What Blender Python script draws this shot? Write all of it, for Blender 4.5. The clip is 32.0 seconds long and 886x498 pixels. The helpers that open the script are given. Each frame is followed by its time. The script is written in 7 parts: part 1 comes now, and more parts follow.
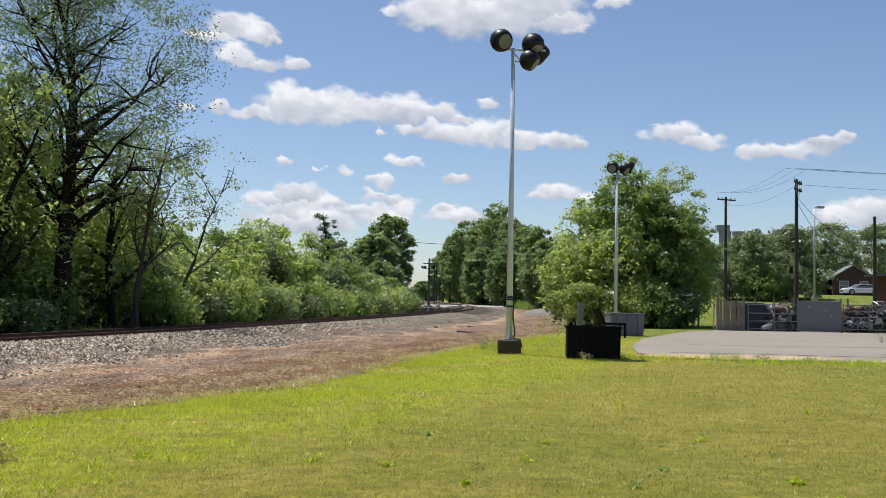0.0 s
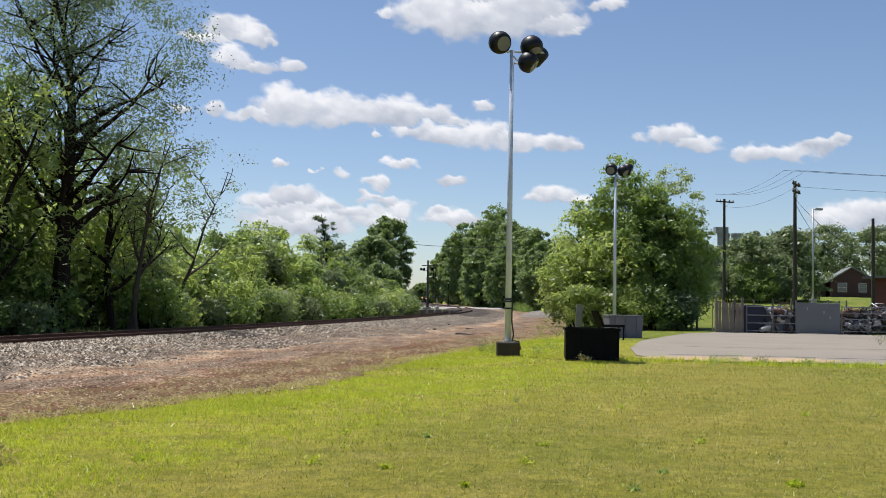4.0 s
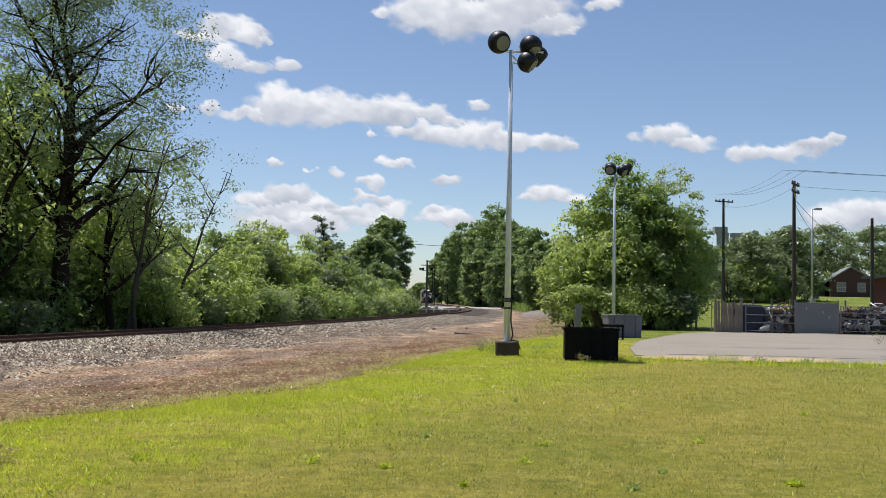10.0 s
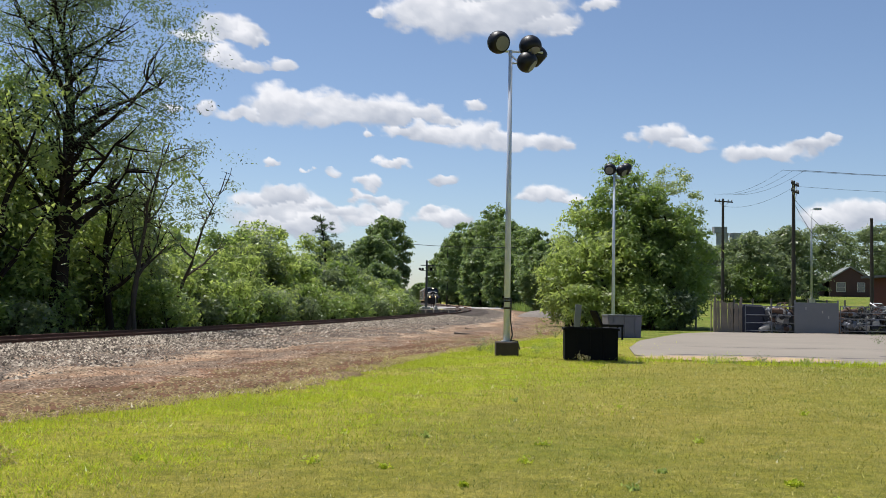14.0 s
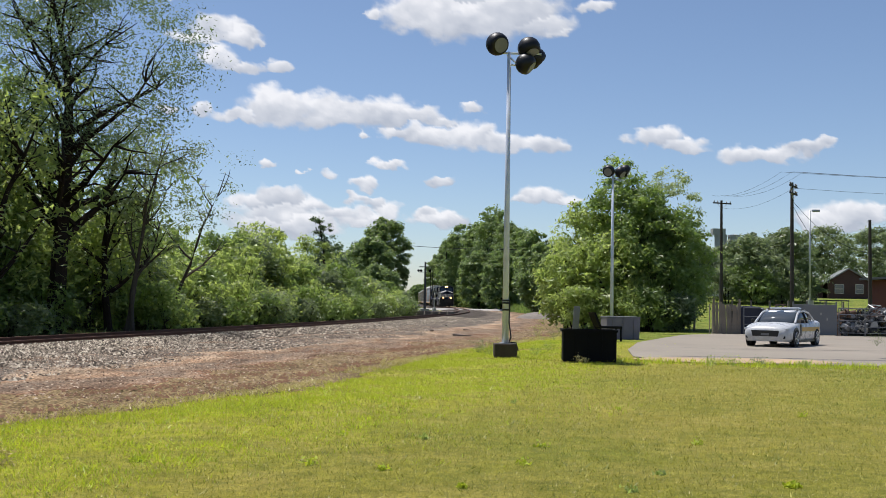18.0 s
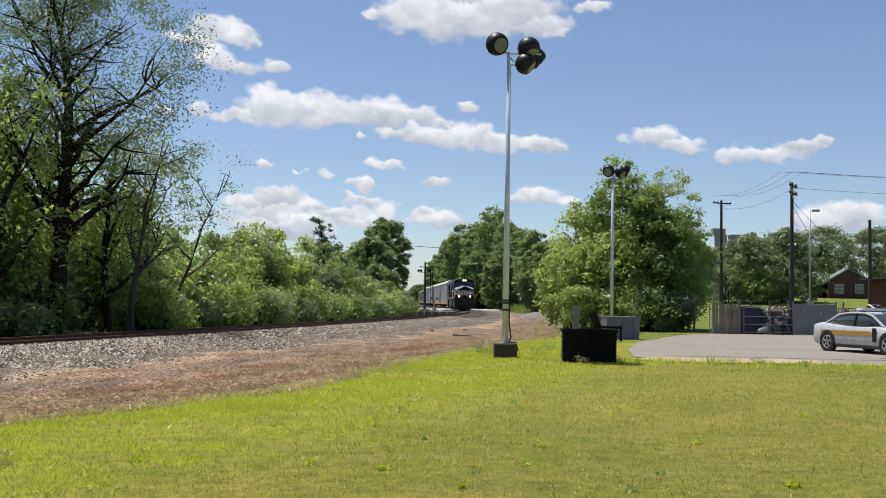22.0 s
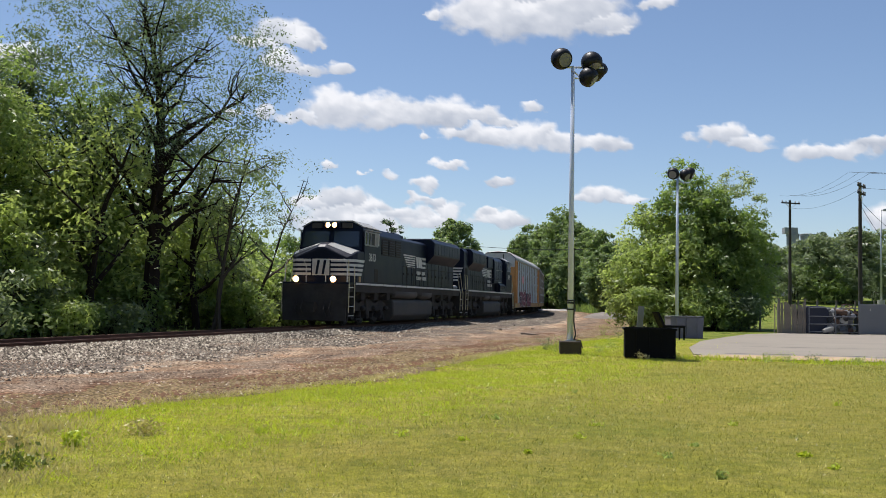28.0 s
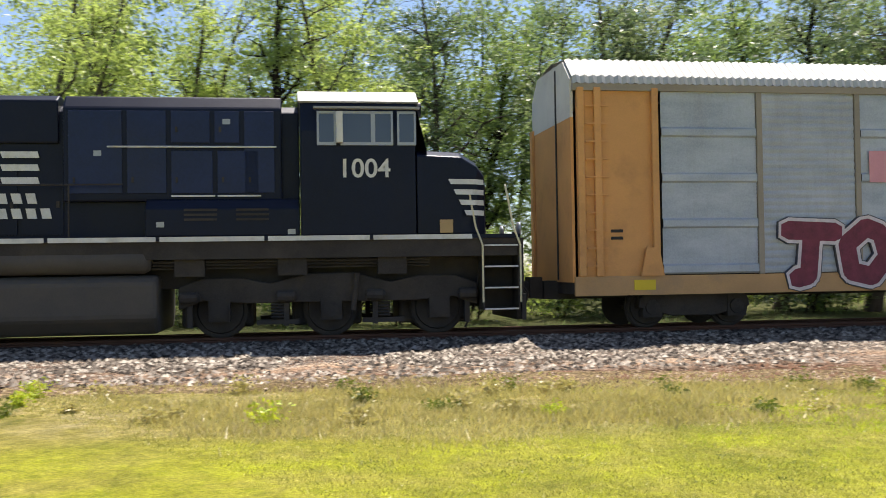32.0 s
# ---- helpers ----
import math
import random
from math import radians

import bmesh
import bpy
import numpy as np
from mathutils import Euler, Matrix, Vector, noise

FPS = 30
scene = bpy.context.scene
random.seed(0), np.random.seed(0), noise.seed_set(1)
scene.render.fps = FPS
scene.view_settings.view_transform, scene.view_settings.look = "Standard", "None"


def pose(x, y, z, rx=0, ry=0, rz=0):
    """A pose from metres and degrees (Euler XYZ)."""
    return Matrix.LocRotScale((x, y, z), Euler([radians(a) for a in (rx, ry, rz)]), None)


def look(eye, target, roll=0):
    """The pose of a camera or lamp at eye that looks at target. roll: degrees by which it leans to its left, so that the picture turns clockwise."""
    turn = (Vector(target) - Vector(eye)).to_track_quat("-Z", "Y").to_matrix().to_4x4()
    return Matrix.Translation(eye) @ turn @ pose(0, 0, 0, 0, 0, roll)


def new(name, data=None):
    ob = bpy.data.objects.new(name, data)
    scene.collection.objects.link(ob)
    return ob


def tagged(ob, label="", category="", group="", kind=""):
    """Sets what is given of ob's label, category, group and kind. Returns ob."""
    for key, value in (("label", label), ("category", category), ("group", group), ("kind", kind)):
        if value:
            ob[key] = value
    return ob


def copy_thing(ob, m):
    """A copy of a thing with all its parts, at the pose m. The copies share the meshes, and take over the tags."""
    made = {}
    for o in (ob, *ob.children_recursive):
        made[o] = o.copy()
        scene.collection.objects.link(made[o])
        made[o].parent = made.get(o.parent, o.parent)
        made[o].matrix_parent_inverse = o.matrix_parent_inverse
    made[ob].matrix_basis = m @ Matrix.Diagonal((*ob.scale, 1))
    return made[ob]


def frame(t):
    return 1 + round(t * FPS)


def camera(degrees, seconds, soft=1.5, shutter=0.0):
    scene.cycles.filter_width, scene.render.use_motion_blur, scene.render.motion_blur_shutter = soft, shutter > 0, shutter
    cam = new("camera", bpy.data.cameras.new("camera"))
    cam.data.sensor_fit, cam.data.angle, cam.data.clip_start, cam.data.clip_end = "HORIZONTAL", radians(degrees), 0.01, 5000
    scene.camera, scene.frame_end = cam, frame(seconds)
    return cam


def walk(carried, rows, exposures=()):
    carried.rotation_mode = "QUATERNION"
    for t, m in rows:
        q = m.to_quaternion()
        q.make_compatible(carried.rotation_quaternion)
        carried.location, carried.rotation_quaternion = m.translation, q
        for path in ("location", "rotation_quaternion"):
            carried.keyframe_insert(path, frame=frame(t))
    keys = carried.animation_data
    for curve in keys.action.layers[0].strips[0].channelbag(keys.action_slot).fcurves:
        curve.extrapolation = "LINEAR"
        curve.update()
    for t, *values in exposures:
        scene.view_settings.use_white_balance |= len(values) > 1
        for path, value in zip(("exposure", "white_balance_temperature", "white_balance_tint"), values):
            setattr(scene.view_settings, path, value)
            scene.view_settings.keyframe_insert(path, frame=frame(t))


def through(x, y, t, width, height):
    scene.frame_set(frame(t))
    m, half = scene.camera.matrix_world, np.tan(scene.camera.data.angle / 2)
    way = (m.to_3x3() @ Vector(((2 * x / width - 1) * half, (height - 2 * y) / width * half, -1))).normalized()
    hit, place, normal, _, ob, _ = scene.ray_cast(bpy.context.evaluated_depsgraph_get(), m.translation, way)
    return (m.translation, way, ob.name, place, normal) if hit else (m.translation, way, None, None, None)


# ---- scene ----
cam = camera(47.07, 32.0, soft=0.8, shutter=0.1)
PATH = [
    (0, pose(0.000, -0.000, 1.6, 92.760, -1.007, 0.133)),
    (1, pose(0.000, -0.000, 1.6, 92.769, -0.995, 0.127)),
    (2, pose(0.000, -0.000, 1.6, 92.814, -0.995, 0.124)),
    (3, pose(0.000, -0.000, 1.6, 92.855, -1.002, 0.102)),
    (3.5, pose(0.000, -0.000, 1.6, 92.862, -1.003, 0.092)),
    (5.5, pose(-0.000, -0.000, 1.6, 92.934, -0.973, -0.075)),
    (6, pose(-0.000, -0.000, 1.6, 92.939, -0.998, -0.083)),
    (7, pose(-0.000, -0.000, 1.6, 92.920, -0.965, -0.078)),
    (8, pose(-0.000, -0.000, 1.6, 92.902, -1.023, -0.036)),
    (9, pose(0.000, -0.000, 1.6, 92.860, -1.002, 0.004)),
    (10, pose(0.000, -0.000, 1.6, 92.859, -1.005, 0.014)),
    (11, pose(0.000, -0.000, 1.6, 92.860, -1.003, 0.007)),
    (12, pose(0.000, -0.000, 1.6, 92.860, -1.002, 0.004)),
    (13, pose(0.000, -0.000, 1.6, 92.860, -1.000, 0.000)),
    (14, pose(-0.000, -0.000, 1.6, 92.867, -0.970, -0.009)),
    (14.5, pose(-0.000, -0.000, 1.6, 92.868, -0.964, -0.036)),
    (16.5, pose(-0.000, -0.000, 1.6, 92.867, -0.967, -0.043)),
    (17, pose(-0.000, -0.000, 1.6, 92.909, -0.995, -0.056)),
    (18, pose(-0.000, -0.000, 1.6, 92.958, -0.995, -0.090)),
    (19, pose(-0.000, -0.000, 1.6, 93.004, -0.990, -0.116)),
    (20, pose(-0.000, -0.000, 1.6, 92.975, -0.940, -0.091)),
    (21, pose(-0.000, -0.000, 1.6, 92.959, -0.990, -0.083)),
    (22, pose(-0.000, -0.000, 1.6, 92.962, -0.965, -0.092)),
    (23, pose(-0.000, -0.000, 1.6, 92.948, -1.018, -0.103)),
    (24, pose(-0.000, -0.000, 1.6, 92.933, -1.017, -0.061)),
    (24.5, pose(-0.000, -0.000, 1.6, 92.958, -0.994, -0.034)),
    (26.5, pose(0.000, -0.000, 1.6, 92.998, -1.025, 0.047)),
    (27, pose(-0.008, 0.000, 1.6, 93.008, -0.975, 0.429)),
    (27.5, pose(-0.015, -0.521, 1.6, 92.983, -1.008, 1.665)),
    (28, pose(-0.009, -2.000, 1.6, 92.898, -0.958, 3.734)),
    (28.5, pose(0.015, -3.048, 1.6, 92.832, -0.869, 6.134)),
    (29, pose(-0.010, -4.704, 1.6, 92.703, -0.802, 7.818)),
    (29.5, pose(-0.018, -4.751, 1.6, 92.696, -0.826, 9.031)),
    (30, pose(0.175, -4.812, 1.6, 92.648, -0.852, 10.794)),
    (30.5, pose(0.188, -4.732, 1.6, 92.665, -0.787, 13.306)),
    (31, pose(0.486, -4.687, 1.6, 92.548, -0.780, 22.416)),
    (31.5, pose(1.319, -5.300, 1.6, 92.200, -0.422, 39.70)),
    (31.8, pose(1.978, -4.205, 1.6, 91.595, 0.300, 56.300)),
    (32, pose(2.445, -3.482, 1.6, 91.284, 0.900, 67.400)),
]
walk(cam, PATH, [(0, 0.2, 6450, 12), (27, 0.2, 6450, 12), (29, 0.28, 6450, 12), (30.5, 0.4, 6500, 12), (31.2, 0.55, 6600, 13), (32, 0.85, 6800, 14)])
# ---- world, sun ----
SUN_BEARING, SUN_HEIGHT = 48.0, 69.0          # degrees to the left of +y; elevation
sun = new("sun", bpy.data.lights.new("sun", "SUN"))
sun.data.energy, sun.data.angle, sun.data.color = 4.8, radians(0.53), (1.0, 0.965, 0.91)
_b, _h = radians(SUN_BEARING), radians(SUN_HEIGHT)
sun.matrix_world = look((0, 0, 60), Vector((0, 0, 60)) - Vector((-math.sin(_b) * math.cos(_h), math.cos(_b) * math.cos(_h), math.sin(_h))))
world = bpy.data.worlds.new("world")
scene.world = world
world.use_nodes = True
_wn = world.node_tree.nodes
_sky = _wn.new("ShaderNodeTexSky")
_sky.sky_type, _sky.sun_disc = "NISHITA", False
_sky.sun_elevation, _sky.sun_rotation = _h, -_b
_sky.air_density, _sky.dust_density, _sky.ozone_density = 0.85, 0.45, 2.6
world.node_tree.links.new(_sky.outputs[0], _wn["Background"].inputs[0])
_wn["Background"].inputs[1].default_value = 0.100

# ---- materials ----
MATS = {}


def srgb(r, g, b):
    return tuple((c / 255 / 12.92) if c <= 10 else ((c / 255 + 0.055) / 1.055) ** 2.4 for c in (r, g, b)) + (1,)


class Nodes:
    def __init__(self, name):
        self.m = bpy.data.materials.new(name)
        self.m.use_nodes = True
        self.t = self.m.node_tree
        self.p = self.t.nodes["Principled BSDF"]
        self.out = self.t.nodes["Material Output"]

    def n(self, kind, **kw):
        nd = self.t.nodes.new("ShaderNode" + kind)
        for k, v in kw.items():
            nd.inputs[k].default_value = v
        return nd

    def l(self, a, b):
        self.t.links.new(a, b)

    def coord(self, which="Object"):
        return self.n("TexCoord").outputs[which]

    def noise(self, vec, scale, detail=4.0, rough=0.6, stretch=None):
        if stretch:
            mp = self.n("Mapping")
            mp.inputs["Scale"].default_value = stretch
            self.l(vec, mp.inputs["Vector"])
            vec = mp.outputs[0]
        nz = self.n("TexNoise", Scale=scale, Detail=detail, Roughness=rough)
        self.l(vec, nz.inputs["Vector"])
        return nz.outputs["Fac"]

    def ramp(self, fac, stops):
        r = self.n("ValToRGB")
        e = r.color_ramp.elements
        while len(e) < len(stops):
            e.new(0.5)
        for i, (pos, col) in enumerate(stops):
            e[i].position, e[i].color = pos, (col if len(col) == 4 else (*col, 1))
        self.l(fac, r.inputs["Fac"])
        return r.outputs["Color"]

    def mix(self, fac, a, b, mode="MIX"):
        mx = self.t.nodes.new("ShaderNodeMix")
        mx.data_type, mx.blend_type = "RGBA", mode
        for sock, v in ((mx.inputs[0], fac), (mx.inputs[6], a), (mx.inputs[7], b)):
            if isinstance(v, (int, float)):
                sock.default_value = v
            elif isinstance(v, tuple):
                sock.default_value = v if len(v) == 4 else (*v, 1)
            else:
                self.l(v, sock)
        return mx.outputs[2]

    def bump(self, fac, strength, dist=0.02):
        b = self.n("Bump", Strength=strength, Distance=dist)
        self.l(fac, b.inputs["Height"])
        self.l(b.outputs[0], self.p.inputs["Normal"])


def plain(name, col, rough=0.6, metal=0.0, var=0.25, scale=3.0, fine=40.0, bump=0.1, dirt=None, dirt_amount=0.5, spec=0.5):
    """A surface with variation at two scales and a little relief; dirt is a second colour laid on in patches."""
    if name in MATS:
        return MATS[name]
    k = Nodes(name)
    c = k.coord()
    a, f = k.noise(c, scale), k.noise(c, fine, 3)
    dark, light = tuple(v * (1 - var) for v in col[:3]), tuple(min(1, v * (1 + var)) for v in col[:3])
    base = k.ramp(a, [(0.3, dark), (0.7, light)])
    base = k.mix(0.35, base, k.ramp(f, [(0.3, dark), (0.7, light)]))
    if dirt:
        d = k.noise(c, scale * 0.7, 6, 0.7)
        base = k.mix(k.ramp(d, [(0.5, (0, 0, 0)), (0.75, (dirt_amount,) * 3)]), base, dirt)
    k.l(base, k.p.inputs["Base Color"])
    r = k.n("MapRange")
    r.inputs["To Min"].default_value, r.inputs["To Max"].default_value = max(0.02, rough - 0.1), min(1, rough + 0.1)
    k.l(a, r.inputs["Value"])
    k.l(r.outputs[0], k.p.inputs["Roughness"])
    k.p.inputs["Metallic"].default_value = metal
    k.p.inputs["Specular IOR Level"].default_value = spec
    if bump:
        k.bump(f, bump, 0.01)
    MATS[name] = k.m
    return k.m


def leaf_mat(name, dark, light, through, amount=0.5, drift=0.5):
    """Leaves: each one its own shade, matt above, lit through from behind."""
    if name in MATS:
        return MATS[name]
    k = Nodes(name)
    g = k.n("NewGeometry")
    col = k.ramp(g.outputs["Random Per Island"], [(0.0, dark), (1.0, light)])
    big = k.noise(k.coord(), 0.35, 2)
    col = k.mix(drift, col, k.ramp(big, [(0.35, dark), (0.65, light)]))
    k.l(col, k.p.inputs["Base Color"])
    k.p.inputs["Roughness"].default_value = 0.42
    k.p.inputs["Specular IOR Level"].default_value = 0.5
    tr = k.n("BsdfTranslucent")
    k.l(k.mix(0.5, through, k.mix(0.6, col, through)), tr.inputs["Color"])
    mx = k.n("MixShader")
    mx.inputs[0].default_value = amount
    k.l(k.p.outputs[0], mx.inputs[1])
    k.l(tr.outputs[0], mx.inputs[2])
    k.l(mx.outputs[0], k.out.inputs["Surface"])
    MATS[name] = k.m
    return k.m


def glow(name, col, strength):
    if name in MATS:
        return MATS[name]
    k = Nodes(name)
    k.p.inputs["Base Color"].default_value = (*col, 1)
    k.p.inputs["Emission Color"].default_value = (*col, 1)
    k.p.inputs["Emission Strength"].default_value = strength
    MATS[name] = k.m
    return k.m


def glass(name, col, rough=0.05):
    if name in MATS:
        return MATS[name]
    k = Nodes(name)
    k.p.inputs["Base Color"].default_value = (*col, 1)
    k.p.inputs["Roughness"].default_value = rough
    k.p.inputs["Specular IOR Level"].default_value = 0.8
    k.bump(k.noise(k.coord(), 6.0, 2), 0.03)
    MATS[name] = k.m
    return k.m


# ---- mesh helpers ----
class Shape:
    """Collects vertices and faces of one part."""

    def __init__(self):
        self.v, self.f = [], []

    def add(self, verts, faces):
        o = len(self.v)
        self.v += [tuple(p) for p in verts]
        self.f += [tuple(i + o for i in f) for f in faces]
        return self

    def box(self, x0, x1, y0, y1, z0, z1):
        v = [(x, y, z) for z in (z0, z1) for y in (y0, y1) for x in (x0, x1)]
        return self.add(v, [(0, 2, 3, 1), (4, 5, 7, 6), (0, 1, 5, 4), (2, 6, 7, 3), (0, 4, 6, 2), (1, 3, 7, 5)])

    def prism(self, outline, axis, a, b):
        """An outline in the two other axes, drawn out along axis from a to b."""
        n = len(outline)
        put = {"x": lambda p, h: (h, p[0], p[1]), "y": lambda p, h: (p[0], h, p[1]), "z": lambda p, h: (p[0], p[1], h)}[axis]
        v = [put(p, a) for p in outline] + [put(p, b) for p in outline]
        f = [tuple(range(n))[::-1], tuple(range(n, 2 * n))] + [(i, (i + 1) % n, n + (i + 1) % n, n + i) for i in range(n)]
        return self.add(v, f)

    def tube(self, points, r, sides=6, r_end=None):
        """A round bar through points, tapering from r to r_end."""
        pts = [Vector(p) for p in points]
        n, v = len(pts), []
        r_end = r if r_end is None else r_end
        for i, p in enumerate(pts):
            d = (pts[min(i + 1, n - 1)] - pts[max(i - 1, 0)]).normalized()
            a = d.cross(Vector((0, 0, 1)) if abs(d.z) < 0.9 else Vector((1, 0, 0))).normalized()
            b = d.cross(a)
            rr = r + (r_end - r) * i / (n - 1)
            v += [p + rr * (math.cos(k * math.tau / sides) * a + math.sin(k * math.tau / sides) * b) for k in range(sides)]
        f = [(i * sides + k, i * sides + (k + 1) % sides, (i + 1) * sides + (k + 1) % sides, (i + 1) * sides + k) for i in range(n - 1) for k in range(sides)]
        f += [tuple(range(sides))[::-1], tuple(range((n - 1) * sides, n * sides))]
        return self.add(v, f)

    def lathe(self, profile, axis="z", at=(0, 0, 0), sides=16, close=True):
        """A profile of (radius, height) turned round an axis."""
        v = []
        for r, h in profile:
            for k in range(sides):
                c, s = r * math.cos(k * math.tau / sides), r * math.sin(k * math.tau / sides)
                v.append({"z": (c, s, h), "y": (c, h, s), "x": (h, c, s)}[axis])
        v = [(p[0] + at[0], p[1] + at[1], p[2] + at[2]) for p in v]
        n = len(profile)
        f = [(i * sides + k, i * sides + (k + 1) % sides, (i + 1) * sides + (k + 1) % sides, (i + 1) * sides + k) for i in range(n - 1) for k in range(sides)]
        if close:
            f += [tuple(range(sides))[::-1], tuple(range((n - 1) * sides, n * sides))]
        return self.add(v, f)

    def mesh(self, name, material, smooth=False):
        me = bpy.data.meshes.new(name)
        me.from_pydata(self.v, [], self.f)
        bm = bmesh.new()
        bm.from_mesh(me)
        bmesh.ops.recalc_face_normals(bm, faces=bm.faces)
        bm.to_mesh(me)
        bm.free()
        if smooth:
            me.polygons.foreach_set("use_smooth", [True] * len(me.polygons))
        me.materials.append(material)
        return me


def part(name, shape, material, parent=None, label="", bevel=0.0, smooth=False, at=None):
    ob = new(name, shape.mesh(name, material, smooth))
    if parent:
        ob.parent = parent
    if at is not None:
        ob.matrix_basis = at
    if label:
        ob["label"] = label
    if bevel:
        md = ob.modifiers.new("edges", "BEVEL")
        md.width, md.segments, md.limit_method = bevel, 2, "ANGLE"
    return ob


def thing(name, label, category, group="", at=None, kind=""):
    ob = new(name)
    ob.empty_display_size = 0.3
    if at is not None:
        ob.matrix_basis = at
    return tagged(ob, label, category, group, kind)


def quick_mesh(name, verts, faces, material):
    """Many alike faces at once, from arrays."""
    verts, faces = np.asarray(verts, np.float32), np.asarray(faces, np.int32)
    me = bpy.data.meshes.new(name)
    me.vertices.add(len(verts))
    me.vertices.foreach_set("co", verts.ravel())
    k = faces.shape[1]
    me.loops.add(faces.size)
    me.loops.foreach_set("vertex_index", faces.ravel())
    me.polygons.add(len(faces))
    me.polygons.foreach_set("loop_start", np.arange(0, faces.size, k, dtype=np.int32))
    me.polygons.foreach_set("loop_total", np.full(len(faces), k, np.int32))
    me.update(calc_edges=True)
    me.materials.append(material)
    return me


def lettering(text, size, material, parent, m, name="lettering", shear=0.0):
    cu = bpy.data.curves.new("lettering", "FONT")
    cu.body, cu.size, cu.extrude, cu.align_x, cu.shear, cu.offset = text, size, 0.004, "CENTER", shear, size * 0.012
    tmp = new("lettering_curve", cu)
    me = bpy.data.meshes.new_from_object(tmp)
    bpy.data.objects.remove(tmp)
    bpy.data.curves.remove(cu)
    me.materials.clear()
    me.materials.append(material)
    ob = new(name, me)
    ob.parent = parent
    ob.matrix_basis = m
    return ob


# ---- plan: the track's line, the ground's height ----
LINE = (-0.0193, 0.0186, 1.1106, -3.9297, -3.9202, 25.3734, -18.1265)


def track_x(y):
    y = np.asarray(y, float)
    near = np.polyval(LINE, np.clip(y, -90, 400) / 100)
    return near + (y > 400) * (y - 400) * -0.037 + (y < -90) * (y + 90) * 0.25


_ty = np.linspace(1100, -160, 12601)
_tx = track_x(_ty)
_ts = np.concatenate([[0], np.cumsum(np.hypot(np.diff(_tx), np.diff(_ty)))])
_ts -= np.interp(-45.0, -_ty, _ts)              # 0 where the line is 45 m off


def on_track(s):
    return float(np.interp(s, _ts, _tx)), float(np.interp(s, _ts, _ty))


def beside_many(y, off):
    """The same for arrays."""
    k = track_x(y + 0.5) - track_x(y - 0.5)
    n = np.hypot(1, k)
    return track_x(y) + off / n, y - off * k / n


def patchy(x, y, scale, seed):
    """A cheap smooth unevenness between about -1 and 1, for arrays."""
    a = np.sin(x * scale * 1.31 + seed) * np.cos(y * scale * 0.93 - seed * 1.7) + 0.6 * np.sin(x * scale * 2.7 - y * scale * 2.1 + seed * 3.1) + 0.4 * np.cos(x * scale * 5.3 + y * scale * 4.7 + seed)
    return a / 1.6


def beside(y, off):
    """A point off metres to the camera's side of the track at y."""
    x = float(track_x(y))
    k = float(track_x(y + 0.5) - track_x(y - 0.5))
    n = math.hypot(1, k)
    return x + off / n, y - off * k / n


def step01(a, b, v):
    v = np.clip((np.asarray(v, float) - a) / (b - a), 0, 1)
    return v * v * (3 - 2 * v)


def terrain(x, y):
    x, y = np.asarray(x, float), np.asarray(y, float)
    shift = 0.12 * np.maximum(0, y - 80)
    rise = 2.9 * step01(60, 135, y) * np.clip((x - 8 - shift) / 13, 0, 1) ** 1.5
    roll = 0.05 * np.sin(x * 0.31 + 1.3) * np.sin(y * 0.23) * step01(4, 12, np.hypot(x, y)) * (1 - step01(25, 40, y))
    return rise + roll * (1 - step01(8, 11, x) * step01(24, 26, y))


EDGE_Y = (-60, 0, 4, 12.6, 20, 30, 37, 47, 60, 85, 110, 160, 900)
EDGE_OFF = (6.6, 6.8, 7.2, 9.2, 10.9, 10.8, 11.2, 12.2, 13.5, 12.5, 11, 9, 5)


def edge_off(y):
    """How far the bare bank reaches from the track."""
    return np.interp(y, EDGE_Y, EDGE_OFF)
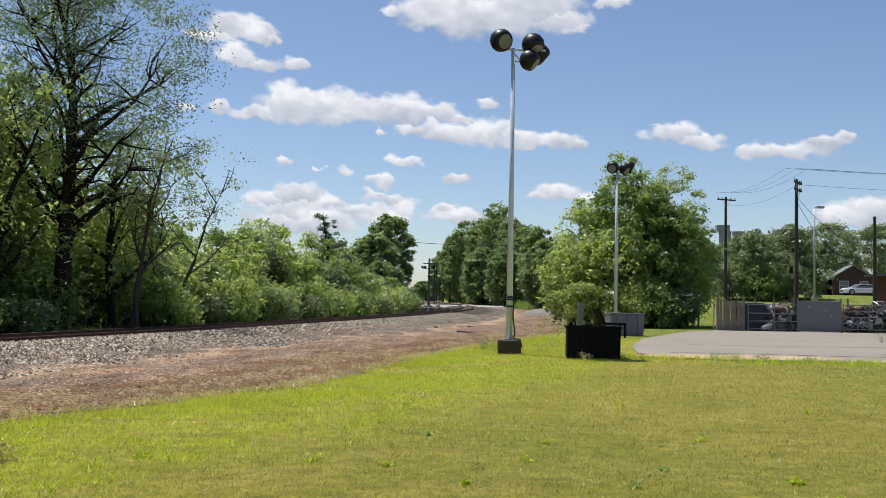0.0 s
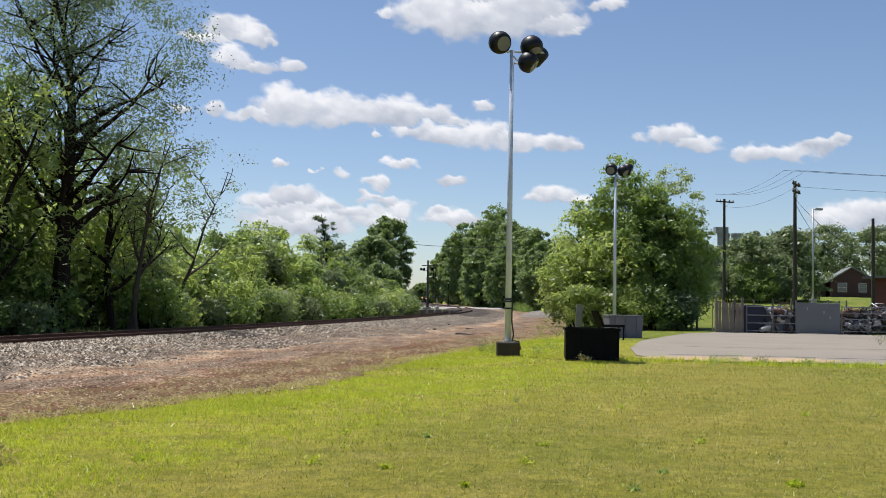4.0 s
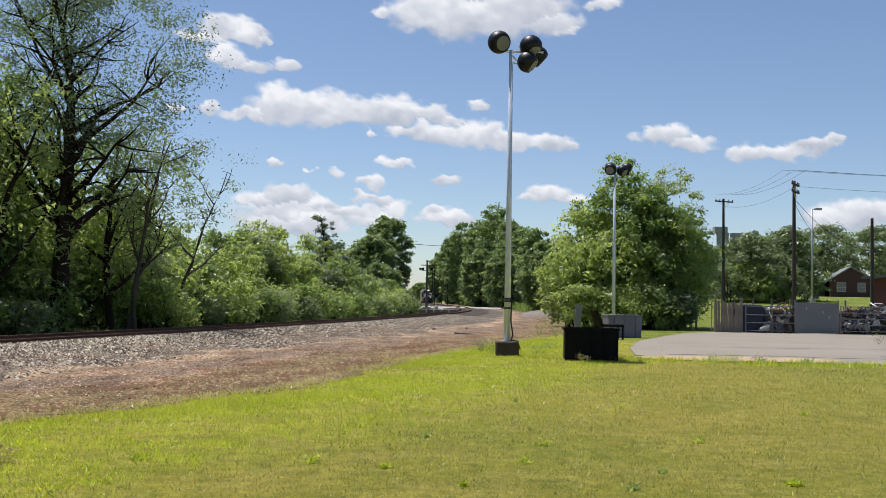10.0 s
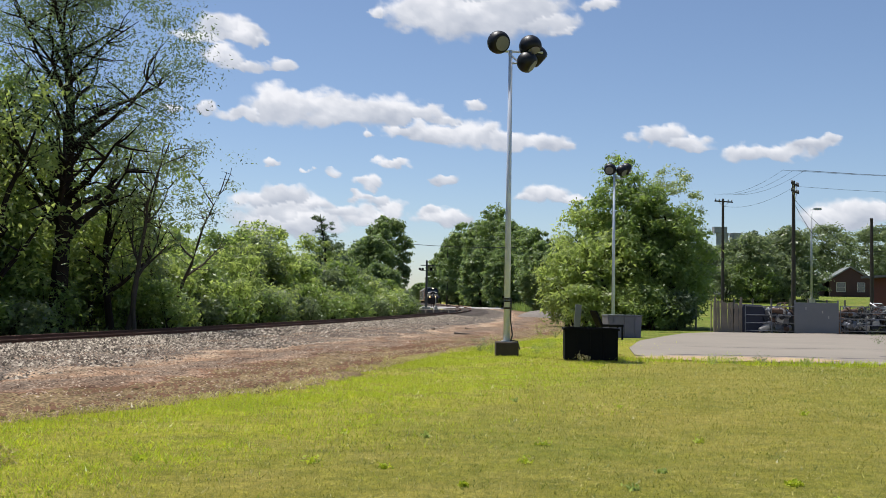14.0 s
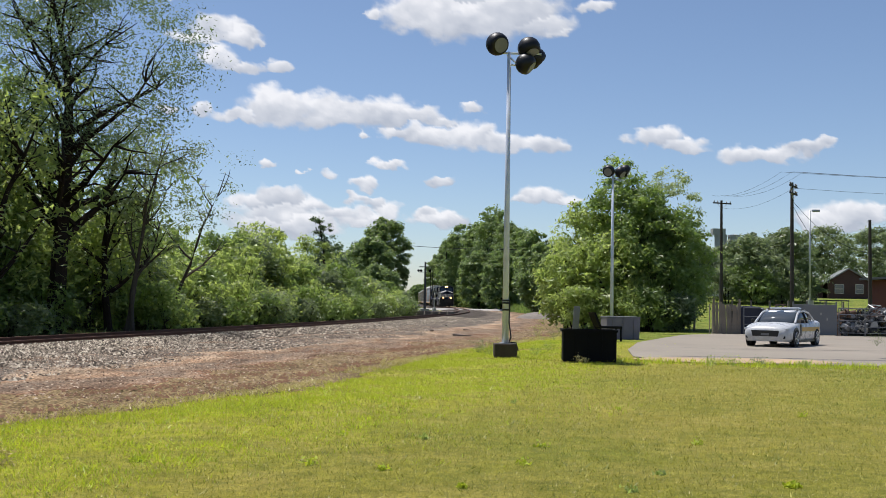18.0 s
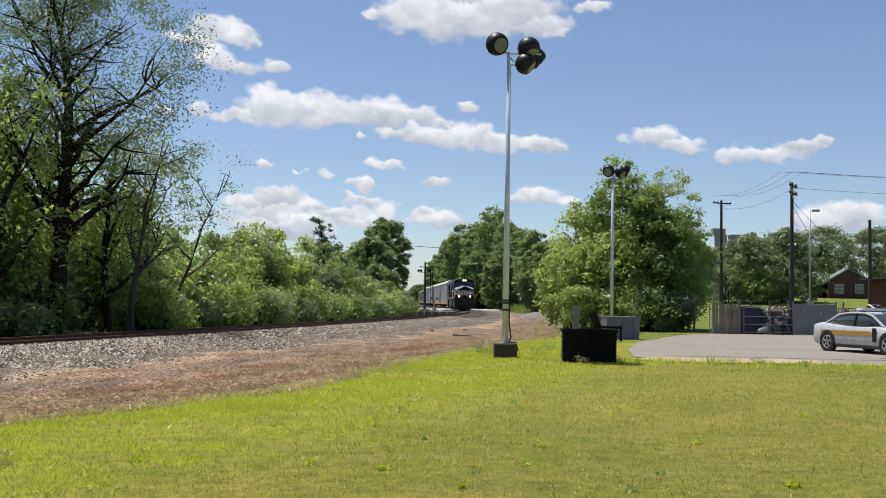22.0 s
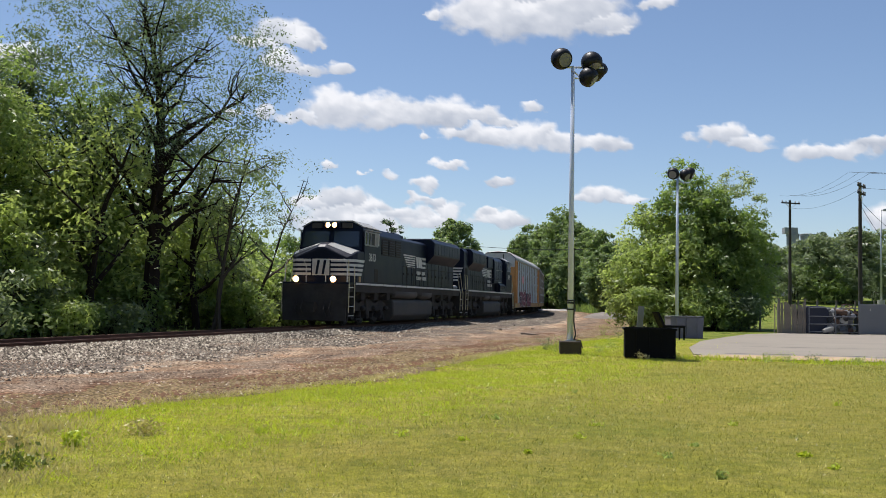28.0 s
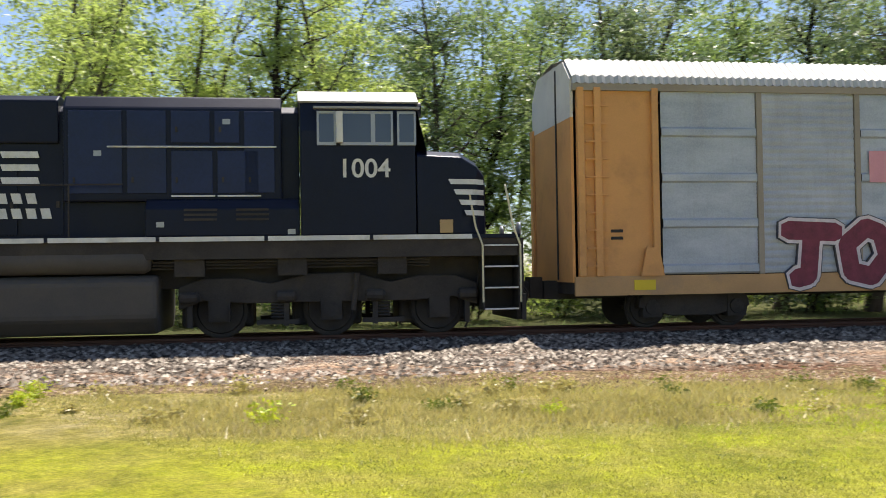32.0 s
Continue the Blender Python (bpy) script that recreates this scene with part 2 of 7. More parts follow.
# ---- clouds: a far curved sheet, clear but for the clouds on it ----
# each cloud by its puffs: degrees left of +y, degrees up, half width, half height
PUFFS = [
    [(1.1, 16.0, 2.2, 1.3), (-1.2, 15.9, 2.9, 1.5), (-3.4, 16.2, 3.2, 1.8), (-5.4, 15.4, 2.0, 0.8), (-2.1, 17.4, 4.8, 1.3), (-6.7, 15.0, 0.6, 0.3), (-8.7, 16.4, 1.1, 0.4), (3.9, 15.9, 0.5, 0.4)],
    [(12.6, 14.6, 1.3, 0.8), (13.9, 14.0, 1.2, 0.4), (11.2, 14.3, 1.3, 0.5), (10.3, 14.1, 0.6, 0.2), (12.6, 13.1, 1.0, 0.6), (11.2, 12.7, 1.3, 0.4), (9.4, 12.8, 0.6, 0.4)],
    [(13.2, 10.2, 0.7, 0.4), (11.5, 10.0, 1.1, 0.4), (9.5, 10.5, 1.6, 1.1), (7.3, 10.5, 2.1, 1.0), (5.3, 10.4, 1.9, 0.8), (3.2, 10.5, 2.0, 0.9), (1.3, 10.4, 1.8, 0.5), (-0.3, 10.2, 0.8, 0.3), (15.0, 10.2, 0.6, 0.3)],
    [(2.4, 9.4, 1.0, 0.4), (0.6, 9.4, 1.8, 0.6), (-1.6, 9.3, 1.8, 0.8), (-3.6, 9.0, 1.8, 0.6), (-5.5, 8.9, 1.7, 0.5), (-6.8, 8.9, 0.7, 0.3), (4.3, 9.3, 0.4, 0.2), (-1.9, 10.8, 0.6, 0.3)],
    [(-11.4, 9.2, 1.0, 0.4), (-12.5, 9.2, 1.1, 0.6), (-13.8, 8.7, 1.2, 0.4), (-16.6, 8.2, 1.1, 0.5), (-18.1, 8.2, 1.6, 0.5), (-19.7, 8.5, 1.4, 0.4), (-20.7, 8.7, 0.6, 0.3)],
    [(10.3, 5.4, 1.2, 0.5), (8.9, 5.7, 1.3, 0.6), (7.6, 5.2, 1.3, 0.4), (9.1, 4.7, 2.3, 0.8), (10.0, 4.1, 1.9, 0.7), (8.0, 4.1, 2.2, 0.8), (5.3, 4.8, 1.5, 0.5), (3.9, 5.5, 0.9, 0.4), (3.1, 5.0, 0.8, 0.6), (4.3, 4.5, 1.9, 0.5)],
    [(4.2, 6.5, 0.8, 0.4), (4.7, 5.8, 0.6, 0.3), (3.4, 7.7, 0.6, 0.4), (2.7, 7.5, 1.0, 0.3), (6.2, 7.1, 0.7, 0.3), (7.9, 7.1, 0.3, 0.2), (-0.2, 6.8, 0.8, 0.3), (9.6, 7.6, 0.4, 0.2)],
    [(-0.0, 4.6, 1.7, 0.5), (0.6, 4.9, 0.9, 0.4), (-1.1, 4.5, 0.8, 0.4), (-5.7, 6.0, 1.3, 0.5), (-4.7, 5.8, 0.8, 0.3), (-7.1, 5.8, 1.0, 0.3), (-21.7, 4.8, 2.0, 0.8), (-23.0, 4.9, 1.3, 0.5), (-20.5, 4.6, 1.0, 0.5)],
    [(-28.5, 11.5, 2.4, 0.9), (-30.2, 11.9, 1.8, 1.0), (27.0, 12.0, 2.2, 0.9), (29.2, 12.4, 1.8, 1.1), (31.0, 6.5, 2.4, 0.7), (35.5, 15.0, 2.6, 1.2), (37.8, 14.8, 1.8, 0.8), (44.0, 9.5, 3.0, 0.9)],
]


def lumps(u, v, cell, seed, octaves=4):
    """Smooth unevenness between 0 and 1 over arrays: values on a lattice, softened between, in finer and finer layers."""
    total, weight, amp = 0 * u, 0.0, 1.0
    for o in range(octaves):
        r = np.random.default_rng(seed + o).random((128, 128))
        a, b = u / cell + 40.3 + 9 * o, v / cell + 40.7 + 5 * o
        i, j = np.floor(a).astype(int), np.floor(b).astype(int)
        fa, fb = a - i, b - j
        fa, fb = fa * fa * (3 - 2 * fa), fb * fb * (3 - 2 * fb)
        i, j = i % 127, j % 127
        total = total + amp * ((r[i, j] * (1 - fa) + r[i + 1, j] * fa) * (1 - fb) + (r[i, j + 1] * (1 - fa) + r[i + 1, j + 1] * fa) * fb)
        weight, amp, cell = weight + amp, amp * 0.55, cell / 2.05
    return total / weight


def cloud_mat():
    k = Nodes("cloud")
    c = k.coord("UV")
    dens, lit = k.n("Attribute"), k.n("Attribute")
    dens.attribute_name, lit.attribute_name = "puff", "crest"
    fine = k.noise(c, 260.0, 5, 0.6)
    s = k.n("Math")
    s.operation = "MULTIPLY_ADD"
    k.l(fine, s.inputs[0])
    s.inputs[1].default_value = 0.24
    k.l(dens.outputs["Fac"], s.inputs[2])
    cover = k.n("MapRange")
    cover.interpolation_type = "SMOOTHSTEP"
    cover.inputs["From Min"].default_value, cover.inputs["From Max"].default_value, cover.inputs["To Max"].default_value = 0.02, 0.60, 0.96
    k.l(s.outputs[0], cover.inputs["Value"])
    # the sheet glows; grey bases and white crests are shading put into its colour
    em = k.n("Emission", Strength=1.0)
    k.l(k.ramp(lit.outputs["Fac"], [(0.08, (0.42, 0.46, 0.53)), (0.40, (0.57, 0.60, 0.65)), (0.72, (0.80, 0.81, 0.83))]), em.inputs["Color"])
    tp = k.n("BsdfTransparent")
    mx = k.n("MixShader")
    k.l(cover.outputs[0], mx.inputs[0]), k.l(tp.outputs[0], mx.inputs[1]), k.l(em.outputs[0], mx.inputs[2])
    k.l(mx.outputs[0], k.out.inputs["Surface"])
    return k.m


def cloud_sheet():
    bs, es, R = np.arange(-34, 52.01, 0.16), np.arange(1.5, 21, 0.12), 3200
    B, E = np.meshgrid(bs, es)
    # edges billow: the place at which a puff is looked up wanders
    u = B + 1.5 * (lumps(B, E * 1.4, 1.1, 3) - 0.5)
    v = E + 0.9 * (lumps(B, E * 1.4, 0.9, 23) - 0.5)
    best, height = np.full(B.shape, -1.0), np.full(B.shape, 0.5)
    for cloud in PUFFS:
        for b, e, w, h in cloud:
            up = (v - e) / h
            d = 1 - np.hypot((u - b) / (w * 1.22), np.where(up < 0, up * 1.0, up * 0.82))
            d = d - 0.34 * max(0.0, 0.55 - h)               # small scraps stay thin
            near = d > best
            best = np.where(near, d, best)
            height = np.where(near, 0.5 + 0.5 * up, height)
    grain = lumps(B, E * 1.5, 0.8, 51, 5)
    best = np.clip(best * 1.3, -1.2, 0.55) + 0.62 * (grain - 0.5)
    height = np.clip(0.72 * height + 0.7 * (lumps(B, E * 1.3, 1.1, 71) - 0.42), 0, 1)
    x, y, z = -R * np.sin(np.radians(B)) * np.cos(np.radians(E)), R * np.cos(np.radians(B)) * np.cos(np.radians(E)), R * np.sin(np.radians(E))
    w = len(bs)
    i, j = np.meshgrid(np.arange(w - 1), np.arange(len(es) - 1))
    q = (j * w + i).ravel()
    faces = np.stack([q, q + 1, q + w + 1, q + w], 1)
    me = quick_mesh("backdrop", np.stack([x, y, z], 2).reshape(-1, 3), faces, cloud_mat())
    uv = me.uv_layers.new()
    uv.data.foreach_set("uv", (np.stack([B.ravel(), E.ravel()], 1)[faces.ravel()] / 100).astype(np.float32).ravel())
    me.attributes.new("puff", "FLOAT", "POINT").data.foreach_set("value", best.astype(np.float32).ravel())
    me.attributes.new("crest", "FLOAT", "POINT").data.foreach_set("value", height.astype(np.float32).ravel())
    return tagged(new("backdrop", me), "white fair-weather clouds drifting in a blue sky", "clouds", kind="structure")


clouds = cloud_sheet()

# ---- ground ----
def grass_ground_mat():
    k = Nodes("lawn")
    c = k.coord()
    big, mid, fine = k.noise(c, 0.13, 4, 0.6), k.noise(c, 0.9, 5, 0.7), k.noise(c, 26.0, 6, 0.8)
    col = k.ramp(big, [(0.35, srgb(166, 154, 72)), (0.65, srgb(136, 142, 50))])
    at = k.n("Attribute")
    at.attribute_name = "lush"
    lush = k.n("Math")
    lush.operation = "MULTIPLY"
    k.l(at.outputs["Fac"], lush.inputs[0]), k.l(k.ramp(k.noise(c, 0.8, 5, 0.7), [(0.40, (0.3,) * 3), (0.62, (1,) * 3)]), lush.inputs[1])
    col = k.mix(lush.outputs[0], col, srgb(186, 190, 50))
    deep = k.n("Attribute")
    deep.attribute_name = "verdant"
    col = k.mix(deep.outputs["Fac"], col, k.ramp(k.noise(c, 1.2, 5, 0.7), [(0.35, srgb(78, 104, 36)), (0.65, srgb(124, 148, 56))]))
    dry = k.n("Attribute")
    dry.attribute_name = "dry"
    col = k.mix(dry.outputs["Fac"], col, k.ramp(k.noise(c, 1.6, 5, 0.7), [(0.36, srgb(140, 132, 66)), (0.5, srgb(168, 154, 100)), (0.66, srgb(190, 174, 136))]))
    col = k.mix(k.ramp(mid, [(0.45, (0, 0, 0)), (0.72, (0.6,) * 3)]), col, srgb(196, 180, 106))
    dim = k.noise(c, 0.55, 6, 0.72, (1.0, 1.6, 1))
    col = k.mix(k.ramp(dim, [(0.52, (0, 0, 0)), (0.66, (0.55,) * 3)]), col, srgb(120, 122, 46))
    col = k.mix(k.ramp(fine, [(0.35, (0, 0, 0)), (0.75, (0.75,) * 3)]), k.mix(1.0, col, (0.42, 0.44, 0.34), "MULTIPLY"), k.mix(1.0, col, (1.3, 1.28, 1.2), "MULTIPLY"))
    tuft, fleck = k.noise(c, 4.5, 4, 0.7), k.noise(c, 60.0, 3, 0.8)
    col = k.mix(1.0, col, k.ramp(tuft, [(0.34, (0.72, 0.76, 0.62)), (0.5, (1.02, 1.0, 0.98)), (0.66, (1.3, 1.27, 1.2))]), "MULTIPLY")
    col = k.mix(k.ramp(fleck, [(0.62, (0, 0, 0)), (0.72, (0.6,) * 3)]), col, srgb(206, 196, 138))
    k.l(col, k.p.inputs["Base Color"])
    k.p.inputs["Roughness"].default_value = 0.9
    k.p.inputs["Specular IOR Level"].default_value = 0.15
    k.bump(fine, 0.8, 0.05)
    return k.m


def dirt_mat(name, stops, gravel, amount):
    k = Nodes(name)
    c = k.coord()
    big, mid, fine = k.noise(c, 0.35, 5, 0.65), k.noise(c, 1.7, 5, 0.7), k.noise(c, 22.0, 4, 0.7)
    streak = k.noise(c, 0.8, 5, 0.65, (1, 0.22, 1))
    col = k.ramp(k.mix(0.55, k.mix(0.4, big, mid), streak), stops)
    vor = k.n("TexVoronoi", Scale=16.0)
    k.l(c, vor.inputs["Vector"])
    stone = k.ramp(vor.outputs["Distance"], [(0.12, (1, 1, 1)), (0.3, (0, 0, 0))])
    patch = k.ramp(k.noise(c, 0.55, 4), [(0.4, (0, 0, 0)), (0.62, (amount,) * 3)])
    col = k.mix(k.mix(1.0, stone, patch, "MULTIPLY"), col, gravel)
    col = k.mix(k.ramp(fine, [(0.3, (0.45,) * 3), (0.6, (0, 0, 0))]), col, k.mix(1.0, col, (0.35, 0.33, 0.32), "MULTIPLY"))
    k.l(col, k.p.inputs["Base Color"])
    k.p.inputs["Roughness"].default_value = 0.95
    k.p.inputs["Specular IOR Level"].default_value = 0.15
    k.bump(k.mix(0.5, fine, vor.outputs["Distance"]), 0.9, 0.05)
    return k.m


def bank_mat():
    """Soil in bands along the track: crushed stone, a tan strip, grey gravel, red-brown earth, a dry edge."""
    k = Nodes("bank_soil")
    c, uv = k.coord(), k.coord("UV")
    sx = k.n("SeparateXYZ")
    k.l(uv, sx.inputs[0])
    wav = k.n("Math")
    wav.operation = "MULTIPLY_ADD"
    k.l(k.noise(c, 0.42, 5, 0.62), wav.inputs[0])
    wav.inputs[1].default_value = 0.62
    k.l(sx.outputs["X"], wav.inputs[2])
    col = k.ramp(wav.outputs[0], [(0.30, srgb(118, 110, 101)), (0.62, srgb(130, 121, 111)), (0.69, srgb(200, 178, 152)), (0.76, srgb(172, 142, 116)), (0.84, srgb(144, 129, 114)), (0.96, srgb(164, 140, 118)), (1.05, srgb(132, 94, 72)), (1.18, srgb(152, 116, 92)), (1.32, srgb(150, 132, 98))])
    for n in k.t.nodes:
        if n.bl_idname == "ShaderNodeValToRGB":
            for e in n.color_ramp.elements:
                e.position = e.position / 1.35
    half = k.n("Math")
    half.operation = "MULTIPLY"
    k.l(wav.outputs[0], half.inputs[0])
    half.inputs[1].default_value = 1 / 1.35
    for ln in list(wav.outputs[0].links):
        if ln.to_node.bl_idname == "ShaderNodeValToRGB":
            k.l(half.outputs[0], ln.to_socket)
    streak, fine, mid = k.noise(c, 1.1, 6, 0.7, (1, 0.3, 1)), k.noise(c, 24.0, 4, 0.75), k.noise(c, 5.0, 5, 0.7)
    col = k.mix(1.0, col, k.ramp(streak, [(0.32, (0.5, 0.46, 0.43)), (0.5, (1, 1, 1)), (0.66, (1.4, 1.38, 1.35))]), "MULTIPLY")
    col = k.mix(1.0, col, k.ramp(mid, [(0.3, (0.74, 0.72, 0.70)), (0.65, (1.16, 1.15, 1.14))]), "MULTIPLY")
    vor = k.n("TexVoronoi", Scale=17.0)
    k.l(c, vor.inputs["Vector"])
    col = k.mix(1.0, col, k.ramp(vor.outputs["Distance"], [(0.15, (1.18, 1.17, 1.15)), (0.42, (0.82, 0.81, 0.80)), (0.62, (0.45, 0.44, 0.43))]), "MULTIPLY")
    col = k.mix(k.ramp(fine, [(0.3, (0.5,) * 3), (0.55, (0, 0, 0))]), col, k.mix(1.0, col, (0.35, 0.33, 0.32), "MULTIPLY"))
    k.l(col, k.p.inputs["Base Color"])
    k.p.inputs["Roughness"].default_value = 0.95
    k.p.inputs["Specular IOR Level"].default_value = 0.1
    k.bump(k.mix(0.5, fine, mid), 0.9, 0.05)
    return k.m


M_LAWN = grass_ground_mat()
M_SAND = plain("brown_sand", srgb(176, 152, 124), 0.95, var=0.2, scale=1.0, bump=0.3, spec=0.1)
M_BANK = bank_mat()
M_BALLAST = dirt_mat("ballast", [(0.3, srgb(48, 43, 38)), (0.5, srgb(74, 67, 60)), (0.7, srgb(104, 96, 86))], srgb(136, 127, 115), 0.9)


def ground():
    g = np.sinh(np.linspace(-7.2, 7.2, 221)) * 2.6
    v = [(x, y + 15, 0) for y in g for x in g]
    a = np.array(v)
    a[:, 2] = terrain(a[:, 0], a[:, 1])
    n = len(g)
    i, j = np.meshgrid(np.arange(n - 1), np.arange(n - 1))
    q = (j * n + i).ravel()
    me = quick_mesh("ground", a, np.stack([q, q + 1, q + n + 1, q + n], 1), M_LAWN)
    me.polygons.foreach_set("use_smooth", [True] * len(me.polygons))
    # how lush the grass stands: along the bank's foot, and where the verge widens
    off = (a[:, 0] - track_x(a[:, 1])) * 0.97 - edge_off(a[:, 1])
    near = step01(2, 9, a[:, 1])
    lush = np.exp(-((off - 2.0) / 2.6) ** 2) * near * (1 - step01(45, 60, a[:, 1])) + (1 - near) * step01(3.6, 4.8, off) * (1 - 0.6 * step01(9, 14, off))
    me.attributes.new("lush", "FLOAT", "POINT").data.foreach_set("value", lush.astype(np.float32))
    verdant = 0.9 * step01(40, 47, a[:, 1]) * step01(6, 9, a[:, 0] - 0.1 * np.maximum(0, a[:, 1] - 60))
    me.attributes.new("verdant", "FLOAT", "POINT").data.foreach_set("value", verdant.astype(np.float32))
    dry = step01(25, 33, np.degrees(np.arctan2(-a[:, 0], a[:, 1] + 1e-6))) * (a[:, 0] < 0) * (1 - step01(2.8, 4.4, off + 0.7 * patchy(a[:, 0], a[:, 1], 0.9, 3.0)))
    me.attributes.new("dry", "FLOAT", "POINT").data.foreach_set("value", dry.astype(np.float32))
    return tagged(new("ground", me), "mown olive-green spring lawn running out to rough grass", "ground", kind="structure")


ground()


def strip(name, ys, profile, material, label, category):
    """A band along the track: profile(y) gives (offset, height) pairs."""
    v, uvs, w = [], [], None
    for y in ys:
        pr = profile(float(y))
        uvs += [(i / (len(pr) - 1), float(y) / 10) for i in range(len(pr))]
        w = len(pr)
        for off, z in pr:
            x, yy = beside(float(y), off)
            v.append((x, yy, z))
    f = [(j * w + i, (j + 1) * w + i, (j + 1) * w + i + 1, j * w + i + 1) for j in range(len(ys) - 1) for i in range(w - 1)]
    me = bpy.data.meshes.new(name)
    me.from_pydata(v, [], f)
    uv = me.uv_layers.new()
    for lp in me.loops:
        uv.data[lp.index].uv = uvs[lp.vertex_index]
    me.materials.append(material)
    me.polygons.foreach_set("use_smooth", [True] * len(me.polygons))
    return tagged(new(name, me), label, category, kind="structure")


def rough(x, y, s=1.0, seed=0.0):
    return noise.noise((x * s, y * s, seed))


def bank_profile(y):
    e = float(edge_off(y))
    out = [(2.7, -0.02)]
    for i in range(1, 15):
        o = 2.9 + (e - 2.9) * i / 14
        x, yy = beside(y, o)
        z = 0.13 * (1 - i / 14) + 0.035 + 0.07 * rough(x, yy, 0.45) + 0.03 * rough(x, yy, 1.9, 4)
        out.append((o + (0.55 * rough(0, y, 0.5, 9) + 0.3 * rough(0, y, 2.1, 5) if i == 14 else 0), max(0.015, z) if i < 14 else -0.03))
    return out


near_y = np.concatenate([np.arange(-70, 60, 0.35), np.arange(60, 140, 1.0), np.arange(140, 420, 8)])
M_UNDER = dirt_mat("leaf_litter", [(0.3, srgb(52, 52, 30)), (0.5, srgb(70, 74, 36)), (0.7, srgb(92, 88, 54))], srgb(96, 84, 60), 0.4)
strip("undergrowth_floor", np.concatenate([np.arange(-70, 140, 2.0), np.arange(140, 420, 8)]), lambda y: [(-3.4, -0.02)] + [(-3.4 - 1.6 * i, 0.02 + 0.05 * i + 0.12 * rough(i, y, 0.4, 3)) for i in range(1, 9)] + [(-50, 0.5), (-90, -0.1)], M_UNDER, "shaded floor of leaf litter and low weeds under the thicket", "undergrowth")
strip("verge_floor", np.concatenate([np.arange(69, 100, 2.0), np.arange(100, 420, 6.0)]), lambda y: [(float(edge_off(y)) - 0.5, 0.0), (float(edge_off(y)) + 1, 0.1), (float(edge_off(y)) + 4 + 18 * float(step01(95, 120, y)), 0.12), (float(edge_off(y)) + 5 + 24 * float(step01(95, 120, y)), -0.1)], M_UNDER, "rough weedy verge under the far trees", "undergrowth")
strip("bank", near_y, bank_profile, M_BANK, "bare reddish-brown graded soil bank strewn with gravel beside the track", "bank")


def bed_profile(y):
    return [(-3.7, -0.05), (-2.6, 0.10 + 0.03 * rough(7, y, 0.9)), (-1.75, 0.205), (0, 0.19), (0.86, 0.21), (1.05, 0.285), (1.75, 0.275 + 0.03 * rough(3, y, 1.5)), (2.35, 0.19 + 0.04 * rough(1, y, 0.8)),
            (2.95, 0.13 + 0.03 * rough(2, y, 1.2)), (3.6 + 0.3 * rough(5, y, 0.6), -0.03)]


strip("ballast_bed", np.concatenate([np.arange(-100, 80, 0.7), np.arange(80, 1050, 5)]), bed_profile, M_BALLAST, "grey crushed-stone ballast bed under the track", "ballast")

# ---- scattered stones ----
def stones(name, count, where, size, material, label):
    rng = np.random.default_rng(7)
    base = np.array([(1, 0.1, -0.15), (-0.7, 0.75, -0.1), (-0.5, -0.9, -0.15), (0.05, 0.05, 0.6)])
    tri = np.array([(0, 1, 3), (1, 2, 3), (2, 0, 3)])
    x, y, z, s = where(rng, count)
    p = base[None] * (size * s)[:, None, None] * rng.uniform(0.6, 1.3, (count, 1, 3))
    a = rng.uniform(0, math.tau, count)
    c, d = np.cos(a)[:, None], np.sin(a)[:, None]
    v = np.stack([p[:, :, 0] * c - p[:, :, 1] * d + x[:, None], p[:, :, 0] * d + p[:, :, 1] * c + y[:, None], p[:, :, 2] + z[:, None]], 2).reshape(-1, 3)
    f = (tri[None] + 4 * np.arange(count)[:, None, None]).reshape(-1, 3)
    return tagged(new(name, quick_mesh(name, v, f, material)), label, "gravel", kind="stuff")


def stone_mat(name, shades):
    k = Nodes(name)
    g = k.n("NewGeometry")
    k.l(k.ramp(g.outputs["Random Per Island"], [(p, srgb(*c)) for p, c in zip((0.0, 0.4, 0.8, 1.0), shades)]), k.p.inputs["Base Color"])
    k.p.inputs["Roughness"].default_value = 0.95
    k.p.inputs["Specular IOR Level"].default_value = 0.08
    return k.m


M_CLOD = plain("soil_clod", srgb(110, 84, 66), 0.95, var=0.3, scale=0.6, bump=0.4, spec=0.1)
M_STONE = stone_mat("crushed_stone", ((40, 36, 32), (94, 86, 77), (144, 134, 121), (190, 181, 165)))
M_GRAVEL = stone_mat("gravel", ((58, 44, 36), (116, 94, 78), (150, 132, 114), (184, 170, 152)))


def bed_spot(r, n):
    y = np.where(r.random(n) < 0.7, -40 + 130 * r.random(n) ** 1.5, r.uniform(-6, 34, n))
    o = np.choose(r.integers(0, 3, n), [r.uniform(0.95, 2.5, n), r.uniform(1.6, 4.4, n), r.uniform(2.4, 6.2, n)])
    x, yy = beside_many(y, o)
    return x, yy, np.interp(o, (1.05, 1.75, 2.35, 2.95, 3.6, 6.2), (0.285, 0.275, 0.20, 0.15, 0.14, 0.10)) + 0.012 + 0.05 * patchy(x, yy, 0.45, 2.0) * (o > 3.3), np.where(o > 3.4, 0.8, 1.0)


def bank_spot(r, n):
    y = r.uniform(-25, 60, n)
    e = edge_off(y)
    o = 3.0 + (e - 3.2) * r.random(n) ** 1.7
    x, yy = beside_many(y, o)
    z = np.array([0.07 * rough(float(p), float(q), 0.45) for p, q in zip(x, yy)])
    return x, yy, np.maximum(0.02, 0.13 * (1 - (o - 2.9) / (e - 2.9)) + 0.035 + z) + 0.006, r.uniform(0.4, 1.0, n)


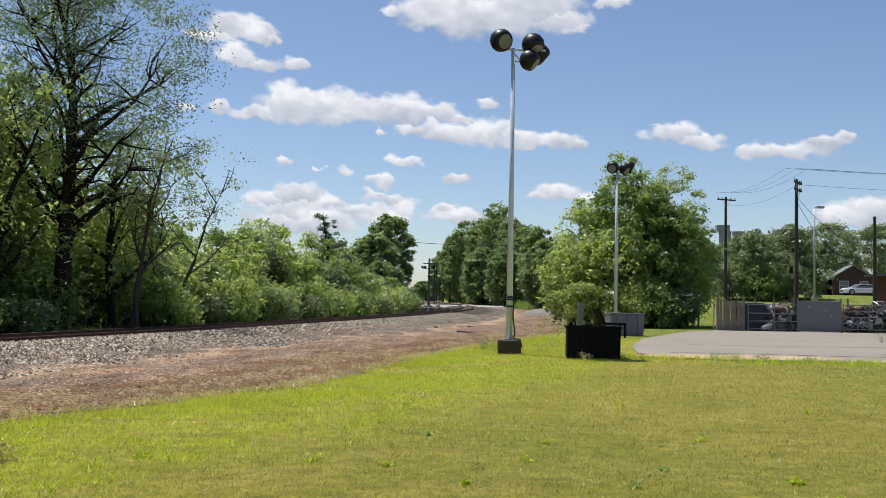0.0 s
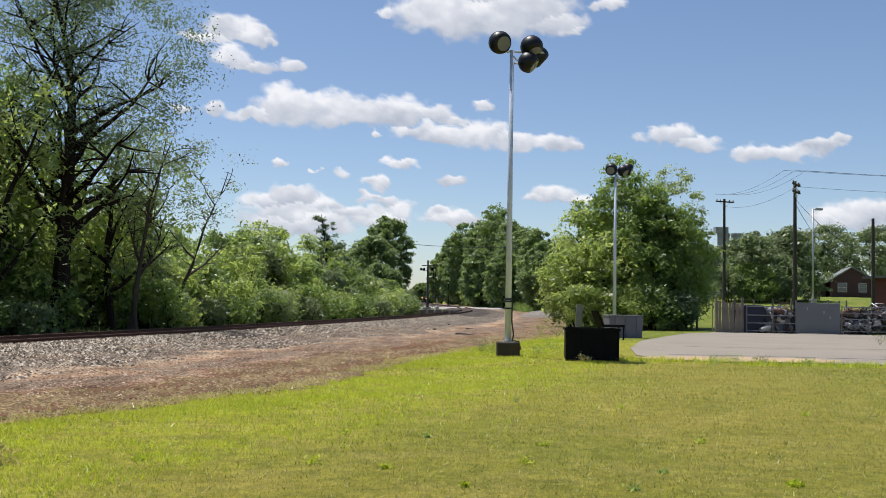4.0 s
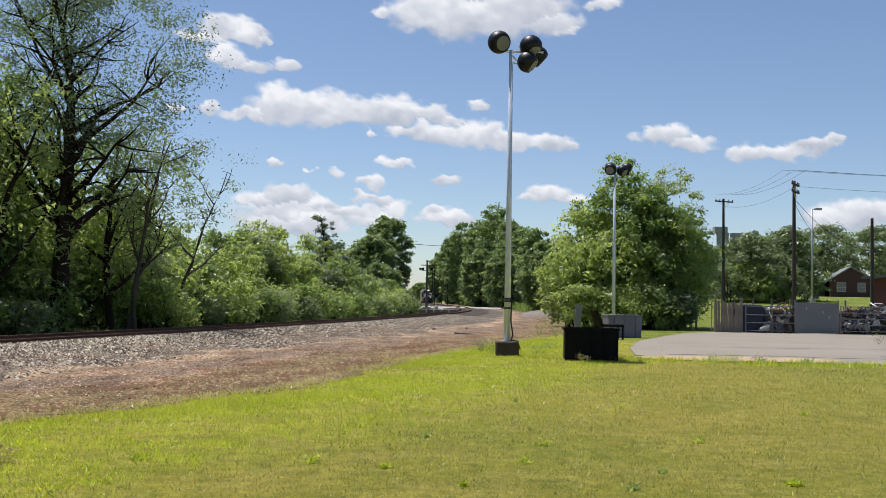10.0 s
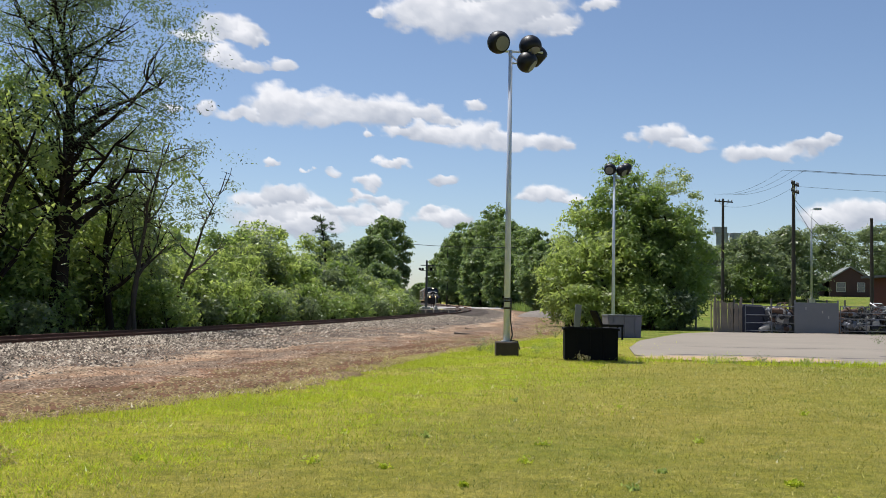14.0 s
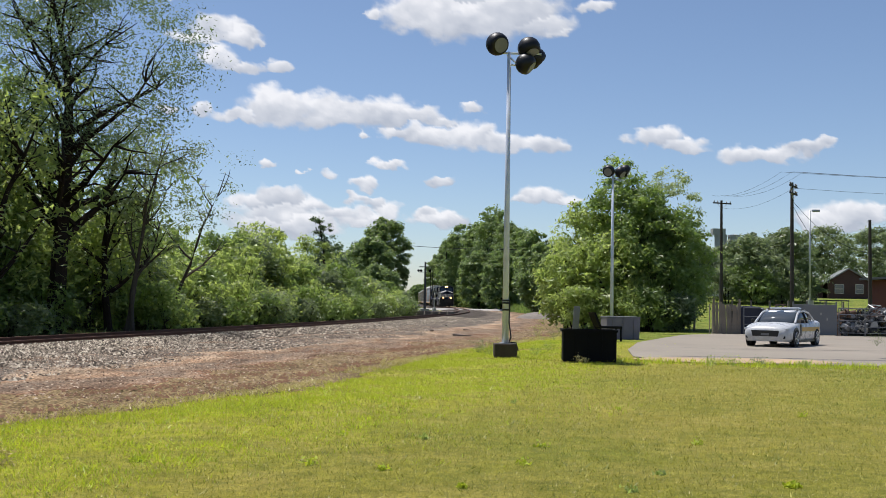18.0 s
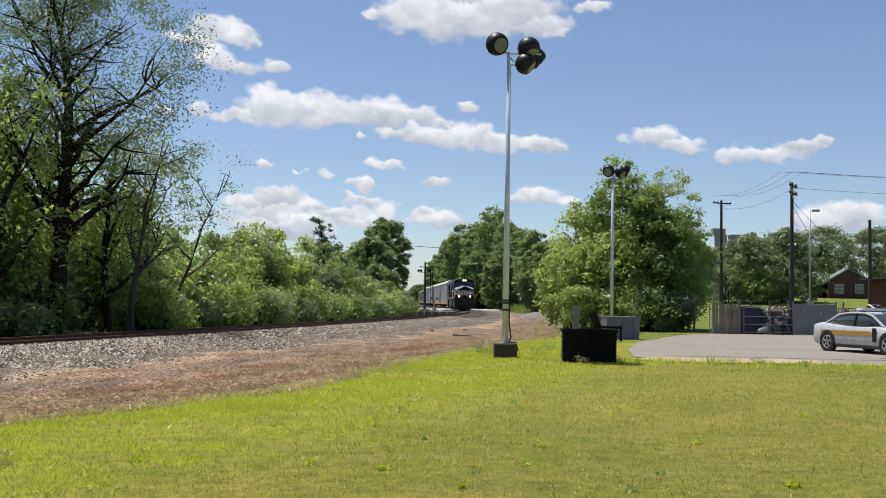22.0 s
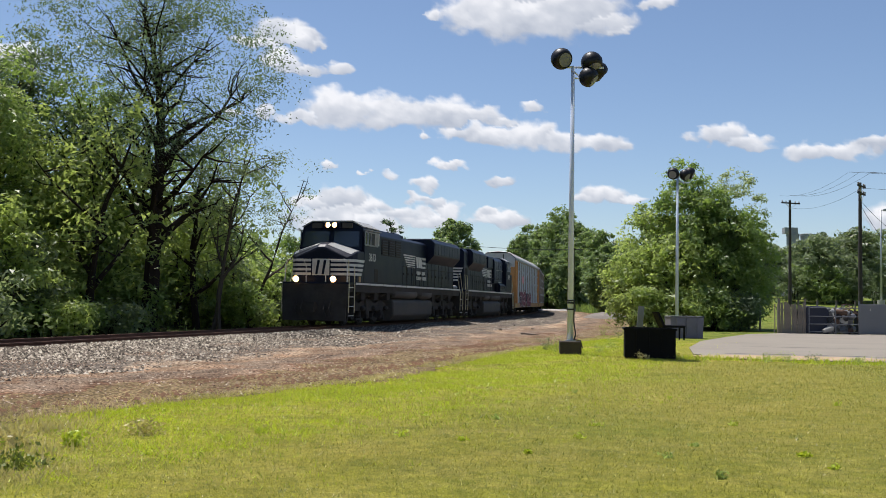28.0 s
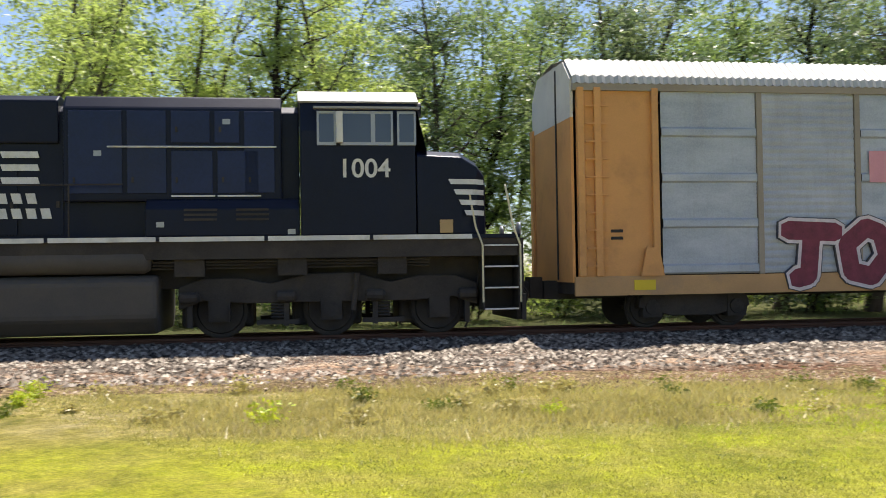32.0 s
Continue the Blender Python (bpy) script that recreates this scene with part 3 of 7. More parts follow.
stones("ballast_stones", 52000, bed_spot, 0.070, M_STONE, "loose grey crushed ballast stones on the track's shoulder")
stones("bank_gravel", 52000, bank_spot, 0.032, M_GRAVEL, "scattered pale gravel on the bare soil bank")

def clod_spot(r, n):
    y = r.uniform(4, 60, n)
    e = edge_off(y)
    band = r.integers(0, 4, n)
    y = np.where(band == 1, np.repeat(r.uniform(8, 46, n // 50 + 1), 50)[:n] + r.normal(0, 0.6, n), y)
    e = edge_off(y)
    o = np.choose(band, [e - 0.5 - np.abs(r.normal(0, 0.4, n)), e - 2.2 + r.normal(0, 0.25, n) + 0.3 * np.sin(y * 0.4), e - 3.6 + r.normal(0, 0.3, n), 4.4 + r.normal(0, 0.2, n) + 0.2 * np.sin(y * 0.5)])
    x, yy = beside_many(y, o)
    return x, yy, np.full(n, 0.07), r.uniform(0.2, 1.0, n) ** 2 + 0.15


stones("soil_clods", 9000, clod_spot, 0.058, M_CLOD, "dark clods of turned brown soil along the bank")

# ---- paved yard, far road ----
M_LOT = plain("worn_asphalt", srgb(140, 132, 120), 0.9, var=0.10, scale=0.35, fine=30, bump=0.3, dirt=srgb(120, 112, 104), dirt_amount=0.6, spec=0.2)
lot = Shape()
_edge = [(5.9, 31.2), (6.4, 29.6), (8.0, 28.7), (12, 28.1), (18, 27.9), (30, 27.5), (70, 27), (70, 59.5), (16.2, 59.2), (13, 55), (10.8, 49.5), (8.3, 43), (6.6, 36)]
lot.prism(_edge, "z", -0.2, 0.03)
tagged(part("pavement", lot, M_LOT, label="worn pale grey asphalt yard with dark tar-filled cracks"), category="yard", kind="structure")
M_TAR = plain("tar", srgb(70, 66, 64), 0.8, var=0.2, bump=0.2)
crack = Shape()
for x0, y0, n, w in ((7.0, 31.4, 60, 0.16), (14, 32.0, 70, 0.30), (9, 38, 40, 0.07), (22, 46, 40, 0.08)):
    px = [(x0 + i * 0.35, y0 + 0.35 * math.sin(i * 0.21 + x0) + 0.25 * rough(i, x0, 0.4)) for i in range(n)]
    ww = [w * (0.5 + abs(rough(i, y0, 0.7, 3)) * 1.8) for i in range(n)]
    crack.add([(p[0], p[1] - q, 0.034) for p, q in zip(px, ww)] + [(p[0], p[1] + q, 0.034) for p, q in zip(px, ww)], [(i, i + 1, n + i + 1, n + i) for i in range(n - 1)])
tagged(part("trim", crack, M_TAR, label="dark tar-filled cracks across the asphalt yard"), category="crack", kind="structure")
sand = Shape()
ring = [(8.6 + (3.0 + 0.5 * rough(i, 0, 0.9)) * math.cos(i * math.tau / 40), 29.7 + (1.3 + 0.4 * rough(i, 3, 0.8)) * math.sin(i * math.tau / 40), 0.036) for i in range(40)]
sand.add(ring, [tuple(range(40))])
tagged(part("trim", sand, M_SAND, label="drift of brown sand over the edge of the yard"), category="sand", kind="structure")
M_ROAD = plain("pale_road", srgb(176, 172, 166), 0.9, var=0.12, scale=0.5, bump=0.2, spec=0.2)
road = Shape()
for a, b, hw, lift in (((-14, 186), (60, 192), 3.2, 0.34),):
    road.add([(a[0], a[1] - hw, 0.0), (b[0], b[1] - hw, 0.0), (b[0], b[1] + hw, 0.0), (a[0], a[1] + hw, 0.0), (a[0], a[1] - hw + 0.6, lift), (b[0], b[1] - hw + 0.6, lift), (b[0], b[1] + hw - 0.6, lift), (a[0], a[1] + hw - 0.6, lift)],
             [(4, 5, 6, 7), (0, 1, 5, 4), (2, 3, 7, 6), (0, 4, 7, 3), (1, 2, 6, 5)])
tagged(part("road", road, M_ROAD, label="pale concrete road crossing the track on the level"), category="road", kind="structure")
back_road = Shape()
xs = np.arange(20, 240, 5.0)
for y0, y1 in ((131, 139),):
    n = len(xs)
    back_road.add([(x, y0, float(terrain(x, y0)) + 0.04) for x in xs] + [(x, y1, float(terrain(x, y1)) + 0.05) for x in xs], [(i, i + 1, n + i + 1, n + i) for i in range(n - 1)])
tagged(part("road", back_road, M_ROAD, label="pale back street running past the brick house"), category="road", kind="structure")

# ---- rails and sleepers ----
M_RAIL = plain("rail_steel", srgb(96, 66, 52), 0.7, 0.4, var=0.3, scale=1.5, bump=0.15)
M_TIE = plain("creosoted_oak", srgb(74, 62, 54), 0.9, var=0.35, scale=2.0, bump=0.4)
track = thing("railway_track", "rusty steel railway track on dark wooden sleepers in grey ballast", "railway track", kind="structure")
RAIL = [(-0.07, 0.22), (0.07, 0.22), (0.07, 0.235), (0.012, 0.25), (0.012, 0.345), (0.036, 0.36), (0.036, 0.398), (-0.036, 0.398), (-0.036, 0.36), (-0.012, 0.345), (-0.012, 0.25), (-0.07, 0.235)]
for side in (-0.755, 0.755):
    ys = np.concatenate([np.arange(-110, 160, 1.5), np.arange(160, 1050, 8)])
    v = []
    for y in ys:
        for o, z in RAIL:
            v.append((*beside(float(y), side + o), z))
    w = len(RAIL)
    f = [(j * w + i, j * w + (i + 1) % w, (j + 1) * w + (i + 1) % w, (j + 1) * w + i) for j in range(len(ys) - 1) for i in range(w)]
    rail = Shape().add(v, f)
    part("rail", rail, M_RAIL, track, "rust-brown rail with a worn bright head")
tie_shape = Shape().box(-1.3, 1.3, -0.115, 0.115, 0.03, 0.215)
tie_me = tie_shape.mesh("sleeper", M_TIE)
for i, y in enumerate(np.arange(-22, 112, 0.52)):
    ob = new("sleeper", tie_me)
    ob.parent = track
    k = float(track_x(y + 0.5) - track_x(y - 0.5))
    ob.matrix_basis = pose(float(track_x(y)), float(y), 0.004 * math.sin(i * 1.7), 0, 0, -math.degrees(math.atan(k)) + 0.6 * math.sin(i * 2.3))
# ---- plants ----
L_MID = leaf_mat("leaf_mid", (0.070, 0.112, 0.032), (0.26, 0.345, 0.115), (0.36, 0.50, 0.09), 0.5)
L_FRESH = leaf_mat("leaf_fresh", (0.105, 0.155, 0.040), (0.38, 0.45, 0.16), (0.56, 0.68, 0.15), 0.55)
L_DARK = leaf_mat("leaf_dark", (0.042, 0.068, 0.032), (0.120, 0.168, 0.078), (0.20, 0.29, 0.10), 0.5)
L_GREY = leaf_mat("leaf_grey", (0.085, 0.120, 0.054), (0.22, 0.27, 0.135), (0.32, 0.40, 0.15))
L_PALE = leaf_mat("leaf_pale", (0.15, 0.19, 0.09), (0.42, 0.47, 0.27), (0.46, 0.56, 0.20), 0.5)
L_FAR = leaf_mat("leaf_far", (0.080, 0.125, 0.052), (0.25, 0.325, 0.125), (0.34, 0.46, 0.12), 0.5)
M_BARK = plain("bark", srgb(46, 39, 34), 0.95, var=0.35, scale=1.2, fine=9, bump=0.8, spec=0.1)
M_BARK_GREY = plain("grey_bark", srgb(84, 76, 68), 0.95, var=0.3, scale=1.2, fine=9, bump=0.8, spec=0.1)


def leaves(points, size, rng, out=None, plain_leaf=False):
    """One small bent leaf at every point, as an array of quads, its face turned roughly outwards from its clump."""
    n = len(points)
    face = rng.normal(size=(n, 3)) * 0.62 + (0 if out is None else out)
    face /= np.linalg.norm(face, axis=1)[:, None]
    a = np.cross(face, rng.normal(size=(n, 3)))
    a /= np.linalg.norm(a, axis=1)[:, None]
    b = np.cross(face, a)
    s = (size * rng.uniform(0.6, 1.35, n))[:, None]
    if plain_leaf:                          # far off, a leaf is one triangle
        v = np.stack([points - a * s * 1.15, points + a * s * 1.15, points + b * s * 0.85], 1).reshape(-1, 3)
        return v, np.arange(3 * n).reshape(n, 3)
    c = np.cross(a, b) * 0.14
    v = np.stack([points - a * s, points + b * s * 0.48 + c * s, points + a * s, points - b * s * 0.48 + c * s], 1).reshape(-1, 3)
    return v, np.arange(4 * n).reshape(n, 4)


def limb_path(rng, start, direction, length, steps, wander, lift):
    p, d, out = Vector(start), Vector(direction).normalized(), [Vector(start)]
    for _ in range(steps):
        d = (d + Vector(rng.normal(0, wander, 3)) + Vector((0, 0, lift))).normalized()
        p = p + d * (length / steps)
        out.append(p.copy())
    return out


def tree(label, x, y, height, spread, seed, leaf, count, size, trunk_r=0.2, fork=0.3, low=0.25, clumps=60, clump_r=0.9, bark=None, lean=(0, 0), limbs=9, twigs=4,
         shape=1.0, name="tree", group="", category="tree", trunks=1, z=None, full=None):
    """Tapered trunk, forking limbs and a crown of many small leaves gathered in uneven clumps round the limbs' ends."""
    rng = np.random.default_rng(seed)
    z0 = float(terrain(x, y)) if z is None else z
    at = thing(name, label, category, group, pose(x, y, z0 - 0.03))
    wood, tips = Shape(), []
    for t in range(trunks):
        d0 = Vector((lean[0] + (rng.normal(0, 0.22) if trunks > 1 else 0), lean[1] + (rng.normal(0, 0.15) if trunks > 1 else 0), 1))
        main = limb_path(rng, (rng.normal(0, 0.25) * (trunks > 1), rng.normal(0, 0.2) * (trunks > 1), -0.1), d0, height * 0.88, 9, 0.08, 0.05)
        r0 = trunk_r / math.sqrt(trunks) * rng.uniform(0.85, 1.1)
        wood.tube(main, r0, 8 if trunk_r > 0.12 else 5, r0 * 0.15)
        tips.append(main[-1])
        for i in range(max(2, limbs // trunks)):
            f = fork + (0.95 - fork) * (i + rng.random()) / max(2, limbs // trunks)
            q = f * 9
            k = min(8, int(q))
            start = main[k].lerp(main[k + 1], q - k)
            ang = i * 2.4 + rng.random()
            reach = spread * (1.05 - 0.55 * f) * rng.uniform(0.7, 1.1)
            limb = limb_path(rng, start, (math.cos(ang), math.sin(ang), 0.55 + 0.8 * rng.random() * shape), reach * 1.15, 5, 0.16, 0.06)
            r1 = r0 * (1 - f) * 0.6 + 0.02
            wood.tube(limb, r1, 4, 0.012)
            tips += limb[2:]
            for _ in range(twigs):
                k2 = int(rng.integers(1, 5))
                tw = limb_path(rng, limb[k2], (*rng.normal(0, 1, 2), rng.normal(0.5, 0.4)), reach * rng.uniform(0.25, 0.55), 3, 0.25, 0.0)
                wood.tube(tw, r1 * 0.35 + 0.006, 3, 0.006)
                tips += tw[1:]
    part("trunk", wood, bark or M_BARK, at)
    # crown
    tp = np.array([tuple(p) for p in tips])
    cen = tp[rng.integers(0, len(tp), clumps)] + rng.normal(0, clump_r * 0.45, (clumps, 3))
    zlow = height * low
    u = rng.normal(size=(int(clumps * (full if full is not None else 0.5 if low > 0.1 else 1.0)), 3))
    u /= np.linalg.norm(u, axis=1)[:, None]
    u *= rng.uniform(0.55 if full is None else 0.74, 1.0, len(u))[:, None]
    mid = (height + zlow) / 2
    env = np.stack([u[:, 0] * spread, u[:, 1] * spread, mid + u[:, 2] * (height - zlow) / 2], 1) + np.array([lean[0] * mid, lean[1] * mid, 0])
    cen = np.concatenate([cen, env])
    cen = cen[(cen[:, 2] > zlow)]
    cen[:, 2] = np.minimum(cen[:, 2], height - clump_r * 0.4)
    w = rng.uniform(0.3, 1.6, len(cen))
    pick = rng.choice(len(cen), count, p=w / w.sum())
    rad = clump_r * rng.uniform(0.5, 1.25, len(cen))
    face = rng.normal(size=(count, 3))
    face /= np.linalg.norm(face, axis=1)[:, None]
    ragged = np.where(rng.random(count) < 0.22, rng.uniform(0.9, 1.45, count), rng.uniform(0.5, 0.95, count))
    pts = cen[pick] + face * np.array([1, 1, 0.62]) * (ragged * rad[pick])[:, None]
    keep = pts[:, 2] > 0.15
    v, f = leaves(pts[keep], size, rng, face[keep] + np.array([0, 0, 0.75]), math.hypot(x, y) > 29)
    crown = new("crown", quick_mesh("crown", v, f, leaf))
    crown.parent = at
    return at


def bush_row(label, ys, off, spread, heights, seed, leaf, per, size):
    """Separate leafy bushes along the track's far side."""
    rng = np.random.default_rng(seed)
    for i, y in enumerate(ys):
        behind = 2.8 if abs(y - 40.5) < 3 and off > -8 else 0.0      # clear of the tall tree's foot
        x, yy = beside(float(y) + rng.normal(0, 0.4), off - behind - rng.uniform(0, 1.6))
        h = heights(float(y)) * rng.uniform(0.65, 1.28)
        tree(label, x, yy, h, spread * rng.uniform(0.8, 1.2), seed + i, leaf[i % len(leaf)], per, size, 0.06, 0.12, 0.04, 34, 0.62, limbs=7, twigs=2, name="bush", category="bush", group="trackside bushes", trunks=3, z=0)


# big trees beyond the track
tree("tall dark-trunked tree with a wide airy crown beyond the track", -15.2, 40, 15.6, 6.2, 11, L_DARK, 34000, 0.062, 0.46, 0.26, 0.45, 330, 0.85, limbs=28, twigs=9, lean=(-0.02, 0), full=0.8)
tree("slim half-bare tree with sparse grey-green leaves beyond the track", -13.4, 42.5, 9.6, 2.8, 12, L_GREY, 5200, 0.06, 0.17, 0.2, 0.42, 50, 0.7, limbs=12, twigs=7, lean=(0.08, 0), trunks=2, shape=1.5, bark=M_BARK_GREY)
tree("half-bare spreading tree with thin grey twigs", -13.6, 49, 9.6, 2.6, 13, L_GREY, 3000, 0.06, 0.15, 0.3, 0.5, 36, 0.7, limbs=12, twigs=8, shape=1.6, lean=(0.05, 0), trunks=2, bark=M_BARK_GREY)
tree("bushy young tree in fresh green leaf beyond the track", -19.5, 46, 8.6, 4.0, 14, L_FRESH, 6500, 0.115, 0.2, 0.2, 0.04, 70, 0.8, full=1.6)
tree("bushy young tree in fresh green leaf beyond the track", -18.4, 39, 7.4, 3.0, 15, L_FRESH, 6500, 0.11, 0.15, 0.2, 0.02, 60, 0.7, full=1.6)
tree("tall leafy tree in fresh yellow-green leaf beyond the track", -21.0, 37.0, 10.2, 3.3, 19, L_FRESH, 12000, 0.10, 0.18, 0.2, 0.02, 90, 0.75, full=1.8)
tree("bushy young tree in fresh green leaf beyond the track", -15.6, 45, 6.8, 2.6, 18, L_FRESH, 4500, 0.115, 0.15, 0.2, 0.02, 60, 0.7, full=1.6)
tree("bare-topped thin pine with a few dark tufts", -10.4, 91, 10.6, 1.5, 16, L_DARK, 1500, 0.10, 0.15, 0.42, 0.5, 34, 0.3, limbs=18, twigs=4, shape=0.3, full=0.0)
tree("dark bushy tree below the thin pine", -10.6, 96, 7.0, 2.0, 17, L_DARK, 4500, 0.17, 0.15, 0.2, 0.2, 40, 0.7, full=1.5)
bush_row("leafy green bush in the thicket beside the track", np.arange(27, 66, 1.6), -6.6, 1.7, lambda y: 3.9 + 0.022 * (y - 30), 100, [L_FRESH, L_MID, L_FRESH, L_GREY, L_FRESH], 3800, 0.112)
bush_row("low scrubby growth spilling towards the ballast", np.arange(22, 108, 1.9), -4.7, 1.15, lambda y: 1.7 + 0.006 * y, 820, [L_MID, L_FRESH, L_MID, L_GREY], 1500, 0.105)
bush_row("tall leafy bush at the back of the thicket", np.arange(25, 60, 2.4), -12.0, 2.4, lambda y: 6.6 - 0.02 * (y - 30), 700, [L_FRESH], 4600, 0.13)
bush_row("leafy green bush in the thicket beside the track", np.arange(34, 90, 2.2), -9.0, 2.0, lambda y: 5.6 + 0.008 * (y - 40), 140, [L_MID, L_FRESH, L_FRESH], 3400, 0.135)
bush_row("low leafy bush in the thicket beside the track", np.arange(66, 128, 2.6), -7.4, 1.9, lambda y: 4.9 - 0.035 * (y - 66), 190, [L_FRESH, L_MID, L_GREY], 2400, 0.16)
for i, (x, y, h, s) in enumerate(((-9.8, 138, 10.2, 3.4), (-8.2, 147, 13.8, 3.6), (-12.6, 146, 9.4, 3.4), (-8.0, 128, 6.0, 2.6), (-14, 120, 7, 4))):
    tree("dense round-crowned tree in the wood beyond the track", x, y, h, s, 220 + i, L_FAR, 21000, 0.22, 0.25, 0.2, 0.03, 60, 0.62, group="wood beyond the track", full=5.0)
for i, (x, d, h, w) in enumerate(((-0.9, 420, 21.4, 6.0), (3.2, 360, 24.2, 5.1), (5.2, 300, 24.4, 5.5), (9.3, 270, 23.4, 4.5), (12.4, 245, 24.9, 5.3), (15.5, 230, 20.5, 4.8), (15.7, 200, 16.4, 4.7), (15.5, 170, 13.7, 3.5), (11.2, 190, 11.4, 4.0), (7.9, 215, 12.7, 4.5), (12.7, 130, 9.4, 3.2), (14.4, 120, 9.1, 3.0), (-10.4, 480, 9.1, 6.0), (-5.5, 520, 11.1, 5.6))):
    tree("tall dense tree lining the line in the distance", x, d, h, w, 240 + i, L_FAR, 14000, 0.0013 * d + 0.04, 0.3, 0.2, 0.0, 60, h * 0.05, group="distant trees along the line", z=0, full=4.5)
bush_row("leafy bush under the far trees beside the line", np.arange(100, 205, 5.0), 14.5, 2.6, lambda y: 3.6, 460, [L_MID, L_FAR], 1900, 0.21)
bush_row("leafy bush under the far trees beside the line", np.arange(196, 320, 4.0), 10.5, 3.0, lambda y: 5.5, 600, [L_FAR, L_MID], 1600, 0.27)
# the clump by the yard
for i, (x, y, h, s, leaf, n) in enumerate(((11.6, 66, 11.4, 2.3, L_MID, 15000), (14.9, 68, 10.9, 2.4, L_PALE, 9000), (9.4, 67, 8.4, 2.4, L_FRESH, 13000), (13.2, 65, 9.3, 2.9, L_MID, 17000), (15.7, 66.5, 8.0, 2.0, L_MID, 12000),
                                            (7.9, 64.5, 5.2, 1.9, L_FRESH, 9000), (10.6, 63.5, 6.4, 2.1, L_FRESH, 12000), (14.4, 64.8, 5.4, 2.4, L_MID, 10000), (12.2, 67.5, 10.2, 2.6, L_MID, 12000))):
    pale = leaf is L_PALE
    tree("feathery upright tree with pale new leaves in the clump" if pale else "broad leafy tree in the dense clump beside the yard", x, y, h, s, 270 + i, leaf, int(n * (1.15 if pale else 0.72)), 0.13 if not pale else 0.095, 0.2, 0.2, 0.30 if pale else 0.04, 80, 0.62 if not pale else 0.5, group="tree clump beside the yard", limbs=14 if pale else 11, full=1.2 if pale else 2.4)
# trees behind the yard
for i, (x, y, h, s, leaf) in enumerate(((33, 108, 7.6, 3.6, L_GREY), (37.5, 112, 8.2, 3.2, L_GREY), (30, 118, 6.2, 2.8, L_GREY), (70, 185, 13.5, 6, L_GREY), (80, 190, 14, 6.5, L_GREY), (62, 190, 12, 5, L_GREY), (44, 160, 8, 4, L_GREY), (52, 170, 9, 4, L_GREY), (90, 200, 13, 6, L_GREY), (36, 240, 13, 7, L_FAR))):
    tree("leafy grey-green tree behind the yard", x, y, h, s, 290 + i, leaf, 11000, 0.12 + 0.0008 * y, 0.2, 0.2, 0.0, 60, h * 0.10, group="trees behind the yard", full=2.0)
# the last bush's dark leaves put the tall clump's shade into colour
for i, (x, y, h, s, leaf) in enumerate(((29.5, 106, 3.6, 2.4, L_GREY), (32.5, 105, 4.2, 2.6, L_MID), (35.5, 106, 4.0, 2.6, L_GREY), (39.5, 110, 4.4, 2.8, L_GREY), (8.6, 62.2, 2.6, 1.5, L_FRESH), (10.6, 61.6, 2.8, 1.6, L_FRESH), (12.8, 62.0, 2.6, 1.6, L_MID), (14.2, 62.4, 2.4, 1.2, L_DARK))):
    tree("leafy bush filling the foot of the trees", x, y, h, s, 640 + i, leaf, 5000, 0.085 + 0.0004 * y, 0.08, 0.1, 0.0, 40, 0.7, limbs=8, twigs=2, name="bush", category="bush", group="bushes under the trees", trunks=3)
# the row of trees behind the passing train
_r = random.Random(5)
for i, b in enumerate((25.5, 28, 31, 33.5, 36.2, 38.5, 41, 43.5, 46, 49, 52, 55, 58.8, 61, 64, 68, 72, 76, 81.7, 86, 90, 94, 98)):
    d = 31 + _r.uniform(-2.5, 5) + (4 if i % 4 == 3 else 0) + (11 if b < 35 else 0)
    lush = b in (25.5, 28, 31, 33.5, 68, 72, 76)
    tree("tall thin-stemmed tree with airy new leaves beyond the track" if not lush else "full dark-green tree beyond the track", -d * math.sin(radians(b)), d * math.cos(radians(b)), _r.uniform(11, 14.5) if b > 35 else (13.6 if b == 28 else 11.4), (4.2 if b in (36.2, 38.5) else 2.6) if not lush else 3.4, 320 + i,
         (L_DARK if b in (28, 72) else L_FRESH if b in (76,) else L_MID) if lush else (L_FRESH if b > 80 else L_GREY if b in (36.2, 38.5) else (L_DARK, L_GREY, L_DARK, L_MID)[i % 4]), (15000 if b < 35 else 13000) if lush else (4200 if b < 47 else 8500), 0.075 if b > 35 else 0.095, 0.27, 0.3, 0.06 if lush else 0.3, 90 if lush else 70, 0.8, limbs=14, twigs=7, bark=M_BARK_GREY if i % 3 else M_BARK, group="trees behind the track", trunks=1 if lush else 1 + i % 3, shape=1.0 if lush else 1.9, lean=(_r.uniform(-0.15, 0.15), _r.uniform(-0.15, 0.15)))
bush_row("low leafy bush in the undergrowth behind the track", np.arange(-16, 30, 1.9), -7.6, 1.7, lambda y: 3.0, 380, [L_MID, L_FRESH, L_DARK], 2400, 0.074)
for i, b in enumerate(range(18, 108, 3)):
    d = 46 + 6 * math.sin(i * 2.1)
    tree("leafy tree in the wood further back", -d * math.sin(radians(b)), d * math.cos(radians(b)), (10 if b < 44 else 15.5) + 2.0 * math.sin(i * 1.7), 3.8, 420 + i, (L_FAR, L_MID, L_FAR if b > 44 else L_FRESH)[i % 3] if b < 92 else L_FRESH, 2600 if b < 44 else 7000, 0.13, 0.2, 0.2, 0.05, 70, 1.0, group="wood behind the track")

# ---- grass blades and weeds ----
def in_lawn(x, y):
    yard = (y > 26.6) & (y < 60) & (x > 5.6 + np.maximum(0, (y - 36) * 0.45))
    return ~yard & ((x - track_x(y)) * 0.97 > edge_off(y) - 0.25)


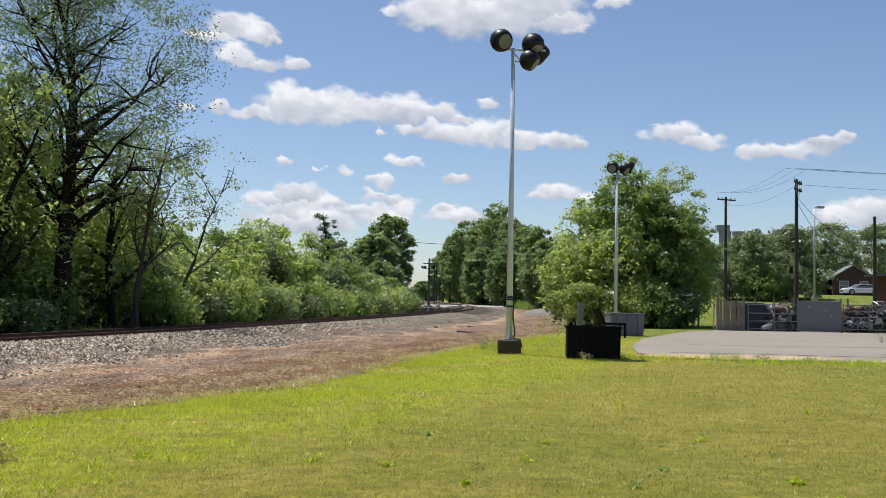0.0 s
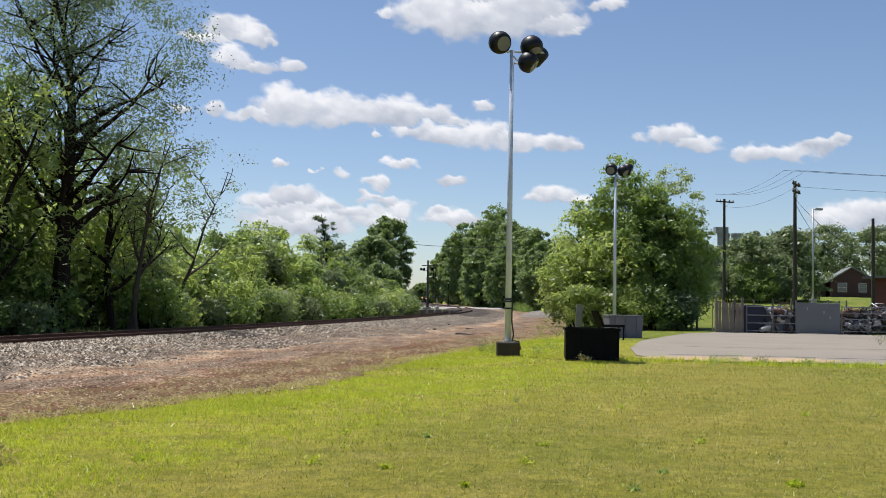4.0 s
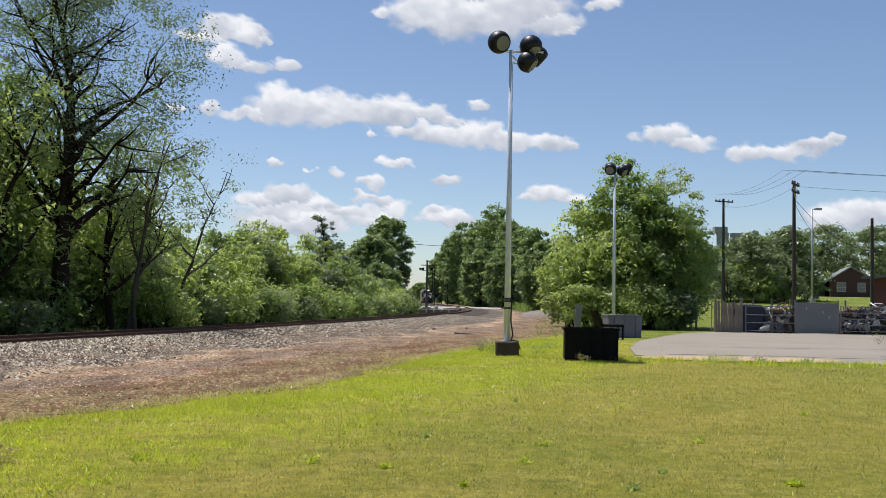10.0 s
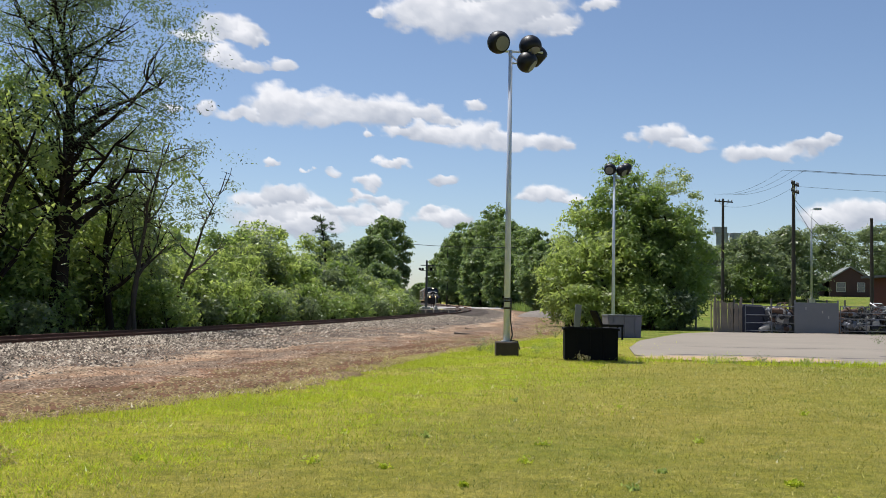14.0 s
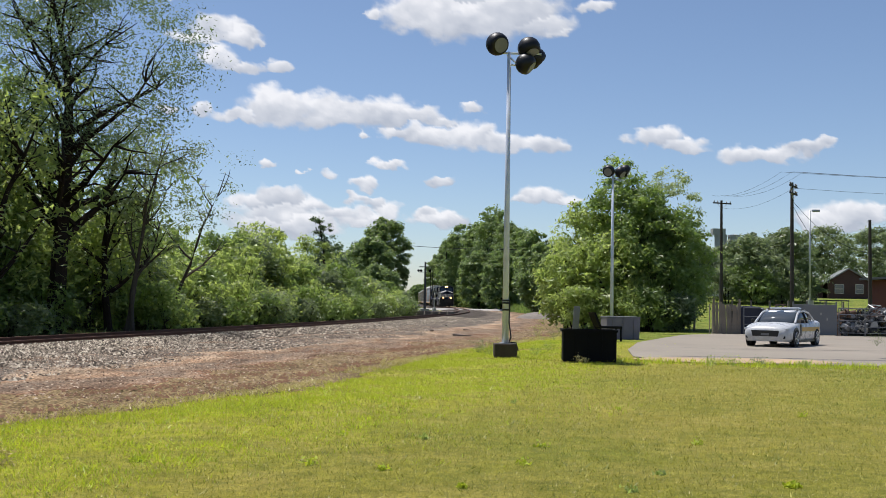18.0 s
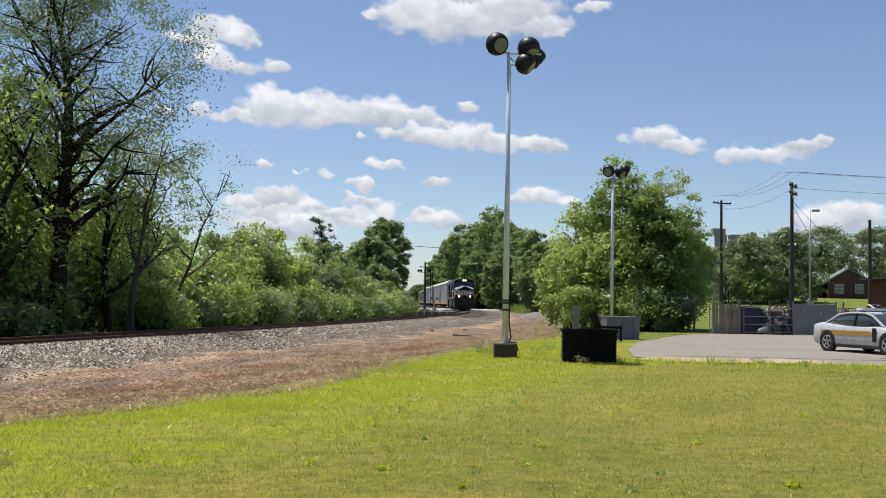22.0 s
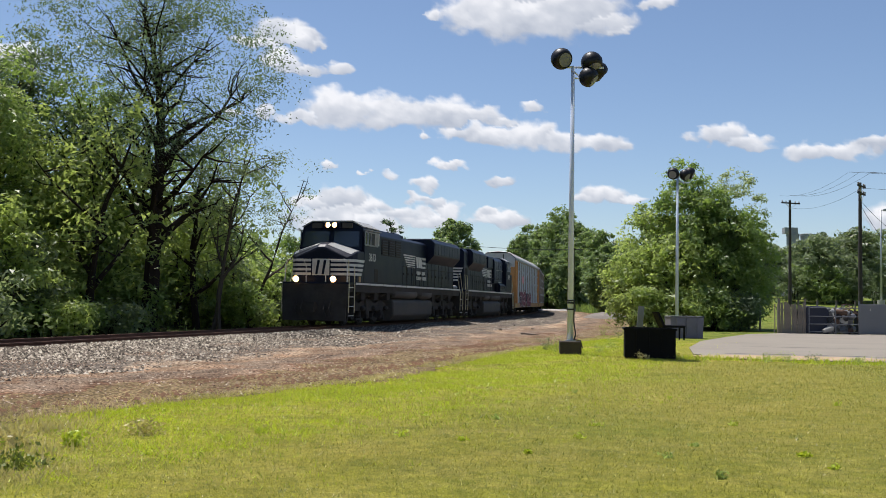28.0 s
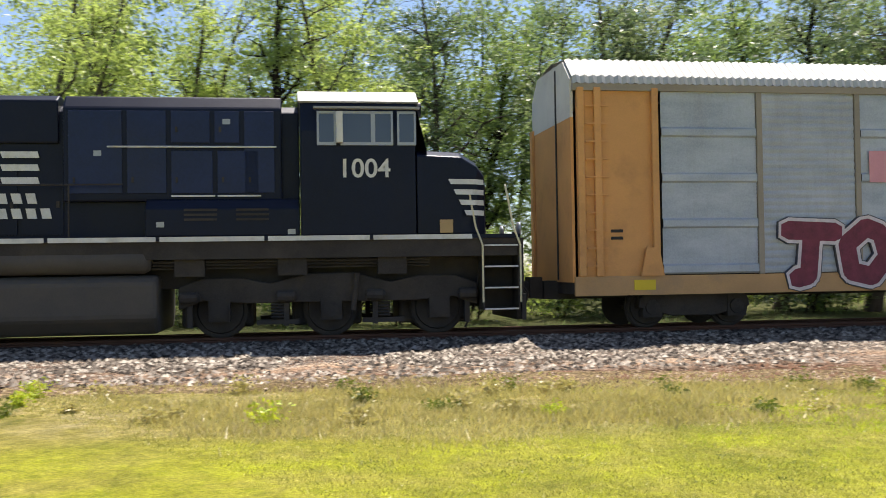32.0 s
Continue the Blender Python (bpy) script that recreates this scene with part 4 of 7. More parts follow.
def blades(name, count, spot, height, width, material, label, lean=0.5):
    rng = np.random.default_rng(21 + len(name))
    x, y, z, s = spot(rng, count)
    P = np.stack([x, y, z], 1)
    n = len(P)
    a = rng.uniform(0, math.tau, n)
    w = np.stack([np.cos(a), np.sin(a), 0 * a], 1) * (width * s * rng.uniform(0.6, 1.3, n))[:, None]
    l = rng.normal(0, lean, (n, 3))
    h = height * s * rng.uniform(0.4, 1.4, n)
    tip = P + np.stack([l[:, 0] * h, l[:, 1] * h, h], 1)
    v = np.stack([P - w, P + w, tip], 1).reshape(-1, 3)
    return tagged(new(name, quick_mesh(name, v, np.arange(3 * n).reshape(n, 3), material)), label, "grass", kind="stuff")


G_LAWN = leaf_mat("blade_lawn", srgb(110, 112, 36)[:3], srgb(224, 212, 126)[:3], srgb(190, 190, 68)[:3], 0.25, 0.15)
G_LUSH = leaf_mat("blade_lush", srgb(116, 138, 26)[:3], srgb(210, 222, 86)[:3], srgb(222, 230, 62)[:3], 0.4, 0.25)
G_DRY = leaf_mat("blade_dry", srgb(146, 134, 72)[:3], srgb(222, 206, 146)[:3], srgb(196, 188, 106)[:3], 0.4)
G_THATCH = leaf_mat("blade_thatch", srgb(150, 138, 74)[:3], srgb(236, 226, 172)[:3], srgb(210, 200, 130)[:3], 0.2, 0.2)


def lawn_spot(r, n):
    n *= 2
    d = 3 + 36 * r.random(n) ** 1.1
    b = np.radians(r.uniform(-28, 108, n))
    x, y = -d * np.sin(b), d * np.cos(b)
    m = in_lawn(x, y)
    x, y, d = x[m], y[m], d[m]
    return x, y, terrain(x, y) - 0.01, (0.8 + d * 0.028) * r.uniform(0.6, 1.4, len(x))


def lush_spot(r, n):
    n *= 2
    y = r.uniform(5, 46, n)
    o = np.where(r.random(n) < 0.86, edge_off(y) - 0.35 + np.abs(r.normal(0, 1.9, n)), edge_off(y) + r.uniform(0, 6, n))
    x, yy = beside_many(y, o)
    m = (in_lawn(x, yy) | (r.random(n) < 0.15)) & (patchy(x, yy, 0.9, 2.0) > r.uniform(-0.4, 0.7, n))
    x, yy = x[m], yy[m]
    return x, yy, terrain(x, yy) - 0.01, 1.0 + np.hypot(x, yy) * 0.02


def dry_spot(r, n):
    n *= 3
    b, d = np.radians(27 + 77 * r.random(n) + r.normal(0, 1.2, n)), r.uniform(5, 13.5, n)
    x, y = -d * np.sin(b), d * np.cos(b)
    off = (x - track_x(y)) * 0.97 - edge_off(y)
    m = (patchy(x, y, 1.1, 5.0) > r.uniform(-0.7, 0.7, n)) & (off > -0.9 + 0.4 * patchy(x, y, 0.7, 1.0)) & (off + r.normal(0, 0.5, n) < 3.6 + 0.8 * patchy(x, y, 0.5, 9.0))
    x, y = x[m], y[m]
    return x, y, 0 * x - 0.005, 0.75 + 0.6 * r.random(len(x)) ** 2


def fringe_spot(r, n):
    y = r.uniform(3, 56, n * 2)
    x, yy = beside_many(y, edge_off(y) - 0.25 - np.abs(r.normal(0, 0.42, n * 2)) + 0.35 * r.random(n * 2))
    m = patchy(x, yy, 0.8, 6.0) > r.uniform(-0.6, 0.9, n * 2)
    return x[m], yy[m], 0.03 + 0 * x[m], 0.8 + 0.02 * np.hypot(x[m], yy[m])


def thicket_spot(r, n):
    y = -25 + 150 * r.random(n)
    x, yy = beside_many(y, -(4.8 + 5.5 * r.random(n)))
    return x, yy, 0 * x, 0.6 + 0.6 * r.random(n) + 0.006 * np.maximum(0, y)


def verge_spot(r, n):
    y = 70 + 140 * r.random(n)
    x, yy = beside_many(y, edge_off(y) + 6 * r.random(n))
    return x, yy, 0 * x, 1.0 + 0.008 * y


def yard_spot(r, n):
    x = r.uniform(4.5, 30, n)
    return x, 27.6 + r.normal(0, 0.5, n) + 0.9 * (x < 8), 0 * x, np.full(n, 1.5)


blades("lawn_grass", 250000, lawn_spot, 0.028, 0.0052, G_LAWN, "short mown olive-green lawn grass")
blades("lawn_thatch", 60000, lawn_spot, 0.014, 0.0055, G_THATCH, "pale dead clippings and seed heads in the lawn", 1.2)
blades("bank_grass", 70000, lush_spot, 0.038, 0.006, G_LUSH, "longer bright green grass along the foot of the bank")
def tuft_spot(keep, spread):
    """Blades gathered in tufts: keep(x, y) tells where tufts may stand."""
    def spot(r, n):
        m = n // 14
        d, b = 4 + 30 * r.random(m * 3) ** 1.2, np.radians(r.uniform(-27, 100, m * 3))
        x, y = -d * np.sin(b), d * np.cos(b)
        ok = in_lawn(x, y) & keep(x, y, r)
        x, y, d = np.repeat(x[ok], 14), np.repeat(y[ok], 14), np.repeat(d[ok], 14)
        big = np.repeat(r.uniform(0.5, 1.5, ok.sum()), 14)
        x, y = x + r.normal(0, spread, len(x)) * big, y + r.normal(0, spread, len(x)) * big
        return x, y, terrain(x, y) - 0.01, big * (0.85 + d * 0.02)
    return spot


def lush_here(x, y, r):
    off = (x - track_x(y)) * 0.97 - edge_off(y)
    return (off < 4.6) & (y > 4) & (patchy(x, y, 0.8, 4.0) > r.uniform(-0.7, 0.8, len(x)))


def weedy_here(x, y, r):
    return (patchy(x, y, 0.55, 7.0) > r.uniform(-0.1, 1.2, len(x)))


G_CLOVER = leaf_mat("blade_clover", srgb(70, 82, 24)[:3], srgb(140, 146, 66)[:3], srgb(130, 150, 44)[:3], 0.35, 0.2)
blades("bright_tufts", 150000, tuft_spot(lush_here, 0.06), 0.042, 0.0065, G_LUSH, "bright yellow-green tufts of longer grass", 0.6)
blades("dark_tufts", 76000, tuft_spot(weedy_here, 0.06), 0.024, 0.0055, G_CLOVER, "small dark clover and weed tufts in the lawn", 1.0)
blades("dry_grass", 64000, dry_spot, 0.085, 0.008, G_DRY, "straw-coloured rough grass beside the ballast")
blades("bank_fringe", 16000, fringe_spot, 0.045, 0.008, G_DRY, "thin dry grass creeping onto the bare bank", 0.9)
# dark leaf colour on these weeds paints in the thicket's shade
blades("thicket_weeds", 6000, thicket_spot, 0.26, 0.03, L_DARK, "tall weeds along the foot of the thicket, coloured dark for its shade", 0.35)
blades("verge_weeds", 7000, verge_spot, 0.5, 0.05, L_MID, "rough weeds on the far verge", 0.4)
blades("yard_edge_grass", 5000, yard_spot, 0.09, 0.01, G_LUSH, "ragged green grass along the yard's edge")


def weed(x, y, h, w, seed, leaf, label="leafy green weed standing in the grass", n=150, size=0.026):
    rng = np.random.default_rng(seed)
    at = thing("weed", label, "weed", "weeds in the grass", pose(x, y, float(terrain(x, y)) - 0.01))
    pts = []
    for i in range(6):
        a = i * 1.05 + rng.random()
        p = limb_path(rng, (0, 0, 0), (math.cos(a) * 0.5, math.sin(a) * 0.5, 1), h * rng.uniform(0.6, 1.0), 4, 0.12, 0.0)
        part("stem", Shape().tube(p, 0.006, 4, 0.003), leaf, at)
        pts += [tuple(q) for q in p[1:]]
    pts = np.array(pts)
    c = pts[rng.integers(0, len(pts), n)] + rng.normal(0, w * 0.28, (n, 3)) * (1, 1, 0.5)
    c[:, 2] = np.maximum(c[:, 2], 0.02)
    v, f = leaves(c, size, rng)
    ob = new("foliage", quick_mesh("foliage", v, f, leaf))
    ob.parent = at
    return at


for i, (x, y, h, w) in enumerate(((-8.45, 11.2, 0.68, 0.2), (-8.75, 12.7, 0.3, 0.3), (-8.95, 11.4, 0.3, 0.4), (7.9, 27.6, 0.35, 0.4), (8.6, 27.5, 0.3, 0.4), (7.3, 27.6, 0.28, 0.3), (9.8, 27.4, 0.25, 0.3), (18.6, 43.5, 0.8, 0.7), (19.4, 43.2, 0.7, 0.6),
                                  (1.5, 30.6, 0.55, 0.3), (1.2, 31.4, 0.5, 0.25), (3.6, 34, 0.5, 0.4), (2.9, 31, 0.35, 0.3), (5.0, 45, 1.0, 0.5), (5.6, 47, 1.1, 0.6), (4.4, 46, 0.8, 0.4),
                                  (-9.9, 2.6, 0.24, 0.3), (-9.2, 4.6, 0.2, 0.35), (-8.4, 6.2, 0.25, 0.3), (-10.8, 0.6, 0.22, 0.3), (-8.9, 8.4, 0.2, 0.3), (-2.9, 9.9, 0.04, 0.10), (3.1, 9.0, 0.05, 0.10), (0.2, 8.7, 0.04, 0.06))):
    big = h > 0.55 and y < 20
    weed(x, y, h, w, 500 + i, (L_DARK if big else G_CLOVER if i > 15 else (L_FRESH, L_GREY, L_FRESH)[i % 3]) if h > 0.1 else G_LUSH, n=420 if big else 150, size=0.04 if big else 0.026)

weed(3.75, 27.62, 0.30, 0.16, 590, G_THATCH, "small dry pale weed at the bin's foot", 120, 0.02)
weed(3.95, 27.66, 0.2, 0.12, 591, G_THATCH, "small dry pale weed at the bin's foot", 80, 0.02)
_r = random.Random(77)
for i in range(46):
    y = _r.uniform(-4, 12.5)
    x, yy = beside(y, float(edge_off(y)) + _r.uniform(-0.4, 3.0))
    weed(x, yy, _r.uniform(0.10, 0.24), _r.uniform(0.2, 0.42), 620 + i, (G_DRY, G_DRY, G_CLOVER, G_DRY, G_LUSH)[i % 5], "ragged clump of weeds in the dry rough grass", 200, 0.03)
_r = random.Random(31)
for i in range(26):
    b, d = radians(_r.uniform(-22, 60)), _r.uniform(7.5, 19)
    x, y = -d * math.sin(b), d * math.cos(b)
    if (x - float(track_x(y))) * 0.97 > float(edge_off(y)) + 0.4:      # small_weeds
        weed(x, y, _r.uniform(0.03, 0.10), _r.uniform(0.05, 0.13), 560 + i, (G_LUSH, L_FRESH, G_LUSH)[i % 3], "small broad-leaved weed in the mown lawn", 40, 0.022)
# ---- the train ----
# the blue in these two base colours stands for sky mirrored in the flanks
M_BLACK = plain("loco_black_sky_tint", (0.0045, 0.0080, 0.022), 0.42, spec=0.2, var=0.35, scale=0.8, fine=25, bump=0.04, dirt=(0.013, 0.013, 0.015), dirt_amount=0.4)
M_PANEL = plain("loco_panel_sky_tint", (0.006, 0.015, 0.058), 0.34, spec=0.3, var=0.45, scale=0.7, fine=25, bump=0.04, dirt=(0.02, 0.020, 0.022), dirt_amount=0.35)
M_GRIME = plain("grimy_underframe", (0.046, 0.041, 0.037), 0.8, var=0.4, scale=1.5, bump=0.3, spec=0.2, dirt=(0.085, 0.070, 0.056), dirt_amount=0.7)
M_TANK = plain("dusty_tank", (0.062, 0.055, 0.048), 0.75, var=0.3, scale=0.6, bump=0.1, dirt=(0.11, 0.09, 0.07), dirt_amount=0.6)
M_WHITE = plain("loco_white", (0.62, 0.61, 0.57), 0.5, var=0.15, bump=0.02, dirt=(0.25, 0.22, 0.18), dirt_amount=0.5)
# pale grey that paints sunlight onto the black locomotives' upward faces
M_ROOF = plain("pale_sunlit_roof", (0.30, 0.30, 0.29), 0.55, var=0.2, bump=0.05)
M_WGLASS = glass("cab_glass", (0.03, 0.04, 0.05))
M_FRAME = plain("window_frame_metal", (0.32, 0.33, 0.34), 0.4, 0.6, var=0.1, bump=0)
M_YELLOW = plain("handrail_paint", (0.62, 0.55, 0.34), 0.5, var=0.2, bump=0)
M_PANELTAN = plain("tan_plate", (0.40, 0.27, 0.12), 0.6, var=0.15)
M_HEAD = glow("headlight", (1.0, 0.56, 0.22), 8.0)
M_DITCH = glow("ditch_light", (1.0, 0.58, 0.22), 5.5)


def wheel_parts(parent, x, r, mat):
    for s in (-1, 1):
        w = Shape().lathe([(0.12, -0.09), (r * 0.82, -0.075), (r * 0.86, -0.02), (r, -0.015), (r, 0.05), (r + 0.025, 0.055), (r + 0.025, 0.08), (0.14, 0.09)], "y", sides=20)
        part("wheel", w, mat, parent, at=pose(x, s * 0.78, r, 0, 0, 0 if s < 0 else 180))


def truck(parent, x, axles, r, heavy=True):
    """A bogie: sideframes with springs and axle boxes over its wheels."""
    tr = new("bogie")
    tr.parent = parent
    tr.matrix_basis = pose(x, 0, 0)
    span = axles[-1] - axles[0]
    for s in (-1, 1):
        y0, y1 = (0.93, 1.16) if s > 0 else (-1.16, -0.93)
        fr = Shape()
        if heavy:
            top = [(-span / 2 - 0.75, 0.55), (-span / 2 - 0.75, 0.86), (-span / 2 - 0.3, 1.0), (-span / 2 + 0.4, 1.0), (-span / 4 - 0.1, 0.9), (-0.45, 1.06), (0.45, 1.06), (span / 4 + 0.1, 0.9), (span / 2 - 0.4, 1.0), (span / 2 + 0.3, 1.0),
                   (span / 2 + 0.75, 0.86), (span / 2 + 0.75, 0.55), (span / 2 + 0.3, 0.72), (span / 2 - 0.5, 0.66), (0.5, 0.66), (-0.5, 0.66), (-span / 2 + 0.5, 0.66), (-span / 2 - 0.3, 0.72)]
        else:
            top = [(-span / 2 - 0.3, 0.42), (-span / 2 - 0.25, 0.62), (-0.5, 0.82), (0.5, 0.82), (span / 2 + 0.25, 0.62), (span / 2 + 0.3, 0.42), (0.45, 0.24), (-0.45, 0.24)]
        if heavy:
            top = [(p, q * (1.14 if q > 0.8 else 1.0)) for p, q in top]
        fr.prism(top, "y", y0, y1)
        part("sideframe", fr, M_GRIME, tr, bevel=0.02)
        for a in axles:
            bx = Shape().box(a - 0.2, a + 0.2, y0 - 0.02 if s < 0 else y0, y1 if s < 0 else y1 + 0.02, r - 0.2, r + 0.24)
            bx.lathe([(0.16, 0), (0.15, 0.05), (0.05, 0.07)], "y", (a, y1 if s > 0 else y0 - 0.07, r), 10)
            part("axle_box", bx, M_GRIME, tr)
        if heavy:
            for a in (axles[0] + span * 0.26, axles[0] + span * 0.74):
                sp = Shape()
                for k in range(5):
                    sp.lathe([(0.12, 0.36 + k * 0.06), (0.15, 0.385 + k * 0.06), (0.12, 0.41 + k * 0.06)], "z", (a, (y0 + y1) / 2, 0), 8)
                sp.box(a - 0.4, a + 0.4, y0 + 0.03, y1 - 0.03, 0.25, 0.34)
                part("spring", sp, M_GRIME, tr)
    if heavy:
        for s in (-1, 1):
            for a in (axles[0] - 0.55, axles[1] - 0.85, axles[1] + 0.85, axles[2] + 0.55):
                part("brake_cylinder", Shape().lathe([(0.03, -0.2), (0.11, -0.16), (0.11, 0.14), (0.05, 0.2)], "x", (a, s * 1.22, 0.78), 10), M_GRIME, tr)
                part("brake_hanger", Shape().box(a - 0.05, a + 0.05, min(s * 1.0, s * 1.14), max(s * 1.0, s * 1.14), 0.22, 0.7), M_GRIME, tr)
            part("damper", Shape().tube([(0.42, s * 1.24, 0.5), (0.5, s * 1.24, 1.2)], 0.05, 8), M_GRIME, tr)
            part("sand_pipe", Shape().tube([(axles[2] + 0.8, s * 1.1, 1.2), (axles[2] + 0.75, s * 1.0, 0.6), (axles[2] + 0.55, s * 0.85, 0.1)], 0.025, 5), M_GRIME, tr)
        for a in axles:
            part("traction_motor", Shape().box(a - 0.75, a + 0.62, -0.62, 0.62, 0.2, 0.92), M_GRIME, tr, bevel=0.06)
    else:
        part("bolster", Shape().box(-0.3, 0.3, -1.1, 1.1, 0.3, 0.85), M_GRIME, tr, bevel=0.04)
    for a in axles:
        wheel_parts(tr, a, r, M_GRIME)
        part("axle", Shape().lathe([(0.09, -0.75), (0.09, 0.75)], "y", (a, 0, r), 8), M_GRIME, tr)
    return tr


def stairs(parent, x, s, d, mat=None):
    """Corner steps with two bent handrails; d: the end that they stand at."""
    y0, y1 = (0.95, 1.52) if s > 0 else (-1.52, -0.95)
    for dx in (-0.345, 0.345):
        part("step_side", Shape().box(x + dx - 0.015, x + dx + 0.015, y0, y1, 0.45, 1.9), M_GRIME, parent)
    part("step_back", Shape().box(x - 0.33, x + 0.33, min(s * 0.93, s * 0.95), max(s * 0.93, s * 0.95), 0.45, 1.82), M_GRIME, parent)
    for k in range(4):
        tread = part("step", Shape().box(x - 0.33, x + 0.33, y0, y1, 0.45 + k * 0.41, 0.49 + k * 0.41), M_GRIME, parent)
        part("step_edge", Shape().box(x - 0.33, x + 0.33, (y1 if s > 0 else y0 - 0.008), (y1 + 0.008 if s > 0 else y0), 0.455 + k * 0.41, 0.485 + k * 0.41), M_WHITE, tread, "pale painted step edge")
    for dx in (-0.37, 0.37):
        hr = Shape().tube([(x + dx, s * 1.54, 0.6), (x + dx, s * 1.55, 1.7), (x + dx - d * 0.12, s * 1.5, 2.05), (x + dx - d * 0.25, s * 1.42, 2.85), (x + dx - d * 0.25, s * 1.38, 2.88)], 0.02, 6)
        part("handrail", hr, M_YELLOW, parent, "pale yellow grab rail")


def locomotive(label, flared):
    """Front towards +x, rail head at z 0. flared: the model with the full-width radiator wings and the aerodynamic cab."""
    lo = thing("locomotive", label, "locomotive", "freight train")
    L = 10.75
    # underframe, deck, pilots
    fr = Shape().box(-L, L, -1.48, 1.48, 1.50, 1.84)
    fr.box(-L + 0.3, L - 0.3, -0.8, 0.8, 0.95, 1.50)
    part("underframe", fr, M_GRIME, lo)
    part("walkway", Shape().box(-L, L, -1.53, 1.53, 1.845, 1.92), M_BLACK, lo)
    for s in (-1, 1):
        n = 10
        for k in range(n):
            x0 = -L + 0.9 + k * (2 * L - 1.8) / n
            part("sill_stripe", Shape().box(x0 + 0.02, x0 + (2 * L - 1.8) / n - 0.05, s * 1.534 if s > 0 else s * 1.545, s * 1.545 if s > 0 else s * 1.534, 1.83, 1.92), M_WHITE, lo, "dirty white sill stripe")
    for e in (-1, 1):
        pl = Shape().prism([(-1.5, 1.84), (1.5, 1.84), (1.5, 1.0), (1.25, 0.25), (-1.25, 0.25), (-1.5, 1.0)], "x", e * L - 0.04, e * L + 0.06)
        pl.prism([(-1.45, 0.25), (1.45, 0.25), (1.45, 0.75), (-1.45, 0.75)], "x", e * (L + 0.06) - 0.03, e * (L + 0.06) + 0.05)
        part("pilot", pl, M_GRIME, lo)
        cp = Shape().box(min(e * L, e * (L + 0.75)), max(e * L, e * (L + 0.75)), -0.12, 0.12, 0.72, 0.98)
        cp.prism([(-0.22, 0.62), (0.2, 0.62), (0.26, 1.06), (-0.22, 1.06)], "x", e * (L + 0.6) - 0.12, e * (L + 0.6) + 0.14)
        part("coupler", cp, M_GRIME, lo)
        for y in (-0.8, -0.55, 0.5, 0.75):
            part("air_hose", Shape().tube([(e * (L + 0.06), y, 1.1), (e * (L + 0.3), y, 0.75), (e * (L + 0.22), y + 0.1, 0.4)], 0.025, 5), M_GRIME, lo)
        for s in (-1, 1):
            stairs(lo, e * (L - 0.38), s, e)
            part("ditch_light" if e > 0 and not flared else "marker_light", Shape().lathe([(0.05, 0), (0.135, 0.02), (0.135, 0.07), (0.04, 0.08)], "x", (e * (L + 0.07) - (0.08 if e < 0 else 0), s * 0.86, 2.04), 12), M_DITCH if (e > 0 and not flared) else M_FRAME, lo, smooth=True)
            part("light_bracket", Shape().box(min(e * (L - 0.02), e * (L + 0.07)), max(e * (L - 0.02), e * (L + 0.07)), s * 0.86 - 0.03, s * 0.86 + 0.03, 1.86, 1.97), M_GRIME, lo)
    # cab and nose
    cab0, cab1 = 6.55, 8.85
    prof = [(-1.53, 1.92), (1.53, 1.92), (1.53, 3.9), (1.42, 4.45), (0.95, 4.68), (-0.95, 4.68), (-1.42, 4.45), (-1.53, 3.9)]
    cab = Shape().prism(prof, "x", cab0, cab1 - 0.12)
    part("cab", cab, M_BLACK, lo, bevel=0.03)
    wind = Shape().add([(cab1 - 0.12, -1.53, 1.92), (cab1 - 0.12, 1.53, 1.92), (cab1 + 0.12, 1.5, 3.4), (cab1 + 0.12, -1.5, 3.4), (cab1 - 0.1, 1.42, 4.45), (cab1 - 0.1, -1.42, 4.45), (cab1 - 0.12, 0.95, 4.67), (cab1 - 0.12, -0.95, 4.67)],
                       [(0, 1, 2, 3), (3, 2, 4, 5), (5, 4, 6, 7)])
    part("cab_front", wind, M_BLACK, lo)
    for s in (-1, 1):
        part("windscreen", Shape().add([(cab1 + 0.105, s * 0.12, 3.55), (cab1 + 0.105, s * 1.36, 3.55), (cab1 - 0.05, s * 1.30, 4.25), (cab1 - 0.05, s * 0.12, 4.25)], [(0, 1, 2, 3)]), M_WGLASS, lo, at=pose(0.012, 0, 0))
        y = s * 1.535
        for i, (a, b) in enumerate(((6.86, 7.22), (7.3, 7.92), (7.92, 8.3), (8.38, 8.74))):
            pane = part("window", Shape().box(a + 0.04, b - 0.04, min(y, y + s * 0.012), max(y, y + s * 0.012), 3.68, 4.22), M_WGLASS, lo)
            f = Shape()
            for q in ((a, b, 3.62, 3.68), (a, b, 4.22, 4.27), (a, a + 0.04, 3.68, 4.22), (b - 0.04, b, 3.68, 4.22)):
                f.box(q[0], q[1], min(y, y + s * 0.03), max(y, y + s * 0.03), q[2], q[3])
            part("frame", f, M_FRAME, pane)
        mir = Shape().box(7.22, 7.34, min(y, y + s * 0.2), max(y, y + s * 0.2), 3.66, 4.24)
        part("wind_deflector", mir, M_WHITE, lo)
        part("sun_visor", Shape().box(6.8, 8.8, min(y, y + s * 0.16), max(y, y + s * 0.16), 4.30, 4.34), M_ROOF, lo)
    roof = Shape().prism([(-1.45, 4.44), (-0.96, 4.69), (0.96, 4.69), (1.45, 4.44), (1.48, 4.47), (0.97, 4.74), (-0.97, 4.74), (-1.48, 4.47)], "x", cab0 - 0.04, cab1 - 0.05)
    part("cab_roof", roof, M_ROOF, lo, "pale cab roof")
    nose = Shape()
